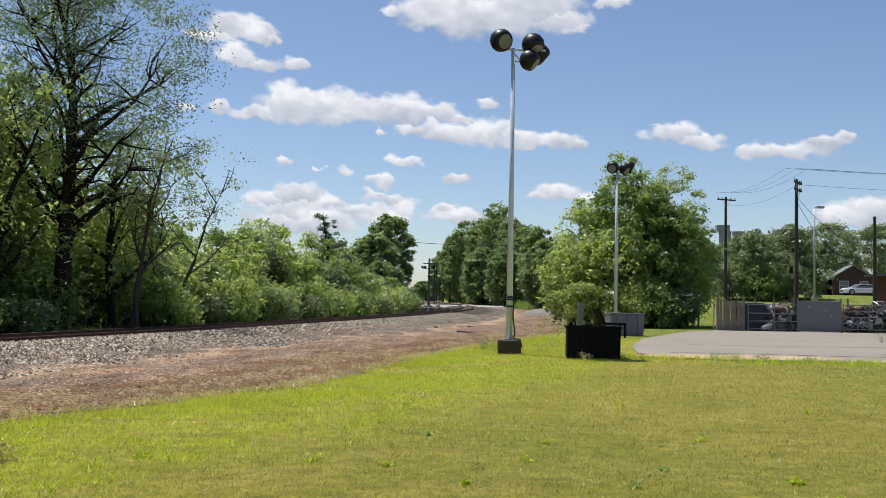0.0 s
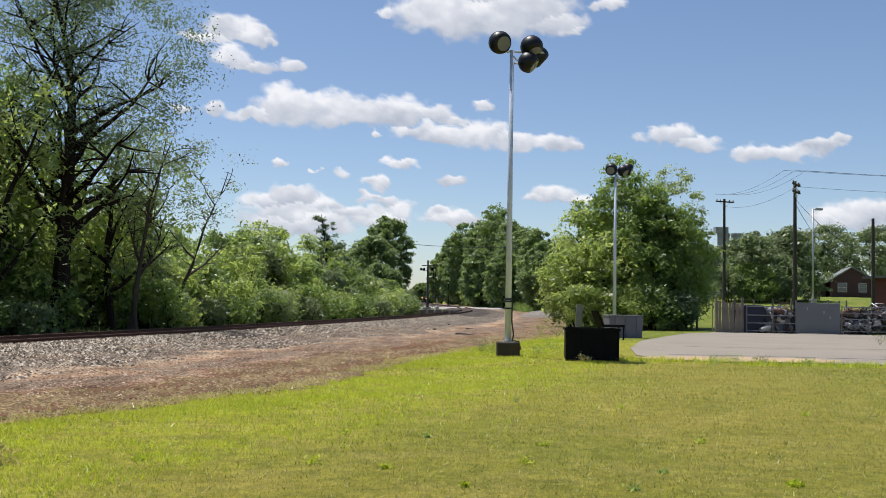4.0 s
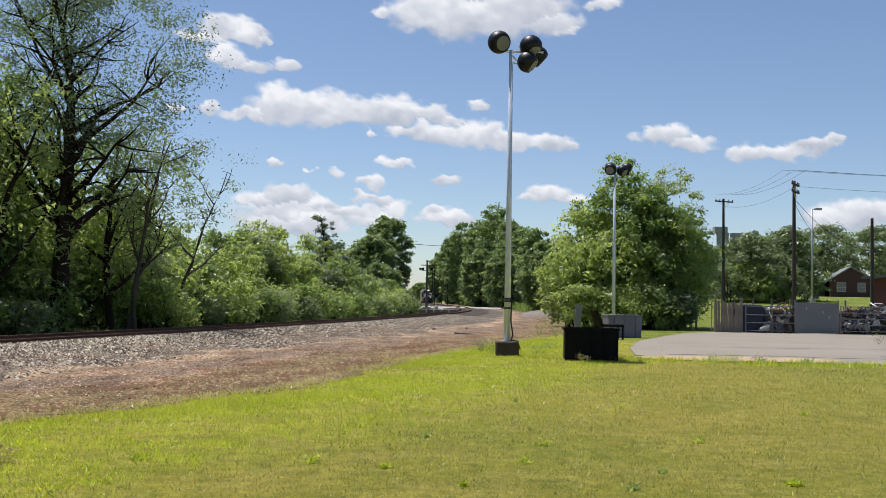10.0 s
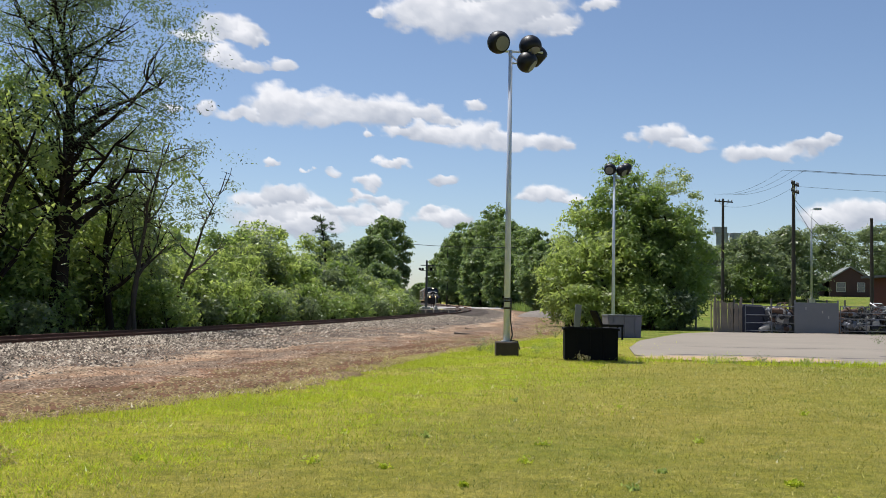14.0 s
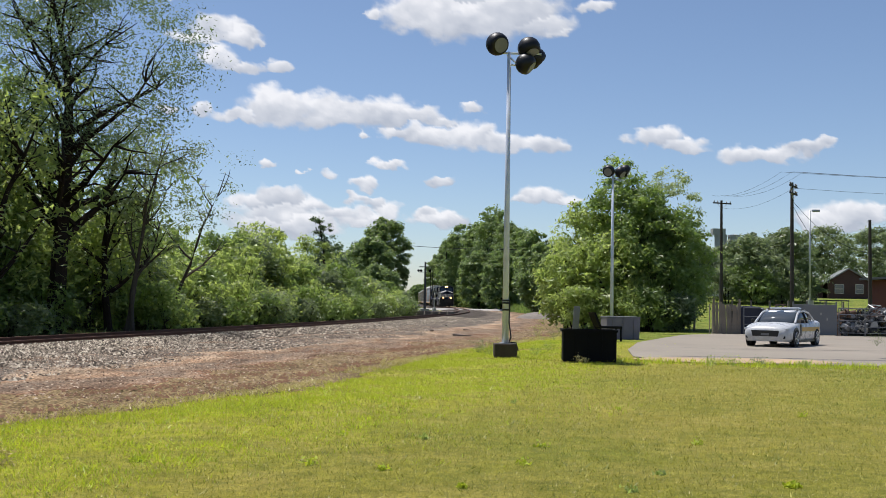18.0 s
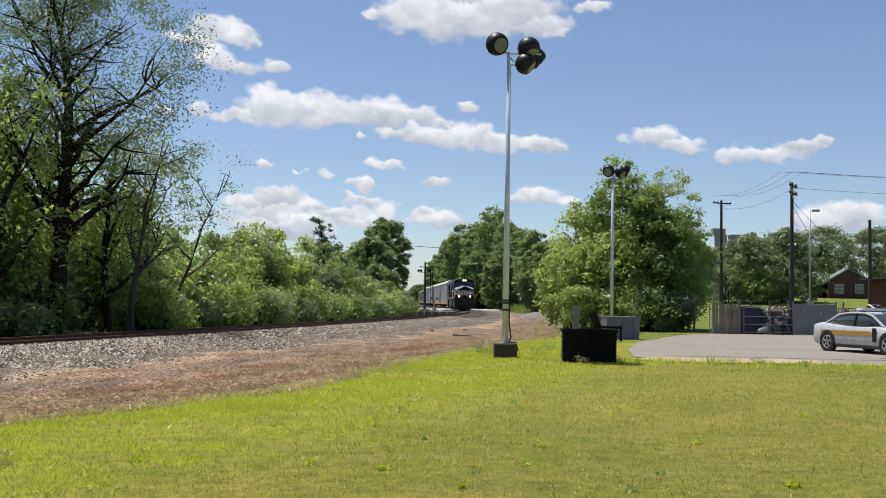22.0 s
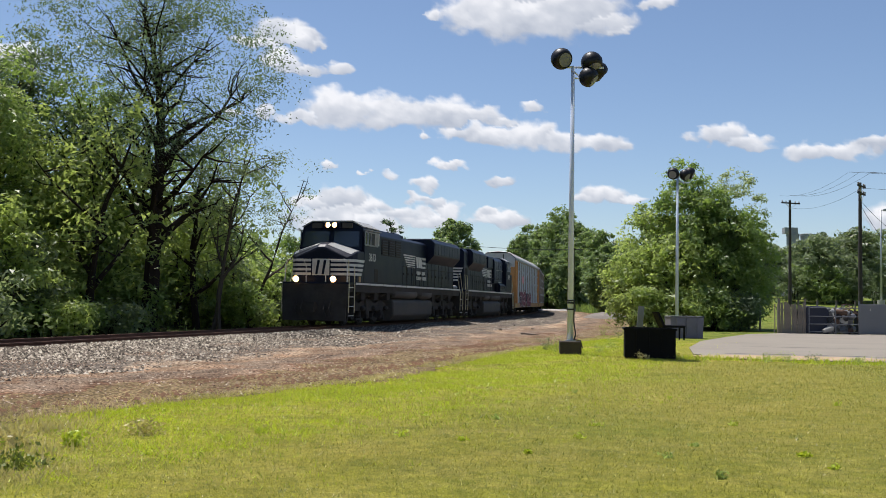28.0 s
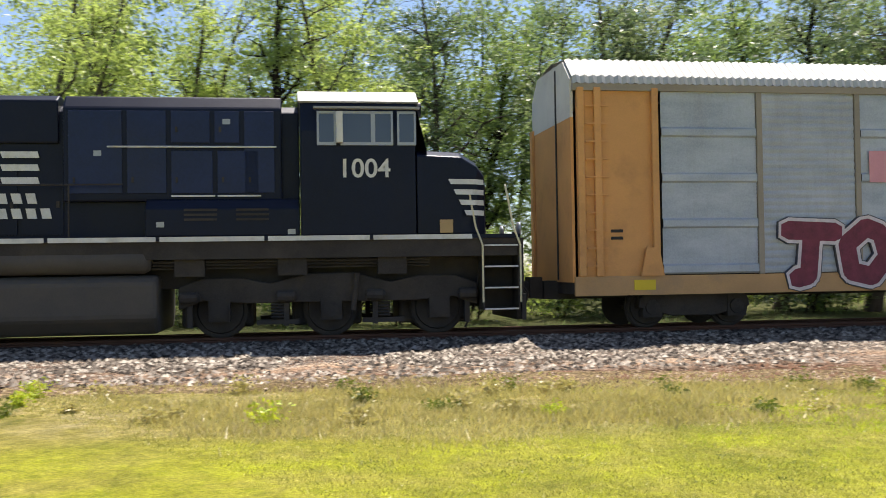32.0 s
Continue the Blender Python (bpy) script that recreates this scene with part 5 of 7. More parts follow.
    a0, a1, n1 = cab1 - 0.1, cab1 + 0.75, cab1 + 1.28
    if flared:
        st = [(a0, 1.53, 3.44, 3.56), (a1, 1.51, 3.40, 3.52), (n1 - 0.2, 1.40, 3.22, 3.34), (n1 - 0.03, 1.24, 3.04, 3.16), (n1, 1.18, 2.88, 3.0)]
    else:                                    # a peaked top
        st = [(a0, 1.53, 3.32, 3.74), (a1, 1.51, 3.26, 3.70), (n1 - 0.2, 1.40, 3.12, 3.60), (n1 - 0.03, 1.24, 3.02, 3.48), (n1, 1.18, 3.0, 3.38)]
    v, f = [], []
    for x, w, h, hc in st:
        flat = 0.8 if flared else 0.12
        v += [(x, -w, 1.92), (x, -w, h), (x, -w * flat, hc), (x, w * flat, hc), (x, w, h), (x, w, 1.92)]
    for i in range(len(st) - 1):
        f += [(i * 6 + k, i * 6 + (k + 1) % 6, i * 6 + 6 + (k + 1) % 6, i * 6 + 6 + k) for k in range(6)]
    f += [tuple(range(6))[::-1], tuple(range(len(v) - 6, len(v)))]
    part("nose", nose.add(v, f), M_BLACK, lo, bevel=0.05 if flared else 0.02)
    # thin pale sheets over the nose top: its sunlit look, put into colour
    if flared:
        part("nose_top_sunlit", Shape().add([(a0 + 0.16, -1.2, 3.565), (a0 + 0.16, 1.2, 3.565), (a1, 1.18, 3.53), (a1, -1.18, 3.53)], [(0, 1, 2, 3)]), M_ROOF, lo, "top of the nose, sunlight painted in as pale grey")
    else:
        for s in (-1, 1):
            part("nose_top_sunlit", Shape().add([(x, s * w * q, z + 0.012) for (x, w, h, hc) in (st[0], st[1], st[2]) for q, z in ((0.16, hc - 0.02), (0.94, h + (hc - h) * 0.068))], [(0, 1, 3, 2), (2, 3, 5, 4)]), M_ROOF, lo, "top of the nose, sunlight painted in as pale grey")
    # white nose stripes and the mane-like mark, drawn as plain bars
    for s in (-1, 1):
        for k in range(4):
            z = 2.98 - k * 0.2
            if flared:
                x0 = n1 - 0.78 + k * 0.1
                part("nose_stripe", Shape().add([(x0, s * 1.525, z), (n1 - 0.25, s * 1.435, z), (n1 - 0.05, s * 1.27, z), (n1 - 0.05, s * 1.27, z - 0.1), (n1 - 0.25, s * 1.435, z - 0.1), (x0 + 0.05, s * 1.52, z - 0.1)], [(0, 1, 4, 5), (1, 2, 3, 4)]), M_WHITE, lo, at=pose(0.0, s * 0.03, 0))
                part("nose_stripe", Shape().box(n1 + 0.003, n1 + 0.012, min(s * 0.42, s * 1.03), max(s * 0.42, s * 1.03), z - 0.26, z - 0.15), M_WHITE, lo)
            else:                            # one band round the corner, from the flank to the middle of the front
                z -= 0.04
                run = [(n1 - 1.45 + k * 0.12, 1.535), (a1, 1.522), (n1 - 0.2, 1.412), (n1 - 0.03, 1.252), (n1 + 0.012, 1.185), (n1 + 0.012, 0.46)]
                m = len(run)
                part("nose_stripe", Shape().add([(x, s * y, z) for x, y in run] + [(x + (0.07 if q == 0 else 0), s * y, z - 0.115) for q, (x, y) in enumerate(run)], [(q, q + 1, m + q + 1, m + q) for q in range(m - 1)]), M_WHITE, lo)
        part("plate", Shape().box(n1 - 0.95, n1 - 0.7, min(s * 1.525, s * 1.545), max(s * 1.525, s * 1.545), 1.95, 2.2), M_PANELTAN, lo, "tan notice plate")
    if flared:
        for y in (-0.17, 0.0, 0.17):
            part("nose_mark", Shape().prism([(y - 0.1, 2.25), (y, 2.25), (y + 0.1, 2.85), (y, 2.85)], "x", n1 + 0.004, n1 + 0.014), M_WHITE, lo, "white slanted mark on the nose")
    else:
        part("nose_mark", Shape().box(n1 + 0.004, n1 + 0.012, -0.40, 0.40, 2.22, 2.95), M_WHITE, lo, "white panel in the middle of the nose")
        for y in (-0.20, 0.10):
            part("nose_mark", Shape().prism([(y - 0.06, 2.26), (y + 0.05, 2.26), (y + 0.16, 2.90), (y + 0.04, 2.90)], "x", n1 + 0.014, n1 + 0.02), M_BLACK, lo, "black slanted mark on the nose panel")
    part("nose_door", Shape().box(n1 - 0.02, n1 + 0.002, -0.36, 0.36, 1.97, 2.92), M_BLACK, lo)
    if not flared:
        for s in (-1, 1):
            part("platform_rail", Shape().tube([(L - 0.05, s * 0.45, 1.92), (L - 0.05, s * 0.45, 2.62), (L - 0.05, s * 0.6, 2.9), (L - 0.05, s * 1.36, 2.9), (L - 0.05, s * 1.44, 2.6), (L - 0.05, s * 1.44, 1.92)], 0.022, 6), M_WHITE, lo, "white painted platform railing")
    part("headlight", Shape().box(cab1 - 0.25, cab1 + 0.02, -0.42, 0.42, 4.40, 4.66), M_BLACK, lo, bevel=0.02)
    for y in (-0.13, 0.13):
        part("headlight_lamp", Shape().lathe([(0.02, 0.02), (0.125, 0.025), (0.125, 0.05), (0.02, 0.06)], "x", (cab1, y * 1.2, 4.53), 12), M_HEAD if not flared else M_FRAME, lo)
        part("headlight_rim", Shape().lathe([(0.128, 0.0), (0.128, 0.15), (0.148, 0.15), (0.148, 0.0)], "x", (cab1, y * 1.2, 4.53), 16), M_BLACK, lo)
    for y in (-0.72, 0.72):
        part("number_board", Shape().box(cab1 - 0.14, cab1 + 0.004, y - 0.24, y + 0.24, 4.40, 4.62), M_TANK, lo)
    # hood
    hw, top = 1.05, 4.45
    hood_end = -L + (1.0 if flared else 0.75)
    part("hood", Shape().prism([(-hw, 1.92), (hw, 1.92), (hw, top - 0.15), (hw - 0.2, top), (-hw + 0.2, top), (-hw, top - 0.15)], "x", hood_end, cab0 - 0.02), M_BLACK, lo, bevel=0.03)
    doors = 16
    for s in (-1, 1):
        y = s * (hw + 0.003)
        for k in range(doors):
            x0 = hood_end + 0.5 + k * 0.82
            if x0 > 2.2:
                continue
            d = part("hood_door", Shape().box(x0, x0 + 0.76, min(y, y + s * 0.03), max(y, y + s * 0.03), 2.0, 3.3), M_BLACK, lo)
            part("latch", Shape().box(x0 + 0.64, x0 + 0.7, min(y, y + s * 0.06), max(y, y + s * 0.06), 2.5, 2.62), M_GRIME, d)
    # full-width body behind the cab with louvres
    part("equipment_cabinet", Shape().prism([(-1.5, 1.92), (1.5, 1.92), (1.5, 2.45), (1.35, 2.62), (-1.35, 2.62), (-1.5, 2.45)] if flared else [(-1.5, 1.92), (1.5, 1.92), (1.5, 4.2), (1.3, 4.5), (-1.3, 4.5), (-1.5, 4.2)], "x", 3.7 if flared else 2.7, cab0 - 0.03), M_BLACK, lo, bevel=0.03)
    if flared:
        part("blower_housing", Shape().prism([(-1.24, 2.6), (1.24, 2.6), (1.24, 4.35), (1.05, 4.6), (-1.05, 4.6), (-1.24, 4.35)], "x", 2.2, cab0 - 0.35), M_BLACK, lo, bevel=0.04)
    for s in (-1, 1):
        y = s * 1.5
        if flared:
            # panels bluer than the hood: sky sheen put into their base colour
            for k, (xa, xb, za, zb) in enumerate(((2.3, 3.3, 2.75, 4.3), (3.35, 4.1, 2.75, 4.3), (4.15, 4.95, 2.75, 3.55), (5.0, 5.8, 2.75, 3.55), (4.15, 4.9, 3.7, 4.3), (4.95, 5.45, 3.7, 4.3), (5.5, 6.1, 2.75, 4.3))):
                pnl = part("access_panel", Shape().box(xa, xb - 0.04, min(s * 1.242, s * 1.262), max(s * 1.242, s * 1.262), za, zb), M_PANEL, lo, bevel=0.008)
                part("hinge", Shape().box(xa + 0.08, xa + 0.12, min(s * 1.262, s * 1.28), max(s * 1.262, s * 1.28), za + 0.2, za + 0.3), M_GRIME, pnl)
            for xa, za in ((2.75, 3.45), (5.1, 4.05), (3.9, 2.1), (6.3, 1.95)):
                part("notice", Shape().box(xa, xa + 0.14, min(s * 1.264, s * 1.27) if za > 2.7 else min(s * 1.502, s * 1.508), max(s * 1.264, s * 1.27) if za > 2.7 else max(s * 1.502, s * 1.508), za, za + 0.1), M_FRAME, lo, "small pale notice")
            for x0 in (4.4, 5.35):
                for k in range(3):
                    part("louvre", Shape().box(x0, x0 + 0.6, min(y, y + s * 0.02), max(y, y + s * 0.02), 2.22 + k * 0.09, 2.26 + k * 0.09), M_GRIME, lo)
            for x0 in (4.15, 5.0):
                part("hatch_rail", Shape().box(x0, x0 + 0.8, min(s * 1.24, s * 1.28), max(s * 1.24, s * 1.28), 2.68, 2.71), M_WHITE, lo)
            part("grab_rail", Shape().tube([(3.0, s * 1.29, 3.62), (6.1, s * 1.29, 3.62)], 0.018, 5), M_WHITE, lo)
        else:
            for x0 in (3.0, 4.1, 5.2):
                lv = part("louvre_panel", Shape().box(x0, x0 + 0.95, min(y, y + s * 0.015), max(y, y + s * 0.015), 3.3, 4.1), M_GRIME, lo)
                for k in range(6):
                    part("slat", Shape().box(x0 + 0.05, x0 + 0.9, min(y, y + s * 0.04), max(y, y + s * 0.04), 3.36 + k * 0.12, 3.40 + k * 0.12), M_BLACK, lv)
            part("cab_door_recess", Shape().box(6.75, 7.25, min(y, y + s * 0.036), max(y, y + s * 0.036), 2.0, 2.6), M_GRIME, lo)
    # radiator wings
    r0, r1 = (-L + 2.5, -3.1) if flared else (-L + 0.8, -3.6)
    part("radiator_housing", Shape().prism([(-hw, 3.25), (-1.5, 3.75), (-1.52, 4.45), (-1.3, 4.66), (1.3, 4.66), (1.52, 4.45), (1.5, 3.75), (hw, 3.25)], "x", r0, r1), M_BLACK, lo, bevel=0.03)
    part("radiator_roof", Shape().box(r0 + 0.05, r1 - 0.05, -1.28, 1.28, 4.665, 4.70), M_ROOF, lo, "pale radiator roof")
    for s in (-1, 1):
        for k in range(9):
            x0 = r0 + 0.2 + k * (r1 - r0 - 0.4) / 9
            part("radiator_grille", Shape().box(x0, x0 + (r1 - r0 - 0.4) / 9 - 0.05, min(s * 1.522, s * 1.53), max(s * 1.522, s * 1.53), 3.82, 4.40), M_BLACK, lo)
    # dynamic brake blister, exhaust, fans, horn
    part("brake_housing", Shape().prism([(-1.15, 3.7), (1.15, 3.7), (1.15, 4.5), (0.95, 4.62), (-0.95, 4.62), (-1.15, 4.5)], "x", 0.0 if flared else 1.6, 2.1 if flared else 2.6), M_BLACK, lo, bevel=0.03)
    if flared:
        # pale slab: the sun on the hood roof is in its colour
        part("sunlit_hood_roof", Shape().box(-3.2, -0.05, -1.02, 1.02, 4.45, 4.58), M_ROOF, lo, "hood roof with sunlight painted in as pale grey", bevel=0.03)
    part("exhaust_stack", Shape().lathe([(0.3, 4.45), (0.28, 4.72), (0.2, 4.72), (0.2, 4.6)], "z", (-1.4, 0, 0), 12), M_GRIME, lo)
    for k in range(2):
        part("roof_fan", Shape().lathe([(0.62, 4.69), (0.62, 4.78), (0.5, 4.8)], "z", (r0 + 1.4 + k * 1.9, 0, 0), 16), M_GRIME, lo)
    part("horn", Shape().tube([(5.4, 0.3, 4.75), (5.95, 0.3, 4.78)], 0.03, 6, 0.09), M_GRIME, lo)
    # hood side rails
    for s in (-1, 1):
        part("side_handrail", Shape().tube([(-L + 0.9, s * 1.46, 2.9), (2.6 if not flared else 3.3, s * 1.46, 2.9)], 0.018, 5), M_GRIME, lo)
        for k in range(9):
            x0 = -L + 1.0 + k * (12.4 if not flared else 13.0) / 8.6
            part("stanchion", Shape().tube([(x0, s * 1.47, 1.92), (x0, s * 1.46, 2.9)], 0.016, 5), M_GRIME, lo)
        # white bars and the slanted initials' plain shapes, with the two rows of lettering as bars
        y = s * (hw + 0.045)
        flip = 1 if s > 0 else -1
        bx = (-0.6 if not flared else -0.9) - flip * 0.34
        g = 1.2
        for k in range(6):
            w = (1.7 - k * 0.12) * g
            xs = (bx + flip * -0.2, bx + flip * w)
            part("side_stripe", Shape().box(min(xs), max(xs), min(y, y + s * 0.01), max(y, y + s * 0.01), 3.52 - k * 0.12, 3.59 - k * 0.12), M_WHITE, lo)
        for k, (u0, u1) in enumerate(((-0.55, -0.3), (-0.95, -0.62), (-1.2, -0.98), (-1.9, -1.35), (-1.9, -1.35), (-1.9, -1.35))):
            z0, z1 = ((2.95, 3.55), (2.95, 3.55), (2.95, 3.55), (2.95, 3.07), (3.19, 3.31), (3.43, 3.55))[k]
            sl, u0, u1 = 0.18, u0 * g, u1 * g
            part("side_mark", Shape().prism([(bx + flip * u0, z1), (bx + flip * u1, z1), (bx + flip * (u1 - sl * (z1 - z0) / 0.6), z0), (bx + flip * (u0 - sl * (z1 - z0) / 0.6), z0)], "y", min(y, y + s * 0.01), max(y, y + s * 0.01)), M_WHITE, lo, "white slanted mark on the hood")
        for r_, z in enumerate((2.58, 2.30)):
            for k in range(7 + r_):
                u0 = -0.5 - k * 0.26
                part("lettering_bar", Shape().prism([(bx + flip * u0, z + 0.19), (bx + flip * (u0 - 0.17), z + 0.19), (bx + flip * (u0 - 0.21), z), (bx + flip * (u0 - 0.04), z)], "y", min(y, y + s * 0.01), max(y, y + s * 0.01)), M_WHITE, lo)
        number = "1004" if flared else "3613"
        lettering(number, 0.50 if flared else 0.5, M_WHITE, lo, pose(7.75 if flared else 7.6, s * 1.537, 3.02 if flared else 2.95, 90, 0, 180 if s > 0 else 0), "road_number")
    # the hood's tall square end, with stripes on both sides of its door
    ew = 1.2 if flared else hw
    if flared:
        part("hood_end_housing", Shape().prism([(-ew, 1.92), (ew, 1.92), (ew, 4.42), (ew - 0.16, 4.62), (-ew + 0.16, 4.62), (-ew, 4.42)], "x", hood_end - 0.04, r0 + 0.1), M_BLACK, lo, bevel=0.03)
        for s in (-1, 1):
            part("side_door", Shape().box(hood_end + 0.25, hood_end + 1.2, min(s * 1.19, s * 1.212), max(s * 1.19, s * 1.212), 2.0, 3.35), M_GRIME, lo, "dark open doorway in the hood's flank")
    part("end_door", Shape().box(hood_end - 0.06, hood_end - 0.03, -0.32, 0.32, 1.97, 3.4), M_GRIME, lo)
    for s in (-1, 1):
        for k in range(5):
            z = 2.5 + k * 0.19
            part("end_stripe", Shape().prism([(s * 0.38, z), (s * (ew - 0.38 + k * 0.07), z), (s * (ew - 0.33 + k * 0.07), z + 0.11), (s * 0.38, z + 0.11)], "x", hood_end - 0.056, hood_end - 0.044), M_WHITE, lo)
    lettering(number, 0.36, M_WHITE, lo, pose(hood_end - 0.052, -0.3 if flared else 0, 3.72, 90, 0, -90), "road_number")
    # tank, reservoirs, bogies
    part("fuel_tank", Shape().prism([(-1.32, 1.22), (1.32, 1.22), (1.46, 1.1), (1.46, 0.42), (1.15, 0.12), (-1.15, 0.12), (-1.46, 0.42), (-1.46, 1.1)], "x", -3.5, 3.9), M_TANK, lo, bevel=0.08)
    for s in (-1, 1):
        for xa, xb in ((-3.4, -1.1), (-0.4, 3.8)):
            part("air_reservoir", Shape().lathe([(0.03, xa), (0.2, xa + 0.05), (0.25, xa + 0.15), (0.25, xb - 0.15), (0.2, xb - 0.05), (0.03, xb)], "x", (0, s * 1.26, 1.5), 16), M_TANK, lo, smooth=True)
        pipes = Shape()
        for k in range(3):
            pipes.tube([(-9.0, s * (1.3 - k * 0.07), 1.44 - k * 0.06), (9.0, s * (1.3 - k * 0.07), 1.46 - k * 0.06)], 0.022, 5)
        part("brake_pipe", pipes, M_GRIME, lo)
        for x0 in (4.2, 6.1, 8.0, -4.4, -6.4, -8.2):
            part("underframe_box", Shape().box(x0, x0 + 0.55, min(s * 1.05, s * 1.36), max(s * 1.05, s * 1.36), 1.18, 1.50), M_GRIME, lo)
    for x in (7.1, -7.1):
        truck(lo, x, (-2.1, 0.0, 2.1), 0.52)
    return lo


def galvanised():
    k = Nodes("galvanised_panel")
    c = k.coord()
    o = k.n("ObjectInfo")
    a, b = k.noise(c, 0.9, 5, 0.6, (1, 1, 3)), k.noise(c, 30.0, 3)
    col = k.ramp(a, [(0.3, srgb(152, 163, 175)), (0.7, srgb(192, 200, 207))])
    col = k.mix(k.ramp(o.outputs["Random"], [(0.0, (0, 0, 0)), (1.0, (0.22,) * 3)]), col, srgb(184, 180, 170))
    streak = k.noise(c, 2.2, 6, 0.7, (1, 1, 0.12))
    col = k.mix(k.ramp(streak, [(0.52, (0, 0, 0)), (0.8, (0.4,) * 3)]), col, srgb(126, 108, 90))
    k.l(k.mix(0.25, col, k.ramp(b, [(0.3, srgb(120, 127, 134)), (0.7, srgb(186, 190, 194))])), k.p.inputs["Base Color"])
    k.p.inputs["Roughness"].default_value, k.p.inputs["Metallic"].default_value = 0.6, 0.25
    k.bump(b, 0.1, 0.005)
    return k.m


M_GALV = galvanised()
M_ORANGE = plain("weathered_orange", srgb(208, 152, 92), 0.75, var=0.14, scale=0.8, bump=0.05, dirt=srgb(120, 84, 54), dirt_amount=0.5)
M_SILL = plain("dull_orange_sill", srgb(182, 144, 98), 0.75, var=0.2, scale=0.8, bump=0.05, dirt=srgb(134, 120, 104), dirt_amount=0.8)
M_POST = plain("dull_tan_post", srgb(152, 142, 126), 0.75, var=0.14, scale=0.8, bump=0.05, dirt=srgb(128, 118, 104), dirt_amount=0.8)
M_CREAM = plain("chalky_white", srgb(206, 202, 192), 0.75, var=0.1, scale=0.8, bump=0.05, dirt=srgb(150, 140, 124), dirt_amount=0.5)
M_CARROOF = plain("grey_roof_sheet", srgb(188, 186, 180), 0.6, 0.2, var=0.1, scale=0.6, bump=0.03, dirt=srgb(150, 140, 126), dirt_amount=0.4)
M_MAROON = plain("spray_maroon", srgb(116, 50, 64), 0.7, var=0.4, scale=5.0, bump=0)
M_PINK = plain("spray_pink", srgb(212, 150, 156), 0.7, var=0.08, bump=0)
M_SPRAYW = plain("spray_white", srgb(206, 196, 194), 0.75, var=0.2, scale=6.0, bump=0)
M_SPRAYK = plain("spray_grey", srgb(74, 72, 76), 0.7, var=0.2, bump=0)
M_TAG = plain("yellow_placard", srgb(214, 186, 40), 0.6, var=0.05, bump=0)
RL = 13.6


def autorack():
    car = thing("autorack_wagon", "tall orange and galvanised-steel covered car-carrier wagon", "railway wagon", "freight train")
    part("deck", Shape().box(-RL, RL, -1.45, 1.45, 0.72, 1.0), M_GRIME, car)
    # solid dark filling: the shade inside the wagon, put in as colour
    part("dark_core", Shape().box(-RL + 0.4, RL - 0.4, -1.36, 1.36, 1.0, 4.5), M_GRIME, car, "solid dark block painting in the unlit interior")
    part("centre_sill", Shape().box(-RL - 0.3, RL + 0.3, -0.3, 0.3, 0.6, 0.98), M_GRIME, car)
    for s in (-1, 1):
        y0, y1 = (1.45, 1.53) if s > 0 else (-1.53, -1.45)
        part("side_sill", Shape().box(-RL, RL, y0, y1, 0.68, 1.06), M_SILL, car)
        part("top_chord", Shape().box(-RL, RL, y0 if s > 0 else y0 - 0.02, y1 + (0.02 if s > 0 else 0), 4.72, 4.86), M_POST, car)
        for e in (-1, 1):
            xa, xb = (RL - 1.75, RL - 0.08) if e > 0 else (-RL + 0.08, -RL + 1.75)
            ep = part("end_bay", Shape().box(xa, xb, y0 + (0.0 if s > 0 else 0.05), y1 - (0.05 if s > 0 else 0), 1.06, 4.72), M_ORANGE, car, "orange panelled end bay")
            for xx in (xa, (xa + xb) / 2 - e * 0.35 * -1, xb - 0.14):
                part("bay_post", Shape().box(xx, xx + 0.14, min(s * 1.48, s * 1.57), max(s * 1.48, s * 1.57), 1.06, 4.78), M_ORANGE, ep, bevel=0.015)
            lx = xb - 0.62 if e > 0 else xa + 0.12
            for k in range(10):
                part("ladder_rung", Shape().box(lx, lx + 0.46, min(s * 1.54, s * 1.58), max(s * 1.54, s * 1.58), 1.25 + k * 0.35, 1.28 + k * 0.35), M_ORANGE, ep)
            part("gusset", Shape().prism([(xa - 0.06 if e > 0 else xb + 0.06, 1.06), (xa + 0.42 if e > 0 else xb - 0.42, 1.06), (xa + 0.3 if e > 0 else xb - 0.3, 1.62), (xa + 0.04 if e > 0 else xb - 0.04, 1.62)], "y", min(s * 1.53, s * 1.59), max(s * 1.53, s * 1.59)), M_ORANGE, ep)
            part("stencil_bar", Shape().box(xa + 0.75, xa + 1.0, min(s * 1.483, s * 1.49), max(s * 1.483, s * 1.49), 1.92, 1.98).box(xa + 0.75, xa + 1.0, min(s * 1.483, s * 1.49), max(s * 1.483, s * 1.49), 1.78, 1.84), M_GRIME, ep)
            part("placard", Shape().box((xa + xb) / 2 - 0.5 * e - 0.22, (xa + xb) / 2 - 0.5 * e + 0.22, min(s * 1.532, s * 1.542), max(s * 1.532, s * 1.542), 0.78, 0.98), M_TAG, car, "yellow reflective placard")
        n, x0, w = 11, -RL + 1.75, (2 * RL - 3.5) / 11
        for k in range(n):
            pn = Shape()
            xa, xb = x0 + k * w + 0.07, x0 + (k + 1) * w - 0.07
            yy = s * 1.49
            prof = []
            ridges = 24 if k % 2 else 4
            for r_ in range(ridges):
                za, zb = 1.08 + 3.64 * r_ / ridges, 1.08 + 3.64 * (r_ + 1) / ridges
                lip = 0.014 if ridges > 4 else 0.045
                prof += [(yy, za), (yy + s * lip, za + (zb - za) * (0.35 if ridges > 4 else 0.04)), (yy + s * lip, za + (zb - za) * (0.65 if ridges > 4 else 0.18)), (yy, zb - (zb - za) * (0.1 if ridges > 4 else 0.78))]
            prof.append((yy, 4.72))
            m = len(prof)
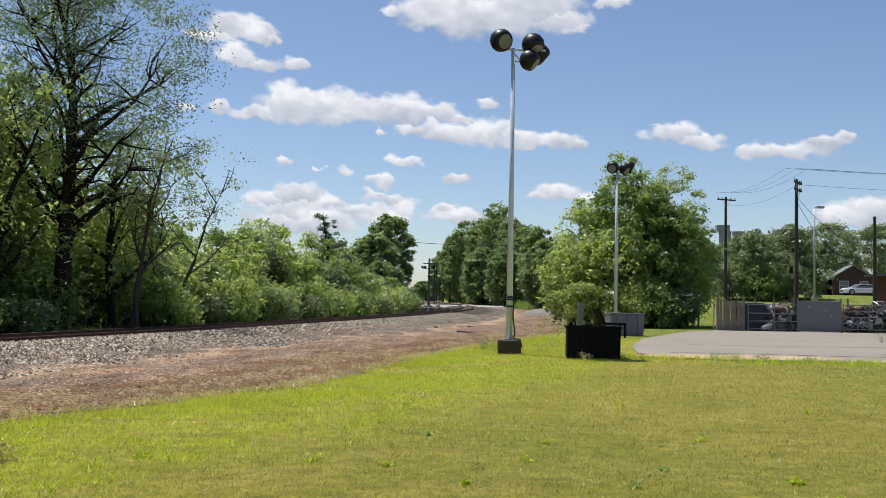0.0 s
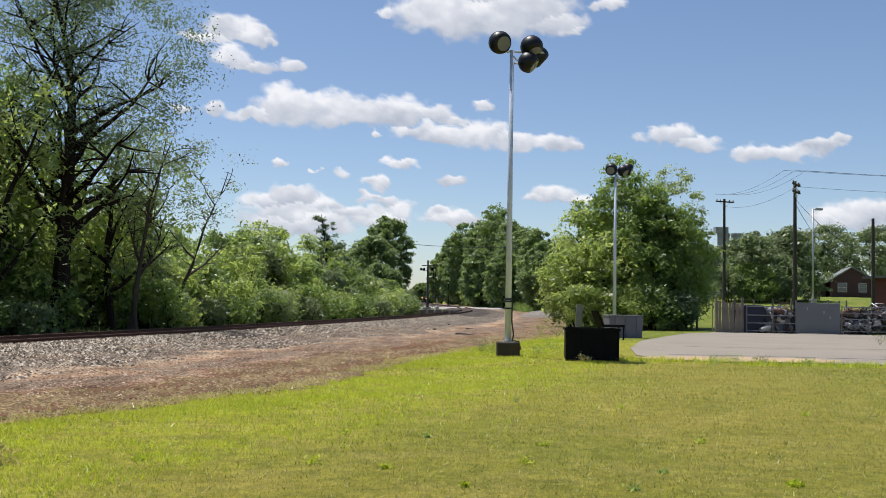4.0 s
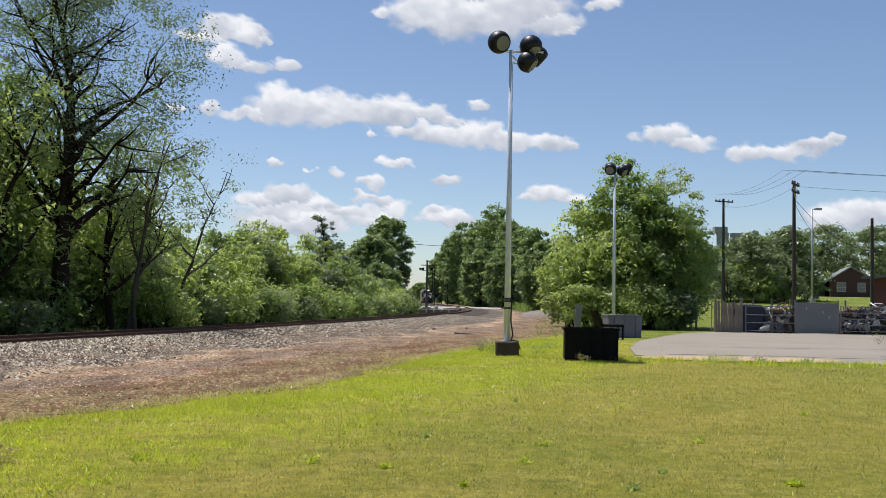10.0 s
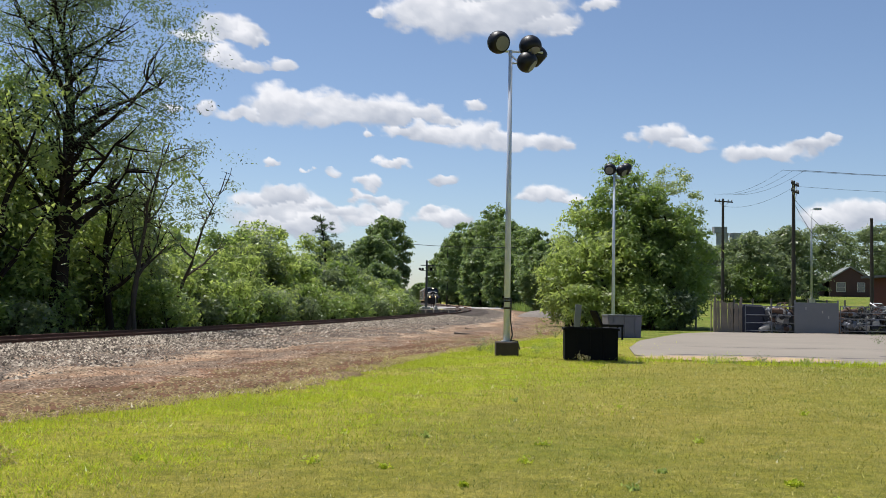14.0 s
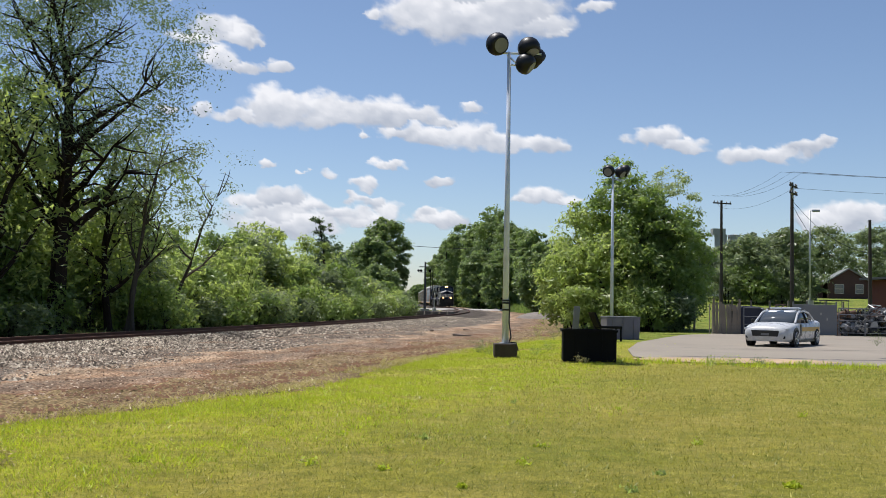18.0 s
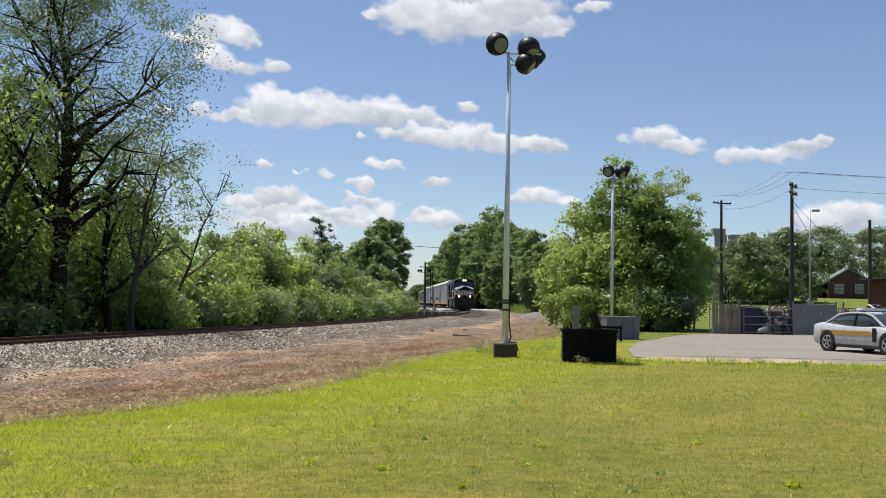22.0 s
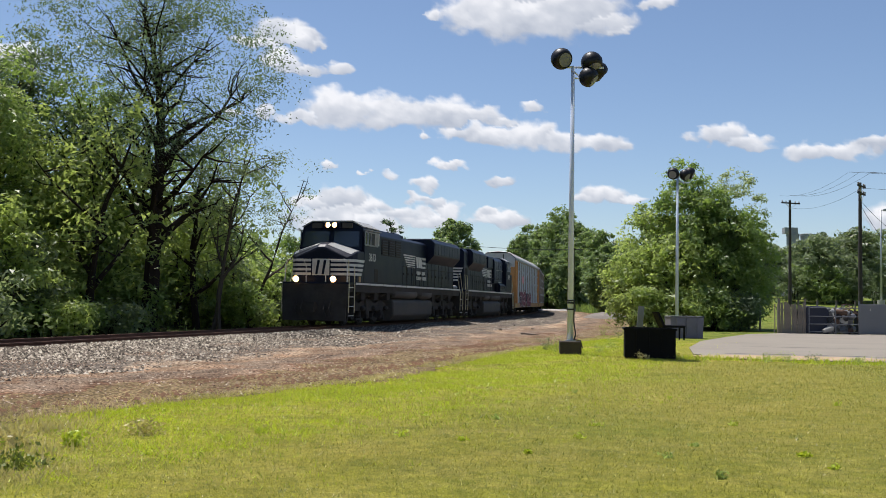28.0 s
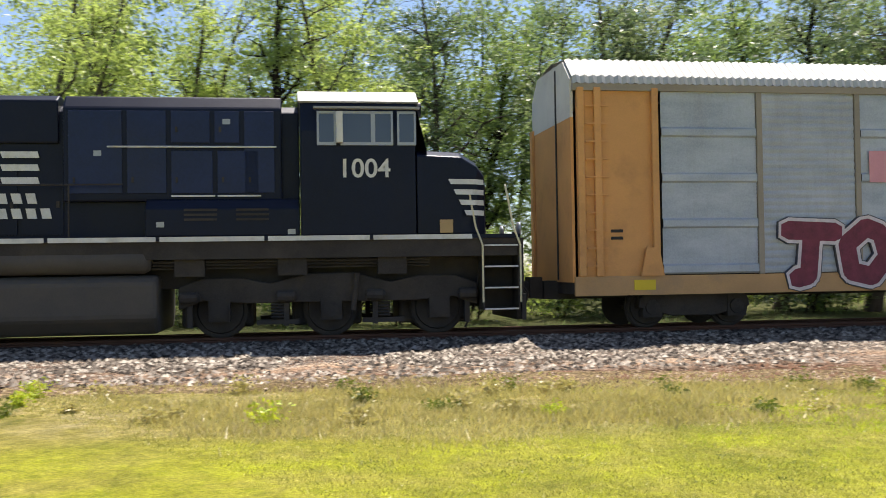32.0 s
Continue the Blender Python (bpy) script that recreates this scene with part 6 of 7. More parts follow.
            pn.add([(xa, *p) for p in prof] + [(xb, *p) for p in prof], [(i, i + 1, m + i + 1, m + i) for i in range(m - 1)])
            part("side_panel", pn, M_GALV, car, "dull galvanised side screen")
            if k:
                part("side_post", Shape().box(x0 + k * w - 0.06, x0 + k * w + 0.06, min(s * 1.47, s * 1.535), max(s * 1.47, s * 1.535), 1.06, 4.74), M_POST, car, bevel=0.012)
    # roof: ribbed eaves and a flat crown
    rf = Shape()
    ribs = int(2 * RL / 0.17)
    pr = [(-1.55, 4.84), (-1.5, 5.0), (-1.0, 5.42), (0, 5.52), (1.0, 5.42), (1.5, 5.0), (1.55, 4.84)]
    v = []
    for i in range(ribs * 2 + 1):
        x = -RL + i * RL / ribs
        up = 0.03 if (i // 1) % 2 else 0.0
        v += [(x, y * (1 + up * 0.6), z + up) for y, z in pr]
    f = [(i * 7 + k, i * 7 + k + 1, i * 7 + 8 + k, i * 7 + 7 + k) for i in range(ribs * 2) for k in range(6)]
    part("roof", rf.add(v, f), M_CARROOF, car, "pale ribbed sheet-metal roof")
    for e in (-1, 1):
        x = e * RL
        part("end_door", Shape().prism([(-1.45, 0.95), (1.45, 0.95), (1.45, 4.2), (-1.45, 4.2)], "x", x - 0.03, x + 0.03), M_ORANGE, car, "orange end door")
        part("end_gable", Shape().prism([(-1.45, 4.2), (1.45, 4.2), (1.46, 4.95), (0.98, 5.38), (-0.98, 5.38), (-1.46, 4.95)], "x", x - 0.03, x + 0.035), M_CREAM, car, "chalky white end gable")
        part("door_seam", Shape().box(x + (0.036 if e > 0 else -0.05), x + (0.05 if e > 0 else -0.036), 0.42, 0.50, 1.0, 5.3), M_GRIME, car)
        part("door_roller", Shape().box(x + (0.036 if e > 0 else -0.09), x + (0.09 if e > 0 else -0.036), -1.5, -1.3, 1.0, 4.3), M_ORANGE, car)
        part("coupler", Shape().box(min(x, x + e * 0.85), max(x, x + e * 0.85), -0.11, 0.11, 0.72, 0.95), M_GRIME, car)
        truck(car, e * (RL - 2.6), (-0.9, 0.9), 0.42, heavy=False)
    return car


loco_lead = locomotive("black freight locomotive with white nose stripes and lit headlights", False)
loco_second = locomotive("black freight locomotive coupled backwards behind the leading one", True)
first_rack = autorack()
racks = [first_rack] + [copy_thing(first_rack, Matrix()) for _ in range(10)]
# the later wagons' orange has weathered duller
for rk in racks[1:]:
    for ob in rk.children_recursive:
        if ob.type == "MESH" and ob.material_slots and ob.material_slots[0].material == M_ORANGE:
            ob.material_slots[0].link = "OBJECT"
            ob.material_slots[0].material = M_POST
# spray paint on the first wagon's flank
# strokes of the painted shapes, in a unit cell: runs of (across, up)
STROKES = (((0.05, 0.92), (0.95, 0.88)), ((0.5, 0.9), (0.42, 0.1), (0.2, 0.05))), (((0.5, 0.9), (0.12, 0.62), (0.2, 0.15), (0.6, 0.06), (0.9, 0.4), (0.78, 0.8), (0.5, 0.9)),), (((0.15, 0.95), (0.2, 0.05)), ((0.85, 0.92), (0.3, 0.5), (0.9, 0.04))), \
    (((0.85, 0.92), (0.2, 0.88), (0.18, 0.08), (0.9, 0.1)), ((0.2, 0.5), (0.7, 0.52))), (((0.1, 0.06), (0.18, 0.95), (0.75, 0.1), (0.9, 0.95)),), \
    (((0.15, 0.06), (0.15, 0.94), (0.6, 0.88), (0.88, 0.5), (0.6, 0.1), (0.15, 0.06)),), (((0.08, 0.05), (0.5, 0.95), (0.92, 0.05)), ((0.3, 0.36), (0.72, 0.36))), (((0.2, 0.95), (0.18, 0.08), (0.9, 0.1)),)


def ribbon(shape, run, half, y0, y1):
    """A flat painted stroke of even width through the points of run."""
    for a, b in zip(run[:-1], run[1:]):
        d = Vector((b[0] - a[0], b[1] - a[1])).normalized()
        n = Vector((-d.y, d.x)) * half
        d = d * half * 0.8
        shape.prism([(a[0] - d.x + n.x * 0.6, a[1] - d.y + n.y * 0.6), (a[0] + n.x, a[1] + n.y), (b[0] + n.x, b[1] + n.y), (b[0] + d.x + n.x * 0.6, b[1] + d.y + n.y * 0.6), (b[0] + d.x - n.x * 0.6, b[1] + d.y - n.y * 0.6), (b[0] - n.x, b[1] - n.y), (a[0] - n.x, a[1] - n.y), (a[0] - d.x - n.x * 0.6, a[1] - d.y - n.y * 0.6)], "y", y0, y1)


def sprayed(x0, order, w, h, z0):
    for k, o in enumerate(order):
        runs = [[(x0 - k * w - p[0] * w * 0.95, z0 + p[1] * h * (1.0 + 0.08 * math.sin(k * 2.2))) for p in run] for run in STROKES[o]]
        for name, half, lift, mat, lab in (("spray_shadow", 0.31, 0.0, M_SPRAYK, "grey spray-paint shading"), ("spray_outline", 0.26, 0.003, M_SPRAYW, "white spray-paint outline"), ("spray_letter", 0.19, 0.006, M_MAROON, "maroon spray-painted shape")):
            j = 0
            for run in runs:
                for a, b in zip(run[:-1], run[1:]):
                    sh = Shape()
                    ribbon(sh, (a, b), half * (1 if name != "spray_shadow" else 0.9), 1.50, 1.566 + lift + 0.0004 * k + 0.0002 * j)
                    part(name, sh, mat, first_rack, lab)
                    j += 1


sprayed(9.2, (0, 1, 2, 3, 4), 1.2, 1.12, 0.90)
sprayed(2.1, (5, 3, 6, 7, 1), 0.9, 0.95, 0.90)
part("spray_patch", Shape().box(5.3, 7.3, 1.528, 1.538, 2.9, 3.55), M_PINK, first_rack, "pink painted-out patch")

SPEED = ((0, 17.0), (10, 17.4), (26, 19.0), (28, 19.5), (29, 19.7), (29.5, 20.0), (30, 21.0), (30.5, 21.4), (31, 20.4), (31.5, 19.6), (32, 19.4))


def nose_at(t):
    """How far the leading coupler has run along the line; 0 is 45 m off."""
    ts = np.linspace(0, 32, 641)
    v = np.interp(ts, [p[0] for p in SPEED], [p[1] for p in SPEED])
    s = np.concatenate([[0], np.cumsum((v[1:] + v[:-1]) / 2 * np.diff(ts))])
    return float(np.interp(t, ts, s) - np.interp(NOSE_T, ts, s) + NOSE_S)


NOSE_T, NOSE_S = 28.0, 3.85


def ride(ob, behind, half, reverse=False):
    rows = []
    for t in np.arange(0, 32.01, 0.5):
        s = nose_at(float(t)) - behind
        a, b = on_track(s + half), on_track(s - half)
        ang = math.degrees(math.atan2(a[1] - b[1], a[0] - b[0])) + (180 if reverse else 0)
        rows.append((float(t), pose((a[0] + b[0]) / 2, (a[1] + b[1]) / 2, 0.40, 0, 0, ang)))
    walk(ob, rows)
# ---- lamps, poles, wires ----
M_POLEW = plain("white_pole_paint", srgb(200, 208, 222), 0.24, var=0.08, scale=1.0, bump=0.02, spec=0.7, dirt=srgb(150, 146, 140), dirt_amount=0.4)
M_GALVP = plain("galvanised_pole", srgb(168, 172, 174), 0.5, 0.5, var=0.1, bump=0.03)
M_GLOBE = plain("black_lamp_housing", (0.010, 0.011, 0.014), 0.42, var=0.2, bump=0.01, spec=0.3)
M_LENS = plain("frosted_lens", srgb(120, 122, 126), 0.3, var=0.1, bump=0)
M_CONC = plain("dark_concrete", srgb(70, 60, 50), 0.95, var=0.3, scale=2, bump=0.4)
M_CABLE = plain("black_cable", (0.015, 0.015, 0.016), 0.6, var=0.1, bump=0)
M_WOODPOLE = plain("weathered_pole", srgb(62, 55, 50), 0.95, var=0.3, scale=1.0, fine=12, bump=0.6)
M_PORC = plain("insulator", srgb(120, 116, 112), 0.3, var=0.1, bump=0)
M_BLKSTEEL = plain("black_steel", (0.006, 0.006, 0.007), 0.8, var=0.3, bump=0.1, spec=0.15)
M_GREYBOX = plain("mauve_grey_paint", srgb(112, 108, 122), 0.7, var=0.12, bump=0.1)
M_FENCE = plain("weathered_board", srgb(126, 116, 104), 0.95, var=0.3, scale=1.2, fine=14, bump=0.5)
M_GATE = plain("grey_gate_sheet", srgb(112, 114, 116), 0.8, var=0.1, scale=0.8, bump=0.1)
M_PIPE = plain("grey_pipe", srgb(112, 114, 118), 0.5, 0.4, var=0.1, bump=0)
M_TARP = plain("dark_blue_sheet", srgb(30, 34, 52), 0.6, var=0.25, bump=0.2)
M_BRICK = plain("red_brick", srgb(72, 52, 48), 0.9, var=0.15, scale=1.5, fine=20, bump=0.3)
M_SHINGLE = plain("grey_shingle", srgb(112, 116, 112), 0.9, var=0.15, scale=1.0, bump=0.3)
M_TRIM = plain("white_trim", srgb(164, 160, 152), 0.6, var=0.05, bump=0)
M_RED = plain("red_siding", srgb(92, 40, 38), 0.8, var=0.15, bump=0.1)
M_DARKROOF = plain("dark_awning", srgb(40, 42, 46), 0.6, var=0.2, bump=0.1)
M_PANE = glass("house_pane", (0.08, 0.09, 0.10))
M_SILO = plain("grey_concrete", srgb(146, 149, 152), 0.9, var=0.12, bump=0.2)
M_CONCP = plain("pale_concrete", srgb(176, 172, 162), 0.9, var=0.12, bump=0.2)


def flood(parent, at, d, r):
    """A round floodlight that looks along d."""
    d = Vector(d).normalized()
    m = Matrix.Translation(at) @ d.to_track_quat("Z", "Y").to_matrix().to_4x4()
    pro = [(0.02, -r)] + [(r * math.sin(a), -r * math.cos(a)) for a in np.linspace(0.25, 2.25, 10)] + [(r * 0.66, r * 0.66)]
    h = part("floodlight", Shape().lathe(pro, "z", sides=20), M_GLOBE, parent, "round black floodlight housing", smooth=True, at=m)
    part("lens", Shape().lathe([(0.01, r * 0.60), (r * 0.6, r * 0.62), (r * 0.64, r * 0.70), (0.01, r * 0.72)], "z", sides=18), M_LENS, h, "dull frosted lens")
    return h


def flood_pole(x, y, height, r0, heads, label, block=0.33):
    z = float(terrain(x, y))
    lp = thing("flood_lamp", label, "lamp post", "floodlight poles", pose(x, y, z, 0, 0, 0))
    part("footing", Shape().prism([(-block, -block), (block, -block), (block, block), (-block, block)], "z", -0.1, 0.40), M_CONC, lp, "dark stained concrete footing", bevel=0.03)
    part("base_plate", Shape().box(-0.16, 0.16, -0.16, 0.16, 0.40, 0.43), M_GALVP, lp)
    part("pole", Shape().lathe([(r0, 0.43), (r0 * 0.55, height)], "z", sides=14), M_POLEW, lp, smooth=True)
    part("crossarm", Shape().tube([(-0.42, 0, height - 0.03), (0.95, 0, height - 0.05)], 0.035, 8).tube([(-0.05, 0, height - 0.1), (0.35, -0.2, height - 0.5)], 0.03, 6).tube([(0.05, 0, height - 0.38), (0.7, 0, height - 0.40)], 0.03, 6), M_POLEW, lp)
    for at, d, r in heads:
        flood(lp, (at[0], at[1], height + at[2]), d, r)
    return lp


main_lamp = flood_pole(1.87, 29.6, 8.95, 0.10, (((-0.36, -0.05, 0.22), (0.45, -0.8, -0.35), 0.34), ((0.58, 0.0, 0.12), (0.35, -0.45, -0.8), 0.34), ((0.48, -0.15, -0.38), (0.75, -0.2, -0.6), 0.31), ((0.80, 0.3, -0.10), (0.75, 0.1, -0.65), 0.32)),
                       "tall white floodlight pole with four round black lamp heads")
for z in (1.35, 1.55, 1.62):
    part("cable_tie", Shape().lathe([(0.105, z), (0.112, z + 0.02), (0.105, z + 0.05)], "z", sides=12), M_CABLE, main_lamp)
part("cable", Shape().tube([(0.1, -0.09, 0.42), (0.16, -0.1, 0.6), (0.1, -0.1, 1.0), (0.11, -0.08, 1.66)], 0.022, 6).tube([(0.1, -0.1, 0.45), (0.3, -0.2, 0.43), (0.36, -0.3, 0.2)], 0.02, 6), M_CABLE, main_lamp)
flood_pole(9.87, 59, 9.25, 0.11, (((-0.25, 0, 0.12), (-0.3, -0.8, -0.35), 0.36), ((0.45, 0, 0.05), (0.5, -0.5, -0.6), 0.34), ((0.75, 0.2, 0.18), (0.8, -0.2, -0.4), 0.36)), "tall floodlight pole with three black lamp heads before the trees", 0.3)


def utility_pole(x, y, height, label, arms=1, transformer=False, lean=0.0, arm_turn=25):
    z = float(terrain(x, y))
    up = thing("utility_pole", label, "utility pole", "utility poles", pose(x, y, z, 0, lean, arm_turn))
    part("pole", Shape().lathe([(0.17, -0.2), (0.11, height)], "z", sides=10), M_WOODPOLE, up)
    for k in range(arms):
        zz = height - 0.35 - k * 0.55
        part("crossarm", Shape().box(-1.1, 1.1, -0.16, -0.06, zz, zz + 0.12), M_WOODPOLE, up)
        for xx in (-1.0, -0.55, 0.55, 1.0):
            part("insulator", Shape().lathe([(0.03, zz + 0.12), (0.07, zz + 0.16), (0.03, zz + 0.2), (0.07, zz + 0.24), (0.02, zz + 0.3)], "z", (xx, -0.11, 0), 8), M_PORC, up)
        part("brace", Shape().tube([(-0.6, -0.11, zz), (0, -0.12, zz - 0.5), (0.6, -0.11, zz)], 0.02, 4), M_GALVP, up)
    if transformer:
        part("transformer", Shape().lathe([(0.05, height - 1.9), (0.24, height - 1.85), (0.24, height - 1.1), (0.05, height - 1.02)], "z", (0.4, 0, 0), 12), M_GATE, up)
        part("bracket", Shape().tube([(0, 0, height - 1.2), (0.5, 0, height - 0.9), (0.5, 0, height - 1.3)], 0.03, 5), M_GALVP, up)
    return up


utility_pole(27.2, 99, 10.4, "dark wooden utility pole with a crossarm", 1)
utility_pole(26.0, 75.5, 10.6, "dark wooden utility pole with two crossarms and drop wires", 2, arm_turn=58)
utility_pole(33.7, 80, 8.1, "plain dark wooden utility pole", 0)
utility_pole(-11.6, 142, 9.8, "wooden utility pole at the edge of the wood", 1, arm_turn=0)
utility_pole(11.2, 178, 11.2, "wooden utility pole beyond the floodlight", 1, arm_turn=0)
utility_pole(1.2, 300, 19, "tall thin pole in the distance among trees", 2, arm_turn=0)
sl = thing("street_lamp", "grey steel street lamp with a boxy head", "street lamp", at=pose(36.2, 100, float(terrain(36.2, 100))))
part("footing", Shape().lathe([(0.35, -0.1), (0.35, 0.75)], "z", sides=14), M_CONCP, sl)
part("pole", Shape().lathe([(0.12, 0.75), (0.07, 9.6)], "z", sides=12), M_GALVP, sl, smooth=True)
part("lamp_head", Shape().tube([(0, 0, 9.55), (0.3, 0, 9.6)], 0.04, 6).box(0.25, 0.95, -0.16, 0.16, 9.48, 9.7), M_GALVP, sl, bevel=0.03)


def wire(name, a, b, sag, r, label):
    pts = [(a[0] + (b[0] - a[0]) * t, a[1] + (b[1] - a[1]) * t, a[2] + (b[2] - a[2]) * t - sag * 4 * t * (1 - t)) for t in np.linspace(0, 1, 14)]
    return tagged(part(name, Shape().tube(pts, r, 4), M_CABLE), label, "wire", "overhead wires")


for dz, dx in ((0.0, -0.9), (0.02, 0.0), (0.0, 0.9), (-1.2, 0.1)):
    wire("overhead_wire", (26 + dx * 0.9, 75.5, 12.0 + dz - 0.3), (75 + dx, 62, 12.5 + dz), 1.4, 0.011, "thin black overhead wire")
    wire("overhead_wire", (26 + dx * 0.9, 75.5, 12.0 + dz - 0.3), (27.2 + dx, 99, 12.7 + dz - 0.3), 0.6, 0.010, "thin black overhead wire")
wire("overhead_wire", (26, 75.5, 9.6), (36, 82, 6.2), 1.3, 0.02, "slack black service wire")
wire("overhead_wire", (26, 75.5, 9.3), (35, 84, 6.0), 1.9, 0.02, "slack black service wire")
wire("overhead_wire", (34, 80, 8.0), (44, 74, 10.5), 0.5, 0.02, "slack black service wire")
wire("overhead_wire", (-11.6, 142, 9.9), (11.2, 178, 11.0), 0.4, 0.035, "overhead wire across the line")
wire("overhead_wire", (11.2, 178, 11.0), (60, 190, 12.0), 0.8, 0.035, "overhead wire across the line")

# ---- railway equipment far down the line ----
M_MAST = plain("grey_mast_paint", srgb(96, 94, 92), 0.7, var=0.2, bump=0.1)
sig = thing("signal_mast", "grey railway signal mast with lamp heads and crossarm", "railway signal", at=pose(-2.45, 150, 0.0))
part("footing", Shape().prism([(-0.6, -0.6), (0.6, -0.6), (0.6, 0.6), (-0.6, 0.6)], "z", -0.1, 0.5), M_CONCP, sig)
part("mast", Shape().lathe([(0.20, 0.5), (0.13, 7.4)], "z", sides=10), M_MAST, sig)
part("crossarm", Shape().box(-0.9, 1.1, -0.06, 0.06, 6.6, 6.72).box(-0.9, 0.9, -0.3, 0.5, 5.85, 5.92), M_MAST, sig)
for xx in (-1.0, -0.6, 0.65):
    part("lamp_head", Shape().lathe([(0.10, -0.2), (0.19, -0.18), (0.19, -0.12), (0.12, 0.16)], "y", (xx, 0, 6.1), 12), M_BLKSTEEL, sig)
part("ladder", Shape().tube([(0.8, 0.3, 0.5), (0.8, 0.3, 6.4)], 0.04, 4).tube([(1.1, 0.3, 0.5), (1.1, 0.3, 6.4)], 0.04, 4), M_WOODPOLE, sig)
bx = thing("crossing_signal", "short post with two round crossing lamps", "crossing signal", at=pose(-1.15, 165, 0.1))
part("post", Shape().lathe([(0.4, -0.1), (0.3, 0.4), (0.09, 0.5), (0.08, 1.9)], "z", sides=10), M_CONCP, bx)
for xx in (-0.45, 0.45):
    part("lamp_head", Shape().lathe([(0.1, -0.1), (0.2, -0.05), (0.2, 0), (0.1, 0.15)], "y", (xx, 0, 2.0), 12), M_GREYBOX, bx)
cab_ = thing("relay_cabinet", "silver-grey relay cabinet beside the crossing", "cabinet", at=pose(11.6, 205, 0.0))
part("body", Shape().box(-0.9, 0.9, -0.7, 0.7, 0.1, 2.3), M_GALVP, cab_, bevel=0.04)
part("roof", Shape().prism([(-1.0, 2.3), (1.0, 2.3), (0, 2.6)], "y", -0.8, 0.8), M_GALVP, cab_)
part("door", Shape().box(-0.6, 0.0, -0.715, -0.7, 0.3, 2.1), M_GATE, cab_)
st = thing("sleeper_stack", "stack of old brown sleepers beside the line", "timber stack", at=pose(-1.2, 108, 0.0, 0, 0, 4))
for i in range(6):
    for j in range(2):
        part("old_sleeper", Shape().box(-2.2 + i * 0.8, -1.5 + i * 0.8, -1.2, 1.2, 0.1 + j * 0.24, 0.32 + j * 0.24), M_FENCE, st)
for i, (y, o, l, a) in enumerate(((52, 6, 1.8, 100), (55, 7.5, 1.2, 60), (47, 8.5, 0.9, 20), (62, 5, 1.6, 95))):
    x, yy = beside(y, o)
    w = thing("timber_scrap", "weathered scrap of dark timber lying on the bank", "timber", "timber scraps", pose(x, yy, 0.1, 3, 4, a))
    part("plank", Shape().prism([(-l / 2, -0.06), (l / 2, -0.05), (l / 2 - 0.1, 0.06), (-l / 2 + 0.06, 0.05)], "z", -0.03, 0.05), M_FENCE, w, bevel=0.01)
M_ROCKS = plain("grey_gravel_heap", srgb(128, 121, 113), 0.95, var=0.3, scale=3, fine=14, bump=0.9, spec=0.1)
mound = thing("gravel_mound", "low heap of dark grey gravel beside the line", "gravel heap", at=pose(9.6, 99, 0.0, 0, 0, 20))
part("heap", Shape().lathe([(2.6, -0.05), (2.0, 0.35), (1.2, 0.62), (0.3, 0.75)], "z", sides=18), M_ROCKS, mound)
rp = thing("marker_post", "slim rusty red steel marker post in rough grass", "marker post", at=pose(-8.23, 8.33, 0.0, 0, 0.6, 0))
part("post", Shape().prism([(-0.03, -0.02), (0.03, -0.02), (0.03, 0.0), (0.008, 0.0), (0.008, 0.035), (-0.008, 0.035), (-0.008, 0), (-0.03, 0)], "z", -0.15, 0.86), plain("rusty_red", srgb(110, 44, 38), 0.8, var=0.3, scale=4), rp)

# ---- black bin and what stands behind it ----
bn = thing("steel_bin", "black open-topped steel bin standing on the grass", "bin", at=pose(4.1, 28.3, 0.0, 0, 0, -4))
for a in ((-0.72, 0.72, -0.5, -0.46), (-0.72, 0.72, 0.46, 0.5), (-0.72, -0.68, -0.46, 0.46), (0.68, 0.72, -0.46, 0.46)):
    part("wall", Shape().box(*a, 0.03, 0.88), M_BLKSTEEL, bn)
part("floor_plate", Shape().box(-0.68, 0.68, -0.46, 0.46, 0.03, 0.07), M_BLKSTEEL, bn)
part("rim", Shape().box(-0.76, 0.76, -0.54, -0.48, 0.84, 0.9).box(-0.76, 0.76, 0.48, 0.54, 0.84, 0.9).box(-0.76, -0.7, -0.48, 0.48, 0.84, 0.9).box(0.7, 0.76, -0.48, 0.48, 0.84, 0.9), M_BLKSTEEL, bn)
for xx in (-0.36, 0.0, 0.36):
    part("rib", Shape().box(xx - 0.03, xx + 0.03, -0.53, -0.5, 0.05, 0.84), M_BLKSTEEL, bn)
bd = thing("grey_board", "narrow grey board standing upright behind the bin", "board", at=pose(5.9, 45, 0.0, 0, 4, 10))
part("board", Shape().box(-0.14, 0.14, -0.03, 0.03, -0.05, 1.5), M_GATE, bd, bevel=0.01)
bc = thing("bench_seat", "black steel seat with a tilted back behind the bin", "seat", at=pose(7.1, 44.5, 0.0, 0, 0, 15))
part("seat", Shape().box(-0.3, 0.75, -0.3, 0.3, 0.55, 0.66), M_BLKSTEEL, bc, bevel=0.02)
part("backrest", Shape().prism([(-0.62, 1.25), (-0.52, 1.25), (-0.2, 0.6), (-0.32, 0.6)], "y", -0.3, 0.3), M_BLKSTEEL, bc)
for xx, yy in ((-0.25, -0.25), (0.7, -0.25), (-0.25, 0.25), (0.7, 0.25)):
    part("leg", Shape().box(xx - 0.03, xx + 0.03, yy - 0.03, yy + 0.03, -0.03, 0.55), M_BLKSTEEL, bc)
sk = thing("grey_skip", "mauve-grey steel box container beside the tree clump", "container", at=pose(8.35, 47.5, 0.0, 0, 0, 6))
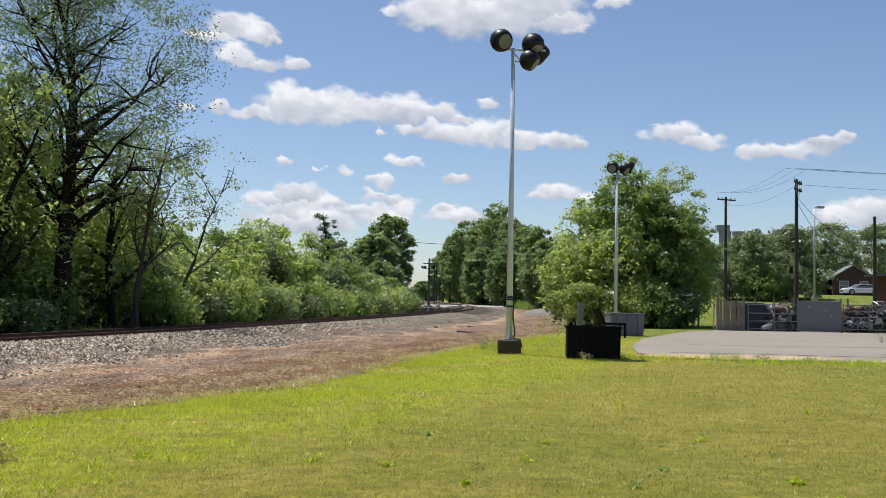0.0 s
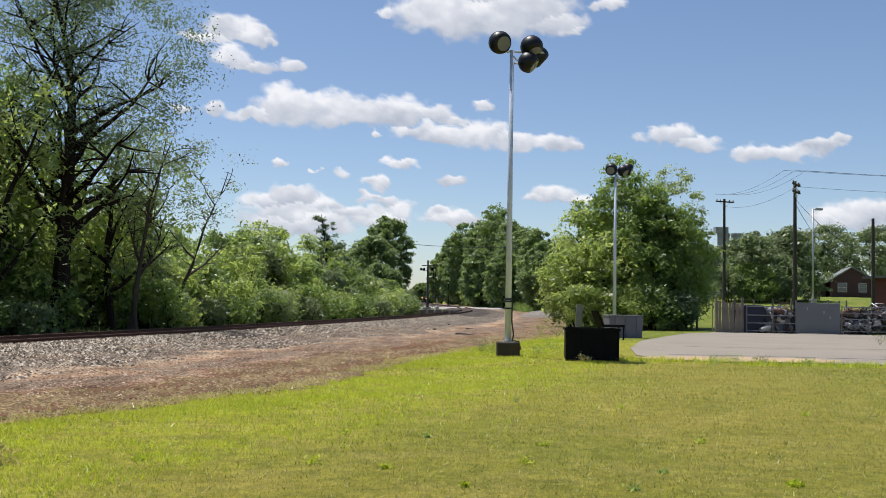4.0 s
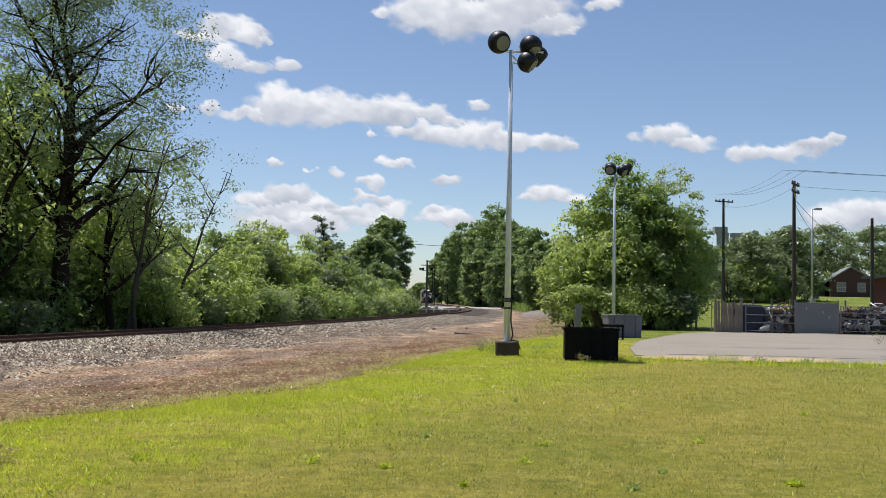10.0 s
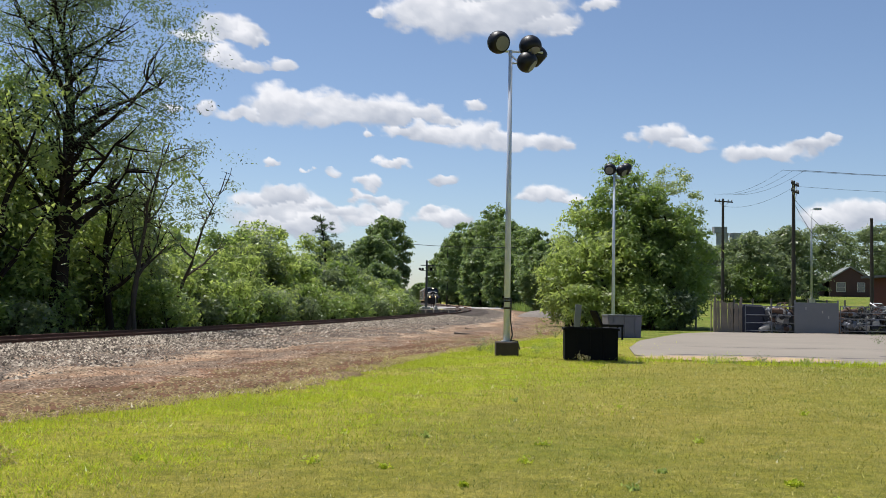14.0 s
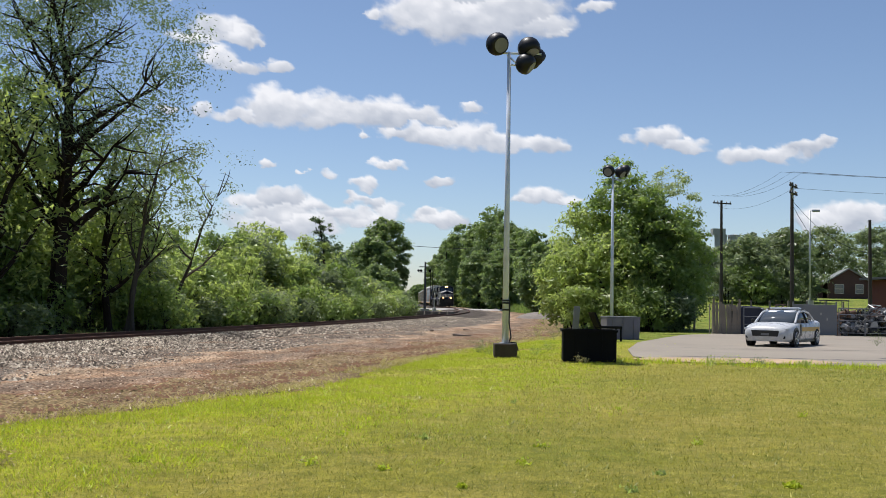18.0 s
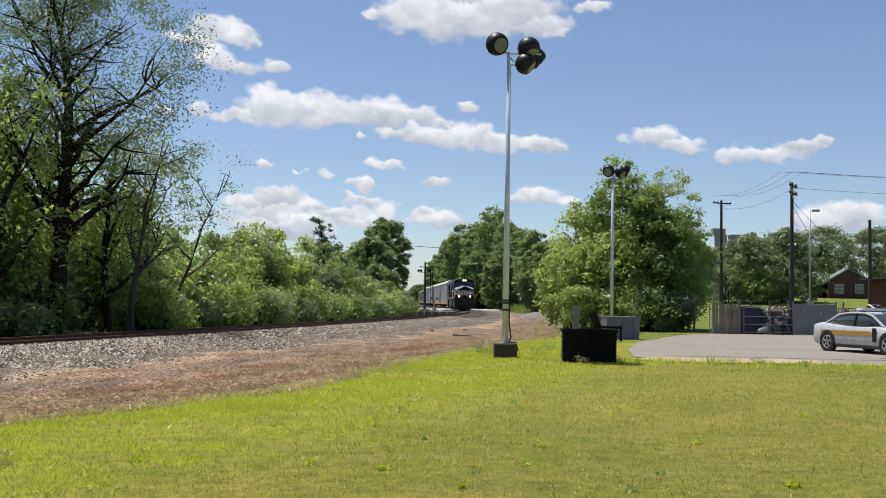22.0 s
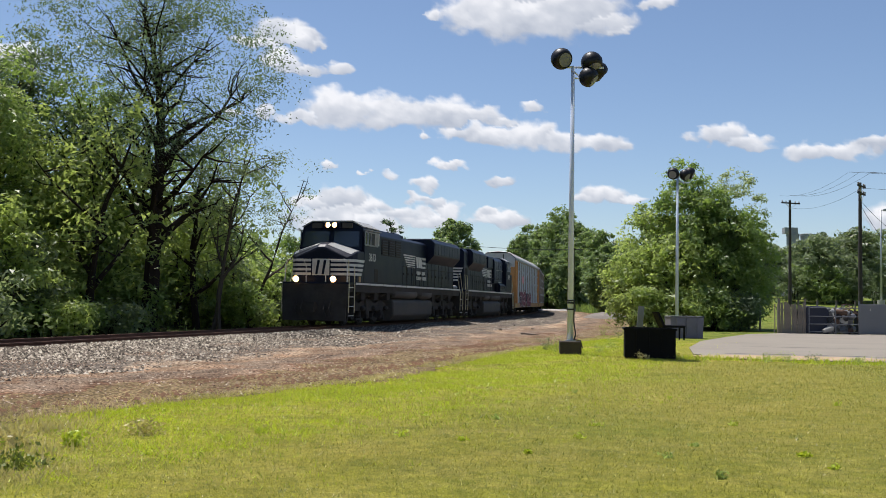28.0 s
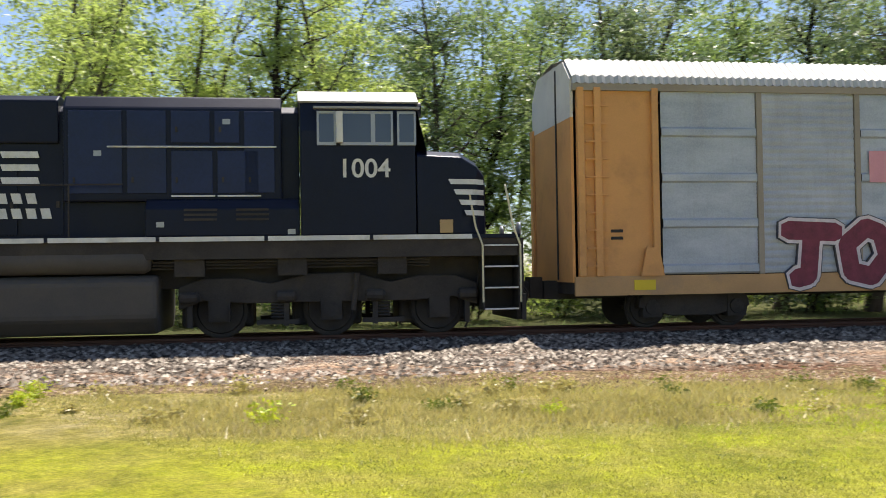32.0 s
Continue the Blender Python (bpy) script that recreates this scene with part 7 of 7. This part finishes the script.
part("body", Shape().prism([(-0.75, 0.0), (0.75, 0.0), (0.8, 1.0), (-0.8, 1.0)], "y", -0.55, 0.55), M_GREYBOX, sk, bevel=0.02)
part("lid", Shape().box(-0.82, 0.82, -0.58, 0.58, 1.003, 1.05), M_GATE, sk)
for xx in (-0.5, 0, 0.5):
    part("rib", Shape().box(xx - 0.03, xx + 0.03, -0.6, -0.55, 0.05, 0.95), M_GREYBOX, sk)

# ---- fenced scrap yard ----
fn = thing("board_fence", "weathered upright-board fence, leaning and uneven", "fence", at=pose(15.7, 58.6, 0.0))
fr = random.Random(8)
for k in range(10):
    h = 1.75 + fr.uniform(-0.08, 0.12)
    part("board", Shape().box(-0.07, 0.07, -0.015, 0.015, -0.05, h), M_FENCE, fn, at=pose(0.05 + k * 0.15, 0.02 * fr.random(), 0, 0, fr.uniform(-3, 2), 0))
for k in range(2):
    part("board", Shape().box(-0.07, 0.07, -0.015, 0.015, -0.05, 1.7 + fr.uniform(-0.1, 0.1)), M_FENCE, fn, at=pose(-0.05, 0.2 + k * 0.6, 0, 0, 0, 90))
for z in (0.4, 1.35):
    part("rail", Shape().box(0, 1.5, 0.04, 0.09, z, z + 0.09), M_FENCE, fn)
for xx in (0.0, 1.5):
    part("post", Shape().lathe([(0.07, -0.1), (0.06, 2.05)], "z", (xx, 0.12, 0), 8), M_FENCE, fn)


def pipe_panel(x, y, w, rails, label, turn=0):
    pp = thing("pipe_panel", label, "pipe gate", "pipe gates round the scrap", pose(x, y, 0.0, 0, 0, turn))
    for z in rails:
        part("rail", Shape().tube([(0, 0, z), (w, 0, z)], 0.028, 6), M_PIPE, pp)
    for xx in np.linspace(0, w, 3):
        part("upright", Shape().tube([(float(xx), 0.0, -0.05), (float(xx), 0.0, 1.65)], 0.03, 6), M_PIPE, pp)
    return pp


pipe_panel(17.35, 58.4, 3.0, (0.15, 0.6, 1.05, 1.55), "grey pipe gate before heaped scrap")
pipe_panel(22.8, 58.4, 3.0, (0.2, 0.55, 0.9, 1.25, 1.6), "grey pipe gate before heaped scrap")
pipe_panel(25.9, 58.4, 3.6, (0.2, 0.55, 0.9, 1.25, 1.6), "grey pipe gate before heaped scrap")
tp = thing("tarp_stack", "stack covered with a dark blue sheet behind the gate", "covered stack", at=pose(17.9, 59.3, 0))
part("sheet", Shape().prism([(-0.6, 0), (0.75, 0), (0.78, 1.3), (0.6, 1.62), (-0.5, 1.66), (-0.62, 1.4)], "y", -0.35, 0.6), M_TARP, tp, bevel=0.08)
wd = thing("white_drum", "white plastic tub lying in the scrap", "tub", at=pose(18.5, 58.75, 0.28, 0, 72, 20))
part("tub", Shape().lathe([(0.12, -0.3), (0.2, 0.3), (0.17, 0.3), (0.1, -0.25)], "z", sides=14), M_TRIM, wd)
gp = thing("sheet_gate", "flat grey sheet-metal gate panel with pale scuffs", "gate", at=pose(20.15, 58.3, 0))
part("sheet", Shape().box(0, 2.5, -0.02, 0.02, 0.06, 1.80), M_GATE, gp, bevel=0.01)
for xx in (0.02, 2.48):
    part("post", Shape().box(xx - 0.04, xx + 0.04, 0.025, 0.1, -0.05, 1.95), M_PIPE, gp)
for xx, zz in ((1.55, 1.2), (1.9, 0.9), (0.6, 1.4)):
    part("scuff", Shape().box(xx, xx + 0.06, -0.026, -0.021, zz, zz + 0.14), M_TRIM, gp)

SCRAP = [plain("scrap_rust", srgb(96, 74, 60), 0.85, var=0.3), plain("scrap_dark", srgb(38, 38, 42), 0.7, var=0.3), plain("scrap_pale", srgb(170, 168, 162), 0.6, var=0.15), plain("scrap_steel", srgb(120, 122, 126), 0.45, 0.5, var=0.2)]


def scrap_item(r, x, y, z, group):
    kind = r.randrange(4)
    m = pose(x, y, z, r.uniform(-30, 30), r.uniform(-30, 30), r.uniform(0, 180))
    mat = SCRAP[r.choice((0, 1, 1, 2, 3, 3))]
    if kind == 0:
        ob = thing("old_wheel", "old wheel in the scrap heap", "wheel", group, m)
        part("rim", Shape().lathe([(0.22, -0.06), (0.28, -0.05), (0.28, 0.05), (0.22, 0.06), (0.2, 0), (0.22, -0.06)], "y", sides=14, close=False), mat, ob)
        part("hub", Shape().lathe([(0.06, -0.07), (0.06, 0.07)], "y", sides=8).box(-0.2, 0.2, -0.015, 0.015, -0.02, 0.02).box(-0.02, 0.02, -0.015, 0.015, -0.2, 0.2), mat, ob)
    elif kind == 1:
        ob = thing("bent_frame", "bent steel frame in the scrap heap", "frame", group, m)
        part("bar", Shape().tube([(-0.5, 0, 0), (-0.4, 0.02, 0.4), (0.1, 0, 0.5), (0.45, 0, 0.1), (0.1, 0.03, -0.05)], 0.03, 5).tube([(-0.4, 0, 0.4), (0.45, 0, 0.1)], 0.025, 5), mat, ob)
    elif kind == 2:
        ob = thing("machine_part", "greasy machine part in the scrap heap", "machine part", group, m)
        part("casting", Shape().box(-0.25, 0.2, -0.18, 0.18, -0.15, 0.15).lathe([(0.12, 0.15), (0.14, 0.3), (0.08, 0.34)], "z", (0, 0, 0), 10), mat, ob, bevel=0.03)
        part("pulley", Shape().lathe([(0.13, 0.19), (0.1, 0.22), (0.13, 0.25)], "y", (0.05, 0, 0), 12), mat, ob)
    else:
        ob = thing("small_tank", "dented small tank in the scrap heap", "tank", group, m)
        part("shell", Shape().lathe([(0.04, -0.36), (0.15, -0.3), (0.16, 0.28), (0.05, 0.36)], "x", (0, 0, 0), 12), mat, ob, smooth=True)
    return ob


sr = random.Random(12)
for k in range(78):
    scrap_item(sr, sr.uniform(18.7, 20.0), sr.uniform(58.8, 59.8), 0.2 + 1.25 * (k % 5) / 5 + sr.uniform(0, 0.15), "scrap heap")
for k in range(150):
    scrap_item(sr, sr.uniform(22.8, 29.3), sr.uniform(58.8, 59.8), 0.2 + 1.3 * (k % 6) / 6 + sr.uniform(0, 0.15), "scrap heap")
fb = thing("back_fence", "dark plank fence behind the scrap", "fence", at=pose(17.0, 60.6, 0))
for k in range(42):
    part("board", Shape().box(k * 0.3, k * 0.3 + 0.28, -0.02, 0.02, -0.1, 1.35 + 0.12 * fr.random()), SCRAP[1], fb)
for k in range(9):
    ps = thing("fence_post", "weathered wooden post above the grass slope", "post", "wooden posts", pose(15.9 + k * 1.25, 64 + 0.2 * k, float(terrain(15.9 + k * 1.25, 64))))
    part("post", Shape().lathe([(0.07, -0.2), (0.06, 2.0)], "z", sides=7), M_FENCE, ps)

# ---- houses ----
def house(x, y, turn, w, d, eave, ridge, wall, roof, label, windows, trim=True):
    z = float(terrain(x, y))
    ho = thing("house", label, "house", at=pose(x, y, z, 0, 0, turn))
    part("wall", Shape().prism([(-w / 2, -0.3), (w / 2, -0.3), (w / 2, eave), (0, ridge), (-w / 2, eave)], "y", -d / 2, d / 2), wall, ho)
    for s in (-1, 1):
        part("roof", Shape().prism([(0, ridge + 0.04), (s * (w / 2 + 0.5), eave - 0.22), (s * (w / 2 + 0.5), eave - 0.06), (0, ridge + 0.22)], "y", -d / 2 - 0.4, d / 2 + 0.4), roof, ho)
    for xx, zz, ww, hh in windows:
        wn = part("window", Shape().box(xx - ww / 2, xx + ww / 2, -d / 2 - 0.03, -d / 2 - 0.005, zz, zz + hh), M_PANE, ho)
        f = Shape()
        for q in ((xx - ww / 2 - 0.09, xx + ww / 2 + 0.09, zz + hh, zz + hh + 0.09), (xx - ww / 2 - 0.09, xx + ww / 2 + 0.09, zz - 0.09, zz), (xx - ww / 2 - 0.09, xx - ww / 2, zz, zz + hh), (xx + ww / 2, xx + ww / 2 + 0.09, zz, zz + hh), (xx - ww / 2, xx + ww / 2, zz + hh / 2 - 0.03, zz + hh / 2 + 0.03)):
            f.box(q[0], q[1], -d / 2 - 0.06, -d / 2 - 0.032, q[2], q[3])
        part("frame", f, M_TRIM, wn)
    return ho


h1 = house(59.4, 150, -14, 5.6, 9, 2.5, 4.3, M_BRICK, M_SHINGLE, "small dark-brick bungalow with a grey gabled roof", ((-1.3, 0.9, 1.1, 1.2), (1.4, 0.9, 0.9, 1.2)))
part("carport_wall", Shape().box(-5.6, -3.35, -3, 5, -0.3, 2.2), M_BRICK, h1)
part("carport_roof", Shape().prism([(-6.0, 2.2), (-3.3, 2.35), (-3.3, 2.55), (-6.0, 2.4)], "y", -3.4, 5.4), M_SHINGLE, h1)
h2 = house(35.5, 142, 5, 8.5, 9, 2.5, 4.5, M_CREAM, M_SHINGLE, "white porch-fronted house behind the trees", ((-2.5, 0.8, 1, 1.3), (1.0, 0.8, 1, 1.3)))
for xx in (-3.8, -1.2, 1.2, 3.8):
    part("porch_post", Shape().box(xx - 0.12, xx + 0.12, -6.3, -6.1, -0.1, 2.3), M_TRIM, h2)
part("porch_roof", Shape().prism([(-4.4, 2.3), (4.4, 2.3), (4.4, 2.55), (-4.4, 2.55)], "y", -6.5, -4.5), M_SHINGLE, h2)
rb = thing("red_shed", "red-sided shed with a dark overhanging flat roof", "shed", at=pose(39.7, 86, float(terrain(38.8, 86)) + 0.3))
part("wall", Shape().box(-2.2, 5, -3, 3, 0, 3.0), M_RED, rb)
part("roof", Shape().prism([(-3.0, 3.0), (5.5, 3.3), (5.5, 3.55), (-3.0, 3.2)], "y", -3.8, 3.4), M_DARKROOF, rb)
part("post", Shape().box(-2.75, -2.6, -3.6, -3.45, 0, 3.0), M_TRIM, rb)
si = thing("grain_silos", "pale grey concrete silos far behind the trees", "silo", at=pose(74, 270, 0))
for xx in (0, 3.6):
    part("silo", Shape().lathe([(1.6, 0), (1.6, 20), (1.7, 20.0), (1.7, 20.6), (0.2, 20.8)], "z", (xx, 0, 0), 16), M_SILO, si)
part("headhouse", Shape().box(-2.4, 1.0, -1.2, 1.2, 20.6, 22.2), M_SILO, si)

# ---- vehicles ----
M_CARW = plain("car_silver", (0.46, 0.47, 0.48), 0.28, var=0.03, bump=0)
M_TYRE = plain("tyre_rubber", (0.015, 0.015, 0.016), 0.85, var=0.2)
M_RIM = plain("alloy_rim", (0.55, 0.56, 0.58), 0.35, 0.8, var=0.1, bump=0)
M_CARG = glass("car_glass", (0.05, 0.06, 0.07), 0.04)
M_TRIMK = plain("black_trim", (0.012, 0.012, 0.013), 0.45, var=0.1, bump=0)
M_GOLD = plain("gold_stripe", srgb(176, 138, 62), 0.45, var=0.05, bump=0)
M_LAMPG = plain("headlamp_lens", (0.55, 0.57, 0.60), 0.15, var=0.05, bump=0)
M_TAIL = plain("tail_lamp", (0.25, 0.01, 0.01), 0.2, var=0.05, bump=0)


def loft(stations, ring):
    """Skin through cross-sections: ring(station) gives the points of one."""
    sh = Shape()
    rows = [ring(*s) for s in stations]
    n = len(rows[0])
    v = [p for r in rows for p in r]
    f = [(i * n + k, i * n + (k + 1) % n, (i + 1) * n + (k + 1) % n, (i + 1) * n + k) for i in range(len(rows) - 1) for k in range(n)]
    f += [tuple(range(n))[::-1], tuple(range((len(rows) - 1) * n, len(rows) * n))]
    return sh.add(v, f)


def sedan(label, paint, patrol=True):
    """Front towards +x, tyres on z 0."""
    ca = thing("car", label, "car")

    def ring(x, w, z0, z1, z2):
        zm = (z0 + z1) / 2 + 0.06
        return [(x, -w * 0.9, z0), (x, -w, z0 + 0.14), (x, -w, zm), (x, -w * 0.975, z1 - 0.07), (x, -w * 0.90, z1), (x, -w * 0.5, z2), (x, 0, z2 + 0.01), (x, w * 0.5, z2), (x, w * 0.90, z1), (x, w * 0.975, z1 - 0.07), (x, w, zm), (x, w, z0 + 0.14), (x, w * 0.9, z0)]

    body = loft([(-2.52, 0.74, 0.42, 0.86, 0.90), (-2.42, 0.86, 0.28, 0.98, 1.03), (-2.1, 0.93, 0.24, 1.02, 1.08), (-1.5, 0.95, 0.22, 1.00, 1.06), (-0.9, 0.95, 0.2, 0.97, 0.98), (0.5, 0.95, 0.2, 0.95, 0.96), (1.1, 0.95, 0.2, 0.94, 0.98), (1.7, 0.94, 0.22, 0.88, 0.94), (2.2, 0.91, 0.22, 0.80, 0.87), (2.44, 0.83, 0.24, 0.72, 0.78), (2.52, 0.70, 0.30, 0.62, 0.66)], ring)
    part("body", body, paint, ca, smooth=True, bevel=0.0)

    def cabin(x, w, z0, z1):
        return [(x, -w, z0), (x, -w * 0.80, z1 - 0.05), (x, -w * 0.66, z1), (x, 0, z1 + 0.02), (x, w * 0.66, z1), (x, w * 0.80, z1 - 0.05), (x, w, z0)]

    gl = loft([(-1.85, 0.78, 0.98, 1.03), (-1.15, 0.86, 0.95, 1.38), (-0.5, 0.88, 0.94, 1.45), (0.2, 0.88, 0.93, 1.44), (0.55, 0.87, 0.93, 1.36), (1.25, 0.80, 0.90, 0.98)], cabin)
    part("glasshouse", gl, M_CARG, ca, "dark tinted glass", smooth=True)
    part("roof_panel", loft([(-1.15, 0.66, 1.37, 1.392), (-0.5, 0.70, 1.43, 1.468), (0.2, 0.70, 1.42, 1.458), (0.5, 0.68, 1.36, 1.385)], lambda x, w, a, b: [(x, -w, a), (x, -w * 0.6, b), (x, w * 0.6, b), (x, w, a)]), paint, ca, smooth=True)
    for s in (-1, 1):
        part("pillar", Shape().tube([(1.22, s * 0.80, 0.94), (0.55, s * 0.72, 1.33), (0.2, s * 0.71, 1.41), (-0.5, s * 0.71, 1.42), (-1.15, s * 0.70, 1.35), (-1.85, s * 0.74, 1.02)], 0.045, 6), paint, ca)
        part("door_pillar", Shape().tube([(-0.2, s * 0.90, 0.95), (-0.22, s * 0.72, 1.41)], 0.035, 5), M_TRIMK, ca)
        part("mirror", Shape().box(0.72, 0.88, min(s * 0.93, s * 1.08), max(s * 0.93, s * 1.08), 0.95, 1.08), M_TRIMK, ca, bevel=0.03)
        part("headlight", Shape().box(2.28, 2.44, min(s * 0.52, s * 0.86), max(s * 0.52, s * 0.86), 0.66, 0.76), M_LAMPG, ca, bevel=0.02)
        part("bumper_vent", Shape().box(2.40, 2.50, min(s * 0.52, s * 0.78), max(s * 0.52, s * 0.78), 0.34, 0.44), M_TRIMK, ca)
        part("tail_light", Shape().box(-2.50, -2.40, min(s * 0.4, s * 0.78), max(s * 0.4, s * 0.78), 0.78, 0.92), M_TAIL, ca)
        if patrol:
            part("side_stripe", Shape().box(-1.9, 0.75, min(s * 0.952, s * 0.962), max(s * 0.952, s * 0.962), 0.62, 0.78), M_GOLD, ca, "gold side stripe")
            part("door_mark", Shape().box(0.8, 1.0, min(s * 0.95, s * 0.96), max(s * 0.95, s * 0.96), 0.42, 0.9), M_TRIMK, ca)
        part("sill", Shape().box(-1.1, 1.15, min(s * 0.90, s * 0.955), max(s * 0.90, s * 0.955), 0.18, 0.26), M_TRIMK, ca)
        for x0 in (1.53, -1.53):
            part("wheel_arch", Shape().lathe([(0.41, -0.02), (0.41, 0.012)], "y", (x0, s * 0.945, 0.37), 20), M_TRIMK, ca)
            wh = new("wheel")
            wh.parent = ca
            wh.matrix_basis = pose(x0, s * 0.86, 0.355)
            part("tyre", Shape().lathe([(0.24, -0.11), (0.33, -0.12), (0.355, -0.09), (0.355, 0.09), (0.33, 0.12), (0.24, 0.11)], "y", sides=22), M_TYRE, wh, smooth=False)
            rim = Shape().lathe([(0.245, 0.10 * s), (0.235, 0.125 * s), (0.215, 0.11 * s), (0.21, 0.06 * s)], "y", sides=20, close=False)
            for k in range(5):
                a = k * math.tau / 5
                rim.prism([(0.22 * math.cos(a - 0.14), 0.22 * math.sin(a - 0.14)), (0.22 * math.cos(a + 0.14), 0.22 * math.sin(a + 0.14)), (0.05 * math.cos(a + 0.6), 0.05 * math.sin(a + 0.6)), (0.05 * math.cos(a - 0.6), 0.05 * math.sin(a - 0.6))], "y", s * 0.09, s * 0.122)
            part("rim", rim, M_RIM, wh)
    part("grille", Shape().prism([(-0.5, 0.42), (0.5, 0.42), (0.56, 0.66), (-0.56, 0.66)], "x", 2.44, 2.535), M_TRIMK, ca, bevel=0.02)
    part("lower_lip", Shape().box(2.38, 2.5, -0.66, 0.66, 0.24, 0.28), paint, ca)
    part("plate_bar", Shape().box(2.535, 2.545, -0.16, 0.16, 0.46, 0.55), M_GATE, ca, "plain number-plate bar")
    if patrol:
        part("light_bar", Shape().prism([(-0.58, 1.49), (0.58, 1.49), (0.62, 1.53), (0.58, 1.58), (-0.58, 1.58), (-0.62, 1.53)], "x", -0.42, -0.12), M_LAMPG, ca, "flat clear roof light bar", bevel=0.015)
        part("light_bar_foot", Shape().box(-0.36, -0.18, -0.5, 0.5, 1.455, 1.495), M_TRIMK, ca)
    return ca


patrol_car = sedan("white saloon patrol car with gold stripes and roof light bar", M_CARW)
far_car = sedan("plain white saloon car on the back street", M_CARW, False)
cart = thing("utility_cart", "dark open utility cart with a flat canopy", "utility cart")
part("body", Shape().prism([(-1.2, 0.35), (1.2, 0.35), (1.25, 0.8), (0.6, 0.95), (-0.2, 0.75), (-1.2, 0.85)], "y", -0.65, 0.65), M_TRIMK, cart, bevel=0.04)
part("canopy", Shape().box(-0.9, 0.8, -0.68, 0.68, 1.85, 1.93), M_DARKROOF, cart, bevel=0.03)
part("seat", Shape().box(-0.75, -0.1, -0.55, 0.55, 0.8, 1.0).box(-0.85, -0.7, -0.55, 0.55, 1.0, 1.4), M_CREAM, cart, "pale bench seat", bevel=0.04)
for xx, yy in ((-0.85, -0.6), (0.75, -0.6), (-0.85, 0.6), (0.75, 0.6)):
    part("canopy_post", Shape().tube([(xx, yy, 0.8), (xx * 0.98, yy, 1.86)], 0.025, 5), M_PIPE, cart)
    part("wheel", Shape().lathe([(0.1, -0.1), (0.28, -0.11), (0.3, 0), (0.28, 0.11), (0.1, 0.1)], "y", (xx, yy, 0.3), 14), M_TYRE, cart)

# ---- what moves ----
# seconds, tangent of the bearing (right), distance ahead, degrees by which the nose is turned off the eye's line
DRIVE = [(0, 0.80, 50, 75), (11.5, 0.80, 50, 75), (13.5, 0.56, 49, 62), (14.5, 0.478, 48, 52), (15.5, 0.425, 46.6, 42), (16.5, 0.38, 45.3, 35), (17, 0.3628, 44.4, 29), (17.5, 0.3483, 43.3, 24), (18, 0.3361, 42.4, 16), (18.5, 0.3311, 41.3, 9),
         (19, 0.3317, 40.1, 0), (19.5, 0.340, 39.6, -8), (20, 0.3517, 39.0, -17), (20.5, 0.3672, 38.1, -24), (21, 0.3878, 37.4, -30), (21.5, 0.412, 36.7, -36), (22.5, 0.447, 36.1, -46), (23, 0.4756, 35.9, -52), (24, 0.56, 35.6, -62), (26, 0.80, 35.5, -75), (32, 0.80, 35.5, -75)]


def car_row(t, k, y, a):
    x = k * y
    return x, y, math.degrees(math.atan2(-y, -x)) - a


def motions():
    ride(loco_lead, 11.25, 7.1)
    ride(loco_second, 11.25 + 22.3, 7.1, True)
    for i, r in enumerate(racks):
        ride(r, 11.25 + 22.1 + 11.25 + RL + 0.75 + i * (2 * RL + 1.7), RL - 2.6)
    walk(clouds, [(0, pose(0, 0, 0, 0, 0, -0.48)), (32, pose(0, 0, 0, 0, 0, 0.78))])
    rows = [(t, *car_row(t, k, y, a)) for t, k, y, a in DRIVE]
    walk(patrol_car, [(t, pose(x, y, 0.03, 0, 0, a)) for t, x, y, a in rows])
    run, turn = 0.0, []
    fine = [(11.5 + i * 0.1) for i in range(146)]
    tt = [r[0] for r in rows]
    xs, ys = [r[1] for r in rows], [r[2] for r in rows]
    px, py = np.interp(fine, tt, xs), np.interp(fine, tt, ys)
    for i, t in enumerate(fine):
        if i:
            run += math.hypot(px[i] - px[i - 1], py[i] - py[i - 1])
        turn.append((t, math.degrees(run / 0.355)))
    turn = [(0, 0.0)] + turn + [(32, turn[-1][1])]
    for w in [o for o in patrol_car.children if o.name.startswith("wheel") and not o.data]:
        at = w.matrix_basis.translation.copy()
        walk(w, [(t, pose(at.x, at.y, at.z, 0, a, 0)) for t, a in turn])
    z = float(terrain(54, 135)) + 0.05
    walk(far_car, [(0, pose(54.6, 134, z, 0, 0, 180)), (1, pose(52.2, 134, z, 0, 0, 180)), (3, pose(44, 134, z, 0, 0, 180)), (6, pose(24, 134, z, 0, 0, 180)), (32, pose(22, 134, z, 0, 0, 180))])
    zc = float(terrain(28, 74))
    walk(cart, [(0, pose(36, 73.5, zc, 0, 0, 180)), (15, pose(34, 73.5, zc, 0, 0, 180)), (16.5, pose(28.3, 73.5, zc, 0, 0, 180)), (17.5, pose(28.2, 73.5, zc, 0, 0, 180)), (18.5, pose(29.0, 73.5, zc, 0, 0, 180)), (20, pose(33.5, 73.5, zc, 0, 0, 180)), (32, pose(36, 73.5, zc, 0, 0, 180))])


motions()
